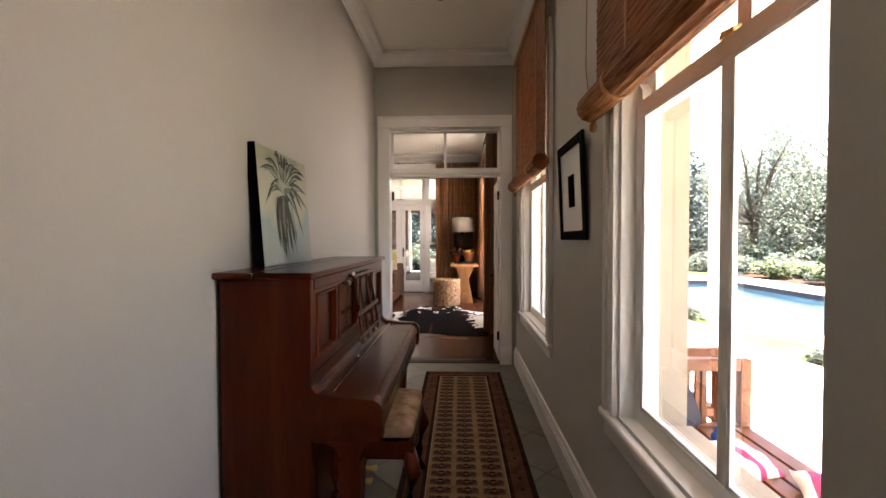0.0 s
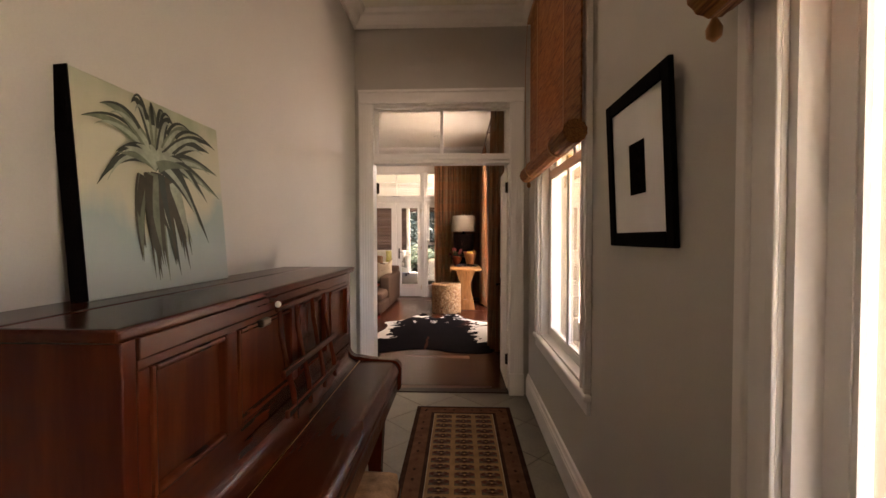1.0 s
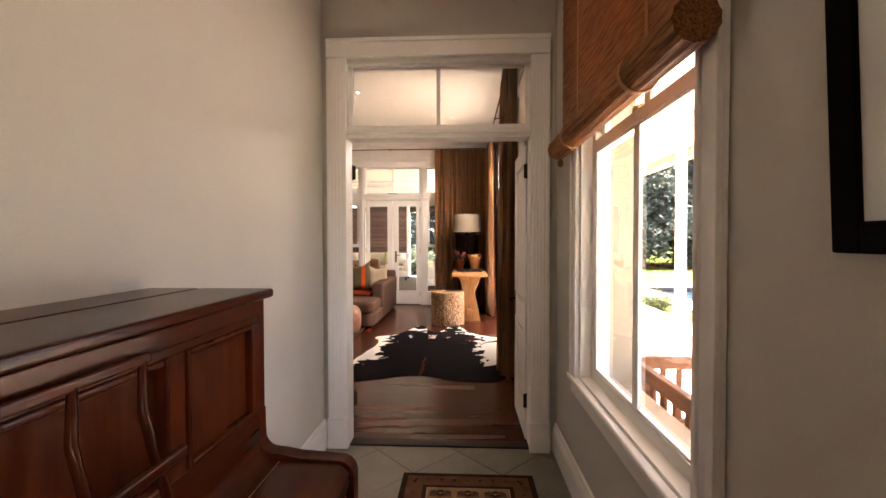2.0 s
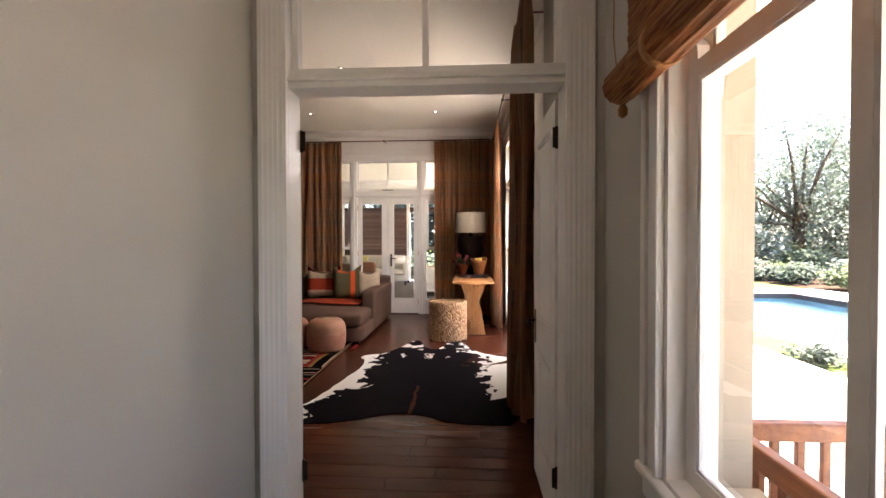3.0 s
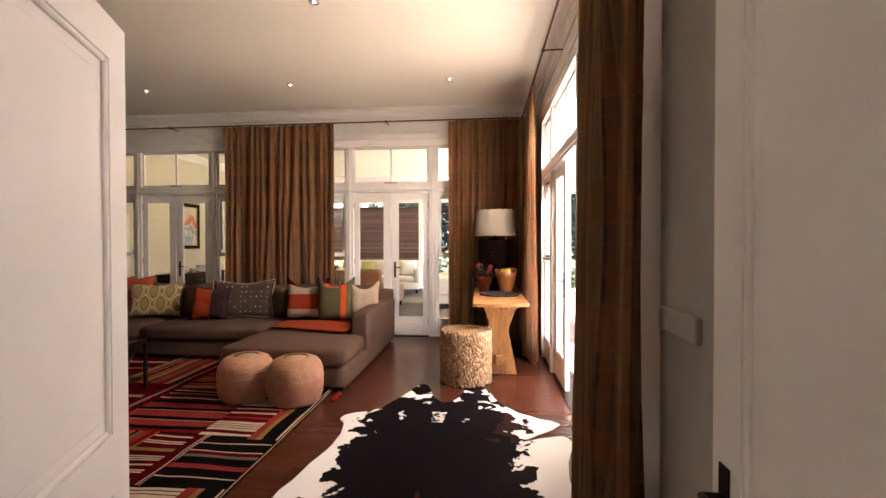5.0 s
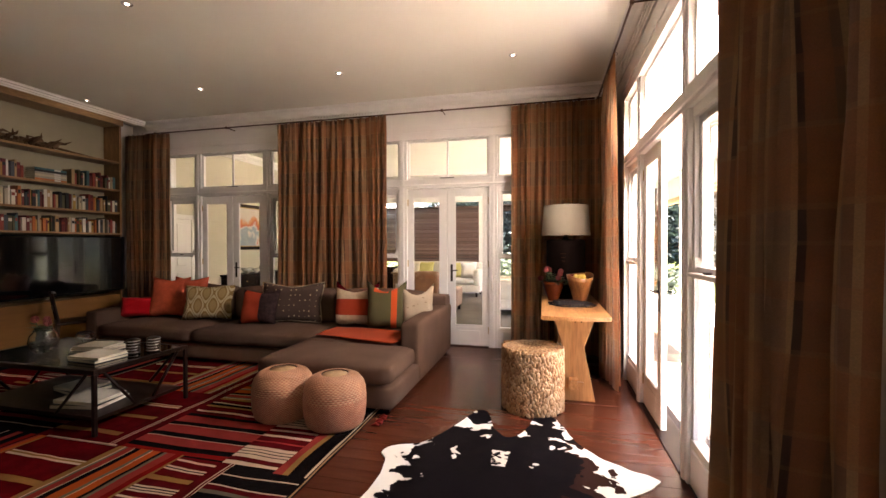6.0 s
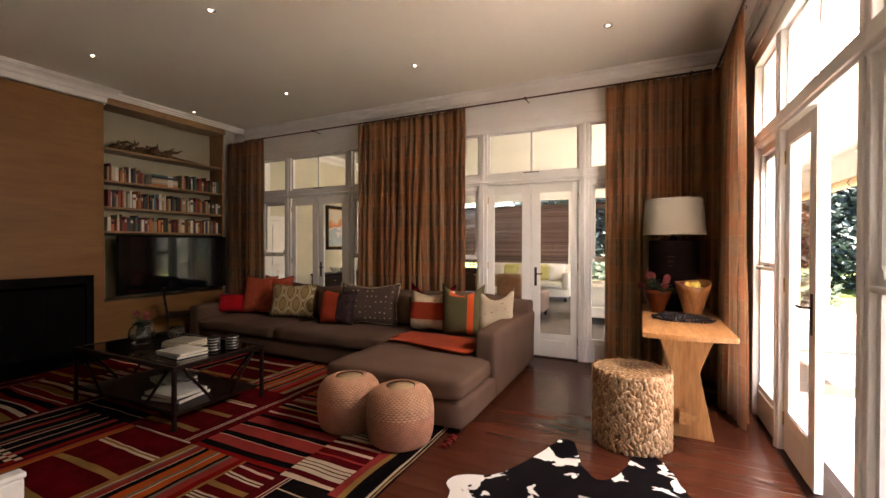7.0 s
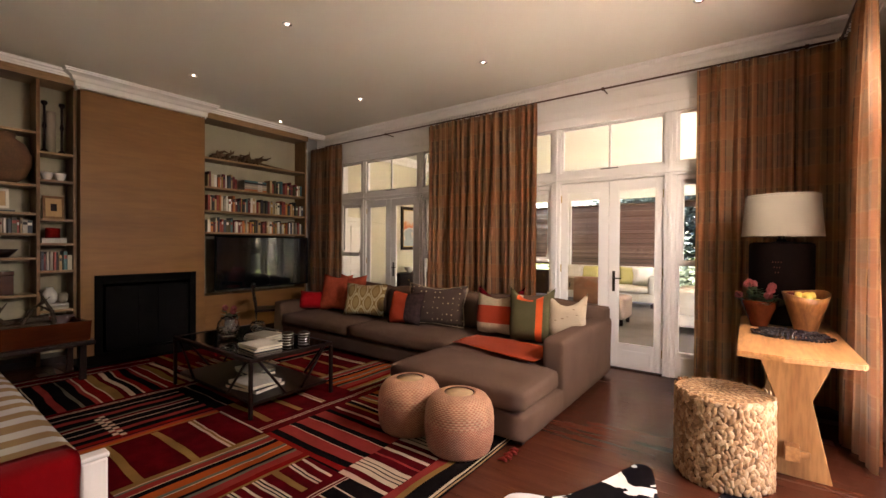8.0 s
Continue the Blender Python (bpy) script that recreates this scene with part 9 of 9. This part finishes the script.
TREE_MESH = []
for k in range(3):
    rng = random.Random(100 + k)
    tr = bmesh.new()
    h = 3.0
    tube(tr, [(0, 0, -0.4), (0.1, 0.05, h * 0.4), (0.05, -0.1, h * 0.8), (0.2, 0.1, h * 1.25)], [0.32, 0.24, 0.19, 0.10], 9)
    crown = bmesh.new()
    for b in range(9):
        a = b * 2.4 + rng.uniform(-0.3, 0.3)
        r = rng.uniform(1.4, 3.2)
        tip = (math.cos(a) * r, math.sin(a) * r, h * rng.uniform(0.9, 2.6))
        tube(tr, [(0.08, 0, h * rng.uniform(0.5, 0.9)), (tip[0] * 0.5, tip[1] * 0.5, tip[2] * 0.75), tip], [0.11, 0.07, 0.02], 6)
        leaves(crown, tip, rng.uniform(1.0, 1.7), 420, 0.17, rng)
    leaves(crown, (0, 0, h * 1.7), 2.3, 700, 0.17, rng)
    for b in range(6):
        a = rng.uniform(0, 6.28)
        leaves(crown, (math.cos(a) * 2.4, math.sin(a) * 2.4, rng.uniform(0.6, 1.8)), 1.2, 330, 0.17, rng)
    TREE_MESH.append((mesh_of("trunk", tr, BARK), mesh_of("crown", crown, FOLIAGE_PALE if k == 1 else FOLIAGE)))
# dense tree seen from its shaded side; the crown colour is darkened for that
rng = random.Random(104)
tr, crown = bmesh.new(), bmesh.new()
tube(tr, [(0, 0, -0.4), (0.08, 0.1, 1.5), (-0.05, 0.0, 3.2), (0.1, 0.05, 5.0)], [0.36, 0.27, 0.2, 0.08], 9)
for b in range(16):
    a, z = b * 2.4, 0.9 + 0.36 * b
    r = (2.6 - 0.12 * b) * rng.uniform(0.75, 1.1)
    tip = (math.cos(a) * r, math.sin(a) * r, z + rng.uniform(-0.2, 0.5))
    tube(tr, [(0, 0, max(0.5, z - 0.6)), (tip[0] * 0.5, tip[1] * 0.5, z), tip], [0.09, 0.06, 0.02], 6)
    leaves(crown, tip, rng.uniform(1.1, 1.5), 420, 0.26, rng)
    leaves(crown, (tip[0] * 0.4, tip[1] * 0.4, z + 0.2), 1.3, 260, 0.28, rng)
TREE_MESH.append((mesh_of("trunk", tr, BARK), mesh_of("crown", crown, FOLIAGE_SHADED)))


def tree(x, y, k, s, turn):
    t = thing("tree", ("broad dark green garden tree", "grey-green garden tree with an airy crown", "dense dark garden tree behind the pool", "tall dense tree with blue-green leaves coloured dark as in shade")[k], "tree", pose(x, y, -0.26, 0, 0, turn) @ Matrix.Diagonal((s, s, s, 1)), group="trees round the garden")
    piece("trunk", TREE_MESH[k][0], t, Matrix.Identity(4))
    piece("crown", TREE_MESH[k][1], t, Matrix.Identity(4))


rng = random.Random(77)
for k in range(17):
    y = -6 + 4.0 * k
    tree(24 + rng.uniform(-1.5, 5.0), y + rng.uniform(-1, 1), k % 3, rng.uniform(0.65, 1.3), rng.uniform(0, 360))
for k in range(12):
    tree(-16 + 4.2 * k + rng.uniform(-1, 1), 31 + rng.uniform(-2, 5), (k + 1) % 3, rng.uniform(0.85, 1.3), rng.uniform(0, 360))
for x, y, sc in ((-3.4, 24.6, 0.75), (-0.6, 25.6, 0.8), (2.6, 26.8, 0.9), (5.6, 28.4, 1.0), (8.6, 29.2, 1.05), (11.8, 28.6, 1.0), (15.0, 29.8, 1.1), (7.0, 33.5, 1.4), (13.0, 34.5, 1.5)):
    tree(x, y, 3, sc, x * 71 % 360)
for k in range(9):
    tree(31 + rng.uniform(-1, 3), 0 + 6.5 * k, (k + 2) % 3, rng.uniform(1.3, 1.7), rng.uniform(0, 360))

SHRUB_MESH = []
for k, m in enumerate((FOLIAGE_BRIGHT, FOLIAGE_PALE, FOLIAGE)):
    rng = random.Random(200 + k)
    bm = bmesh.new()
    for b in range(6):
        leaves(bm, (rng.uniform(-0.4, 0.4), rng.uniform(-0.4, 0.4), rng.uniform(0.15, 0.5)), rng.uniform(0.25, 0.42), 170, 0.13, rng)
    st = bmesh.new()
    for b in range(5):
        tube(st, [(0, 0, -0.1), (rng.uniform(-0.2, 0.2), rng.uniform(-0.2, 0.2), 0.3), (rng.uniform(-0.4, 0.4), rng.uniform(-0.4, 0.4), 0.55)], [0.03, 0.02, 0.006], 5)
    SHRUB_MESH.append((mesh_of("stem_cluster", st, BARK), mesh_of("foliage", bm, m)))


def shrub(x, y, k, s):
    t = thing("shrub", ("bright green rounded garden shrub", "pale grey-green garden shrub", "dark green garden shrub")[k], "shrub", pose(x, y, -0.26, 0, 0, (x * 57 + y * 31) % 360) @ Matrix.Diagonal((s, s, s * 0.85, 1)), group="shrubs in the beds")
    piece("stem_cluster", SHRUB_MESH[k][0], t, Matrix.Identity(4))
    piece("foliage", SHRUB_MESH[k][1], t, Matrix.Identity(4))


rng = random.Random(31)
for k in range(34):
    shrub(14.2 + rng.uniform(-0.6, 2.2), -2 + 1.0 * k + rng.uniform(-0.4, 0.4), k % 3 if k % 4 else 0, rng.uniform(0.8, 1.7))
for k in range(22):
    shrub(21.0 + rng.uniform(-1.0, 1.5), -3 + 1.9 * k + rng.uniform(-0.5, 0.5), (k + 1) % 3, rng.uniform(1.6, 3.2))
for x, y, k, s in ((5.35, 4.3, 0, 0.75), (5.5, 3.6, 1, 0.7), (5.3, 5.2, 1, 0.55), (5.45, 2.8, 0, 0.8), (5.4, 8.9, 1, 0.6), (5.4, 12.5, 0, 0.7), (5.5, 14.0, 1, 0.7)):
    shrub(x, y, k, s)
for k in range(13):
    shrub(-3.6 + 0.62 * k, 21.2 + 0.5 * math.sin(k * 2.0), 2, 2.1 + 0.4 * math.sin(k))
shell("garden_bed", boxes((13.2, -4, -0.27, 17.0, 34, -0.235), (-5, 20.3, -0.27, 4.5, 22.3, -0.235)), SOIL, "dark soil planting bed", "flower bed")
shell("garden_path", boxes((17.0, -4, -0.27, 18.2, 34, -0.23)), PAVING, "pale garden path beyond the pool", "path")


# ==== tiles of the hall and planks of the living room ====
def clip_poly(pts, x0, y0, x1, y1):
    for axis, lim, keep in ((0, x0, 1), (0, x1, -1), (1, y0, 1), (1, y1, -1)):
        out = []
        for i, p in enumerate(pts):
            q = pts[(i + 1) % len(pts)]
            a, b = (p[axis] - lim) * keep, (q[axis] - lim) * keep
            if a >= 0:
                out.append(p)
            if a * b < 0:
                t = a / (a - b)
                out.append((p[0] + (q[0] - p[0]) * t, p[1] + (q[1] - p[1]) * t))
        pts = out
        if len(pts) < 3:
            return []
    return pts


S = 0.40
HALF = S / math.sqrt(2)
full = bmesh.new()
prism(full, [(HALF - 0.004, 0), (0, HALF - 0.004), (-HALF + 0.004, 0), (0, -HALF + 0.004)], "z", -0.006, 0.0)
full_tile = mesh_of("floor_tile", full, TILE)
for i in range(-1, 8):
    for j in range(-6, 22):
        cx = HX0 + i * HALF + 0.12
        cy = HY0 + 1.6 + j * HALF
        if (i + j) % 2:
            continue
        pts = [(cx + HALF - 0.004, cy), (cx, cy + HALF - 0.004), (cx - HALF + 0.004, cy), (cx, cy - HALF + 0.004)]
        got = clip_poly(pts, HX0, HY0, HX1, 4.715)
        if len(got) == 4 and all(abs(a[0] - b[0]) + abs(a[1] - b[1]) < 1e-6 for a, b in zip(got, pts)):
            piece("floor_tile", full_tile, floor_hall, pose(cx, cy, 0))
        elif len(got) >= 3:
            bm = bmesh.new()
            prism(bm, [(x - cx, y - cy) for x, y in got], "z", -0.006, 0.0)
            piece("floor_tile", mesh_of("floor_tile", bm, TILE), floor_hall, pose(cx, cy, 0))

PW = 0.135
PLANK = {}


def plank_mesh(ln):
    if ln not in PLANK:
        bm = bmesh.new()
        a, b = ln / 2 - 0.0008, PW / 2 - 0.0008
        c = 0.0012
        lo = [bm.verts.new((x, y, -0.006)) for x, y in ((-a, -b), (a, -b), (a, b), (-a, b))]
        hi = [bm.verts.new((x, y, -0.0008)) for x, y in ((-a, -b), (a, -b), (a, b), (-a, b))]
        tp = [bm.verts.new((x, y, 0.0)) for x, y in ((-a + c, -b + c), (a - c, -b + c), (a - c, b - c), (-a + c, b - c))]
        bm.faces.new(lo[::-1])
        bm.faces.new(tp)
        for i in range(4):
            j = (i + 1) % 4
            bm.faces.new((lo[i], lo[j], hi[j], hi[i]))
            bm.faces.new((hi[i], hi[j], tp[j], tp[i]))
        PLANK[ln] = mesh_of("floor_plank", bm, FLOORWOOD)
    return PLANK[ln]


rng = random.Random(55)
y = 4.79 + PW / 2
while y < LY1 + 0.06:
    x = LX0
    first_len = rng.choice((0.8, 1.3, 1.8))
    while x < LX1 + 0.0:
        ln = first_len or rng.choice((1.5, 1.8, 2.1, 2.4))
        first_len = None
        if x + ln > LX1 + 0.01:
            ln = round(LX1 + 0.01 - x, 3)
        if ln < 0.05:
            break
        piece("floor_plank", plank_mesh(ln), floor_living, pose(x + ln / 2, y, 0))
        x += ln
    y += PW
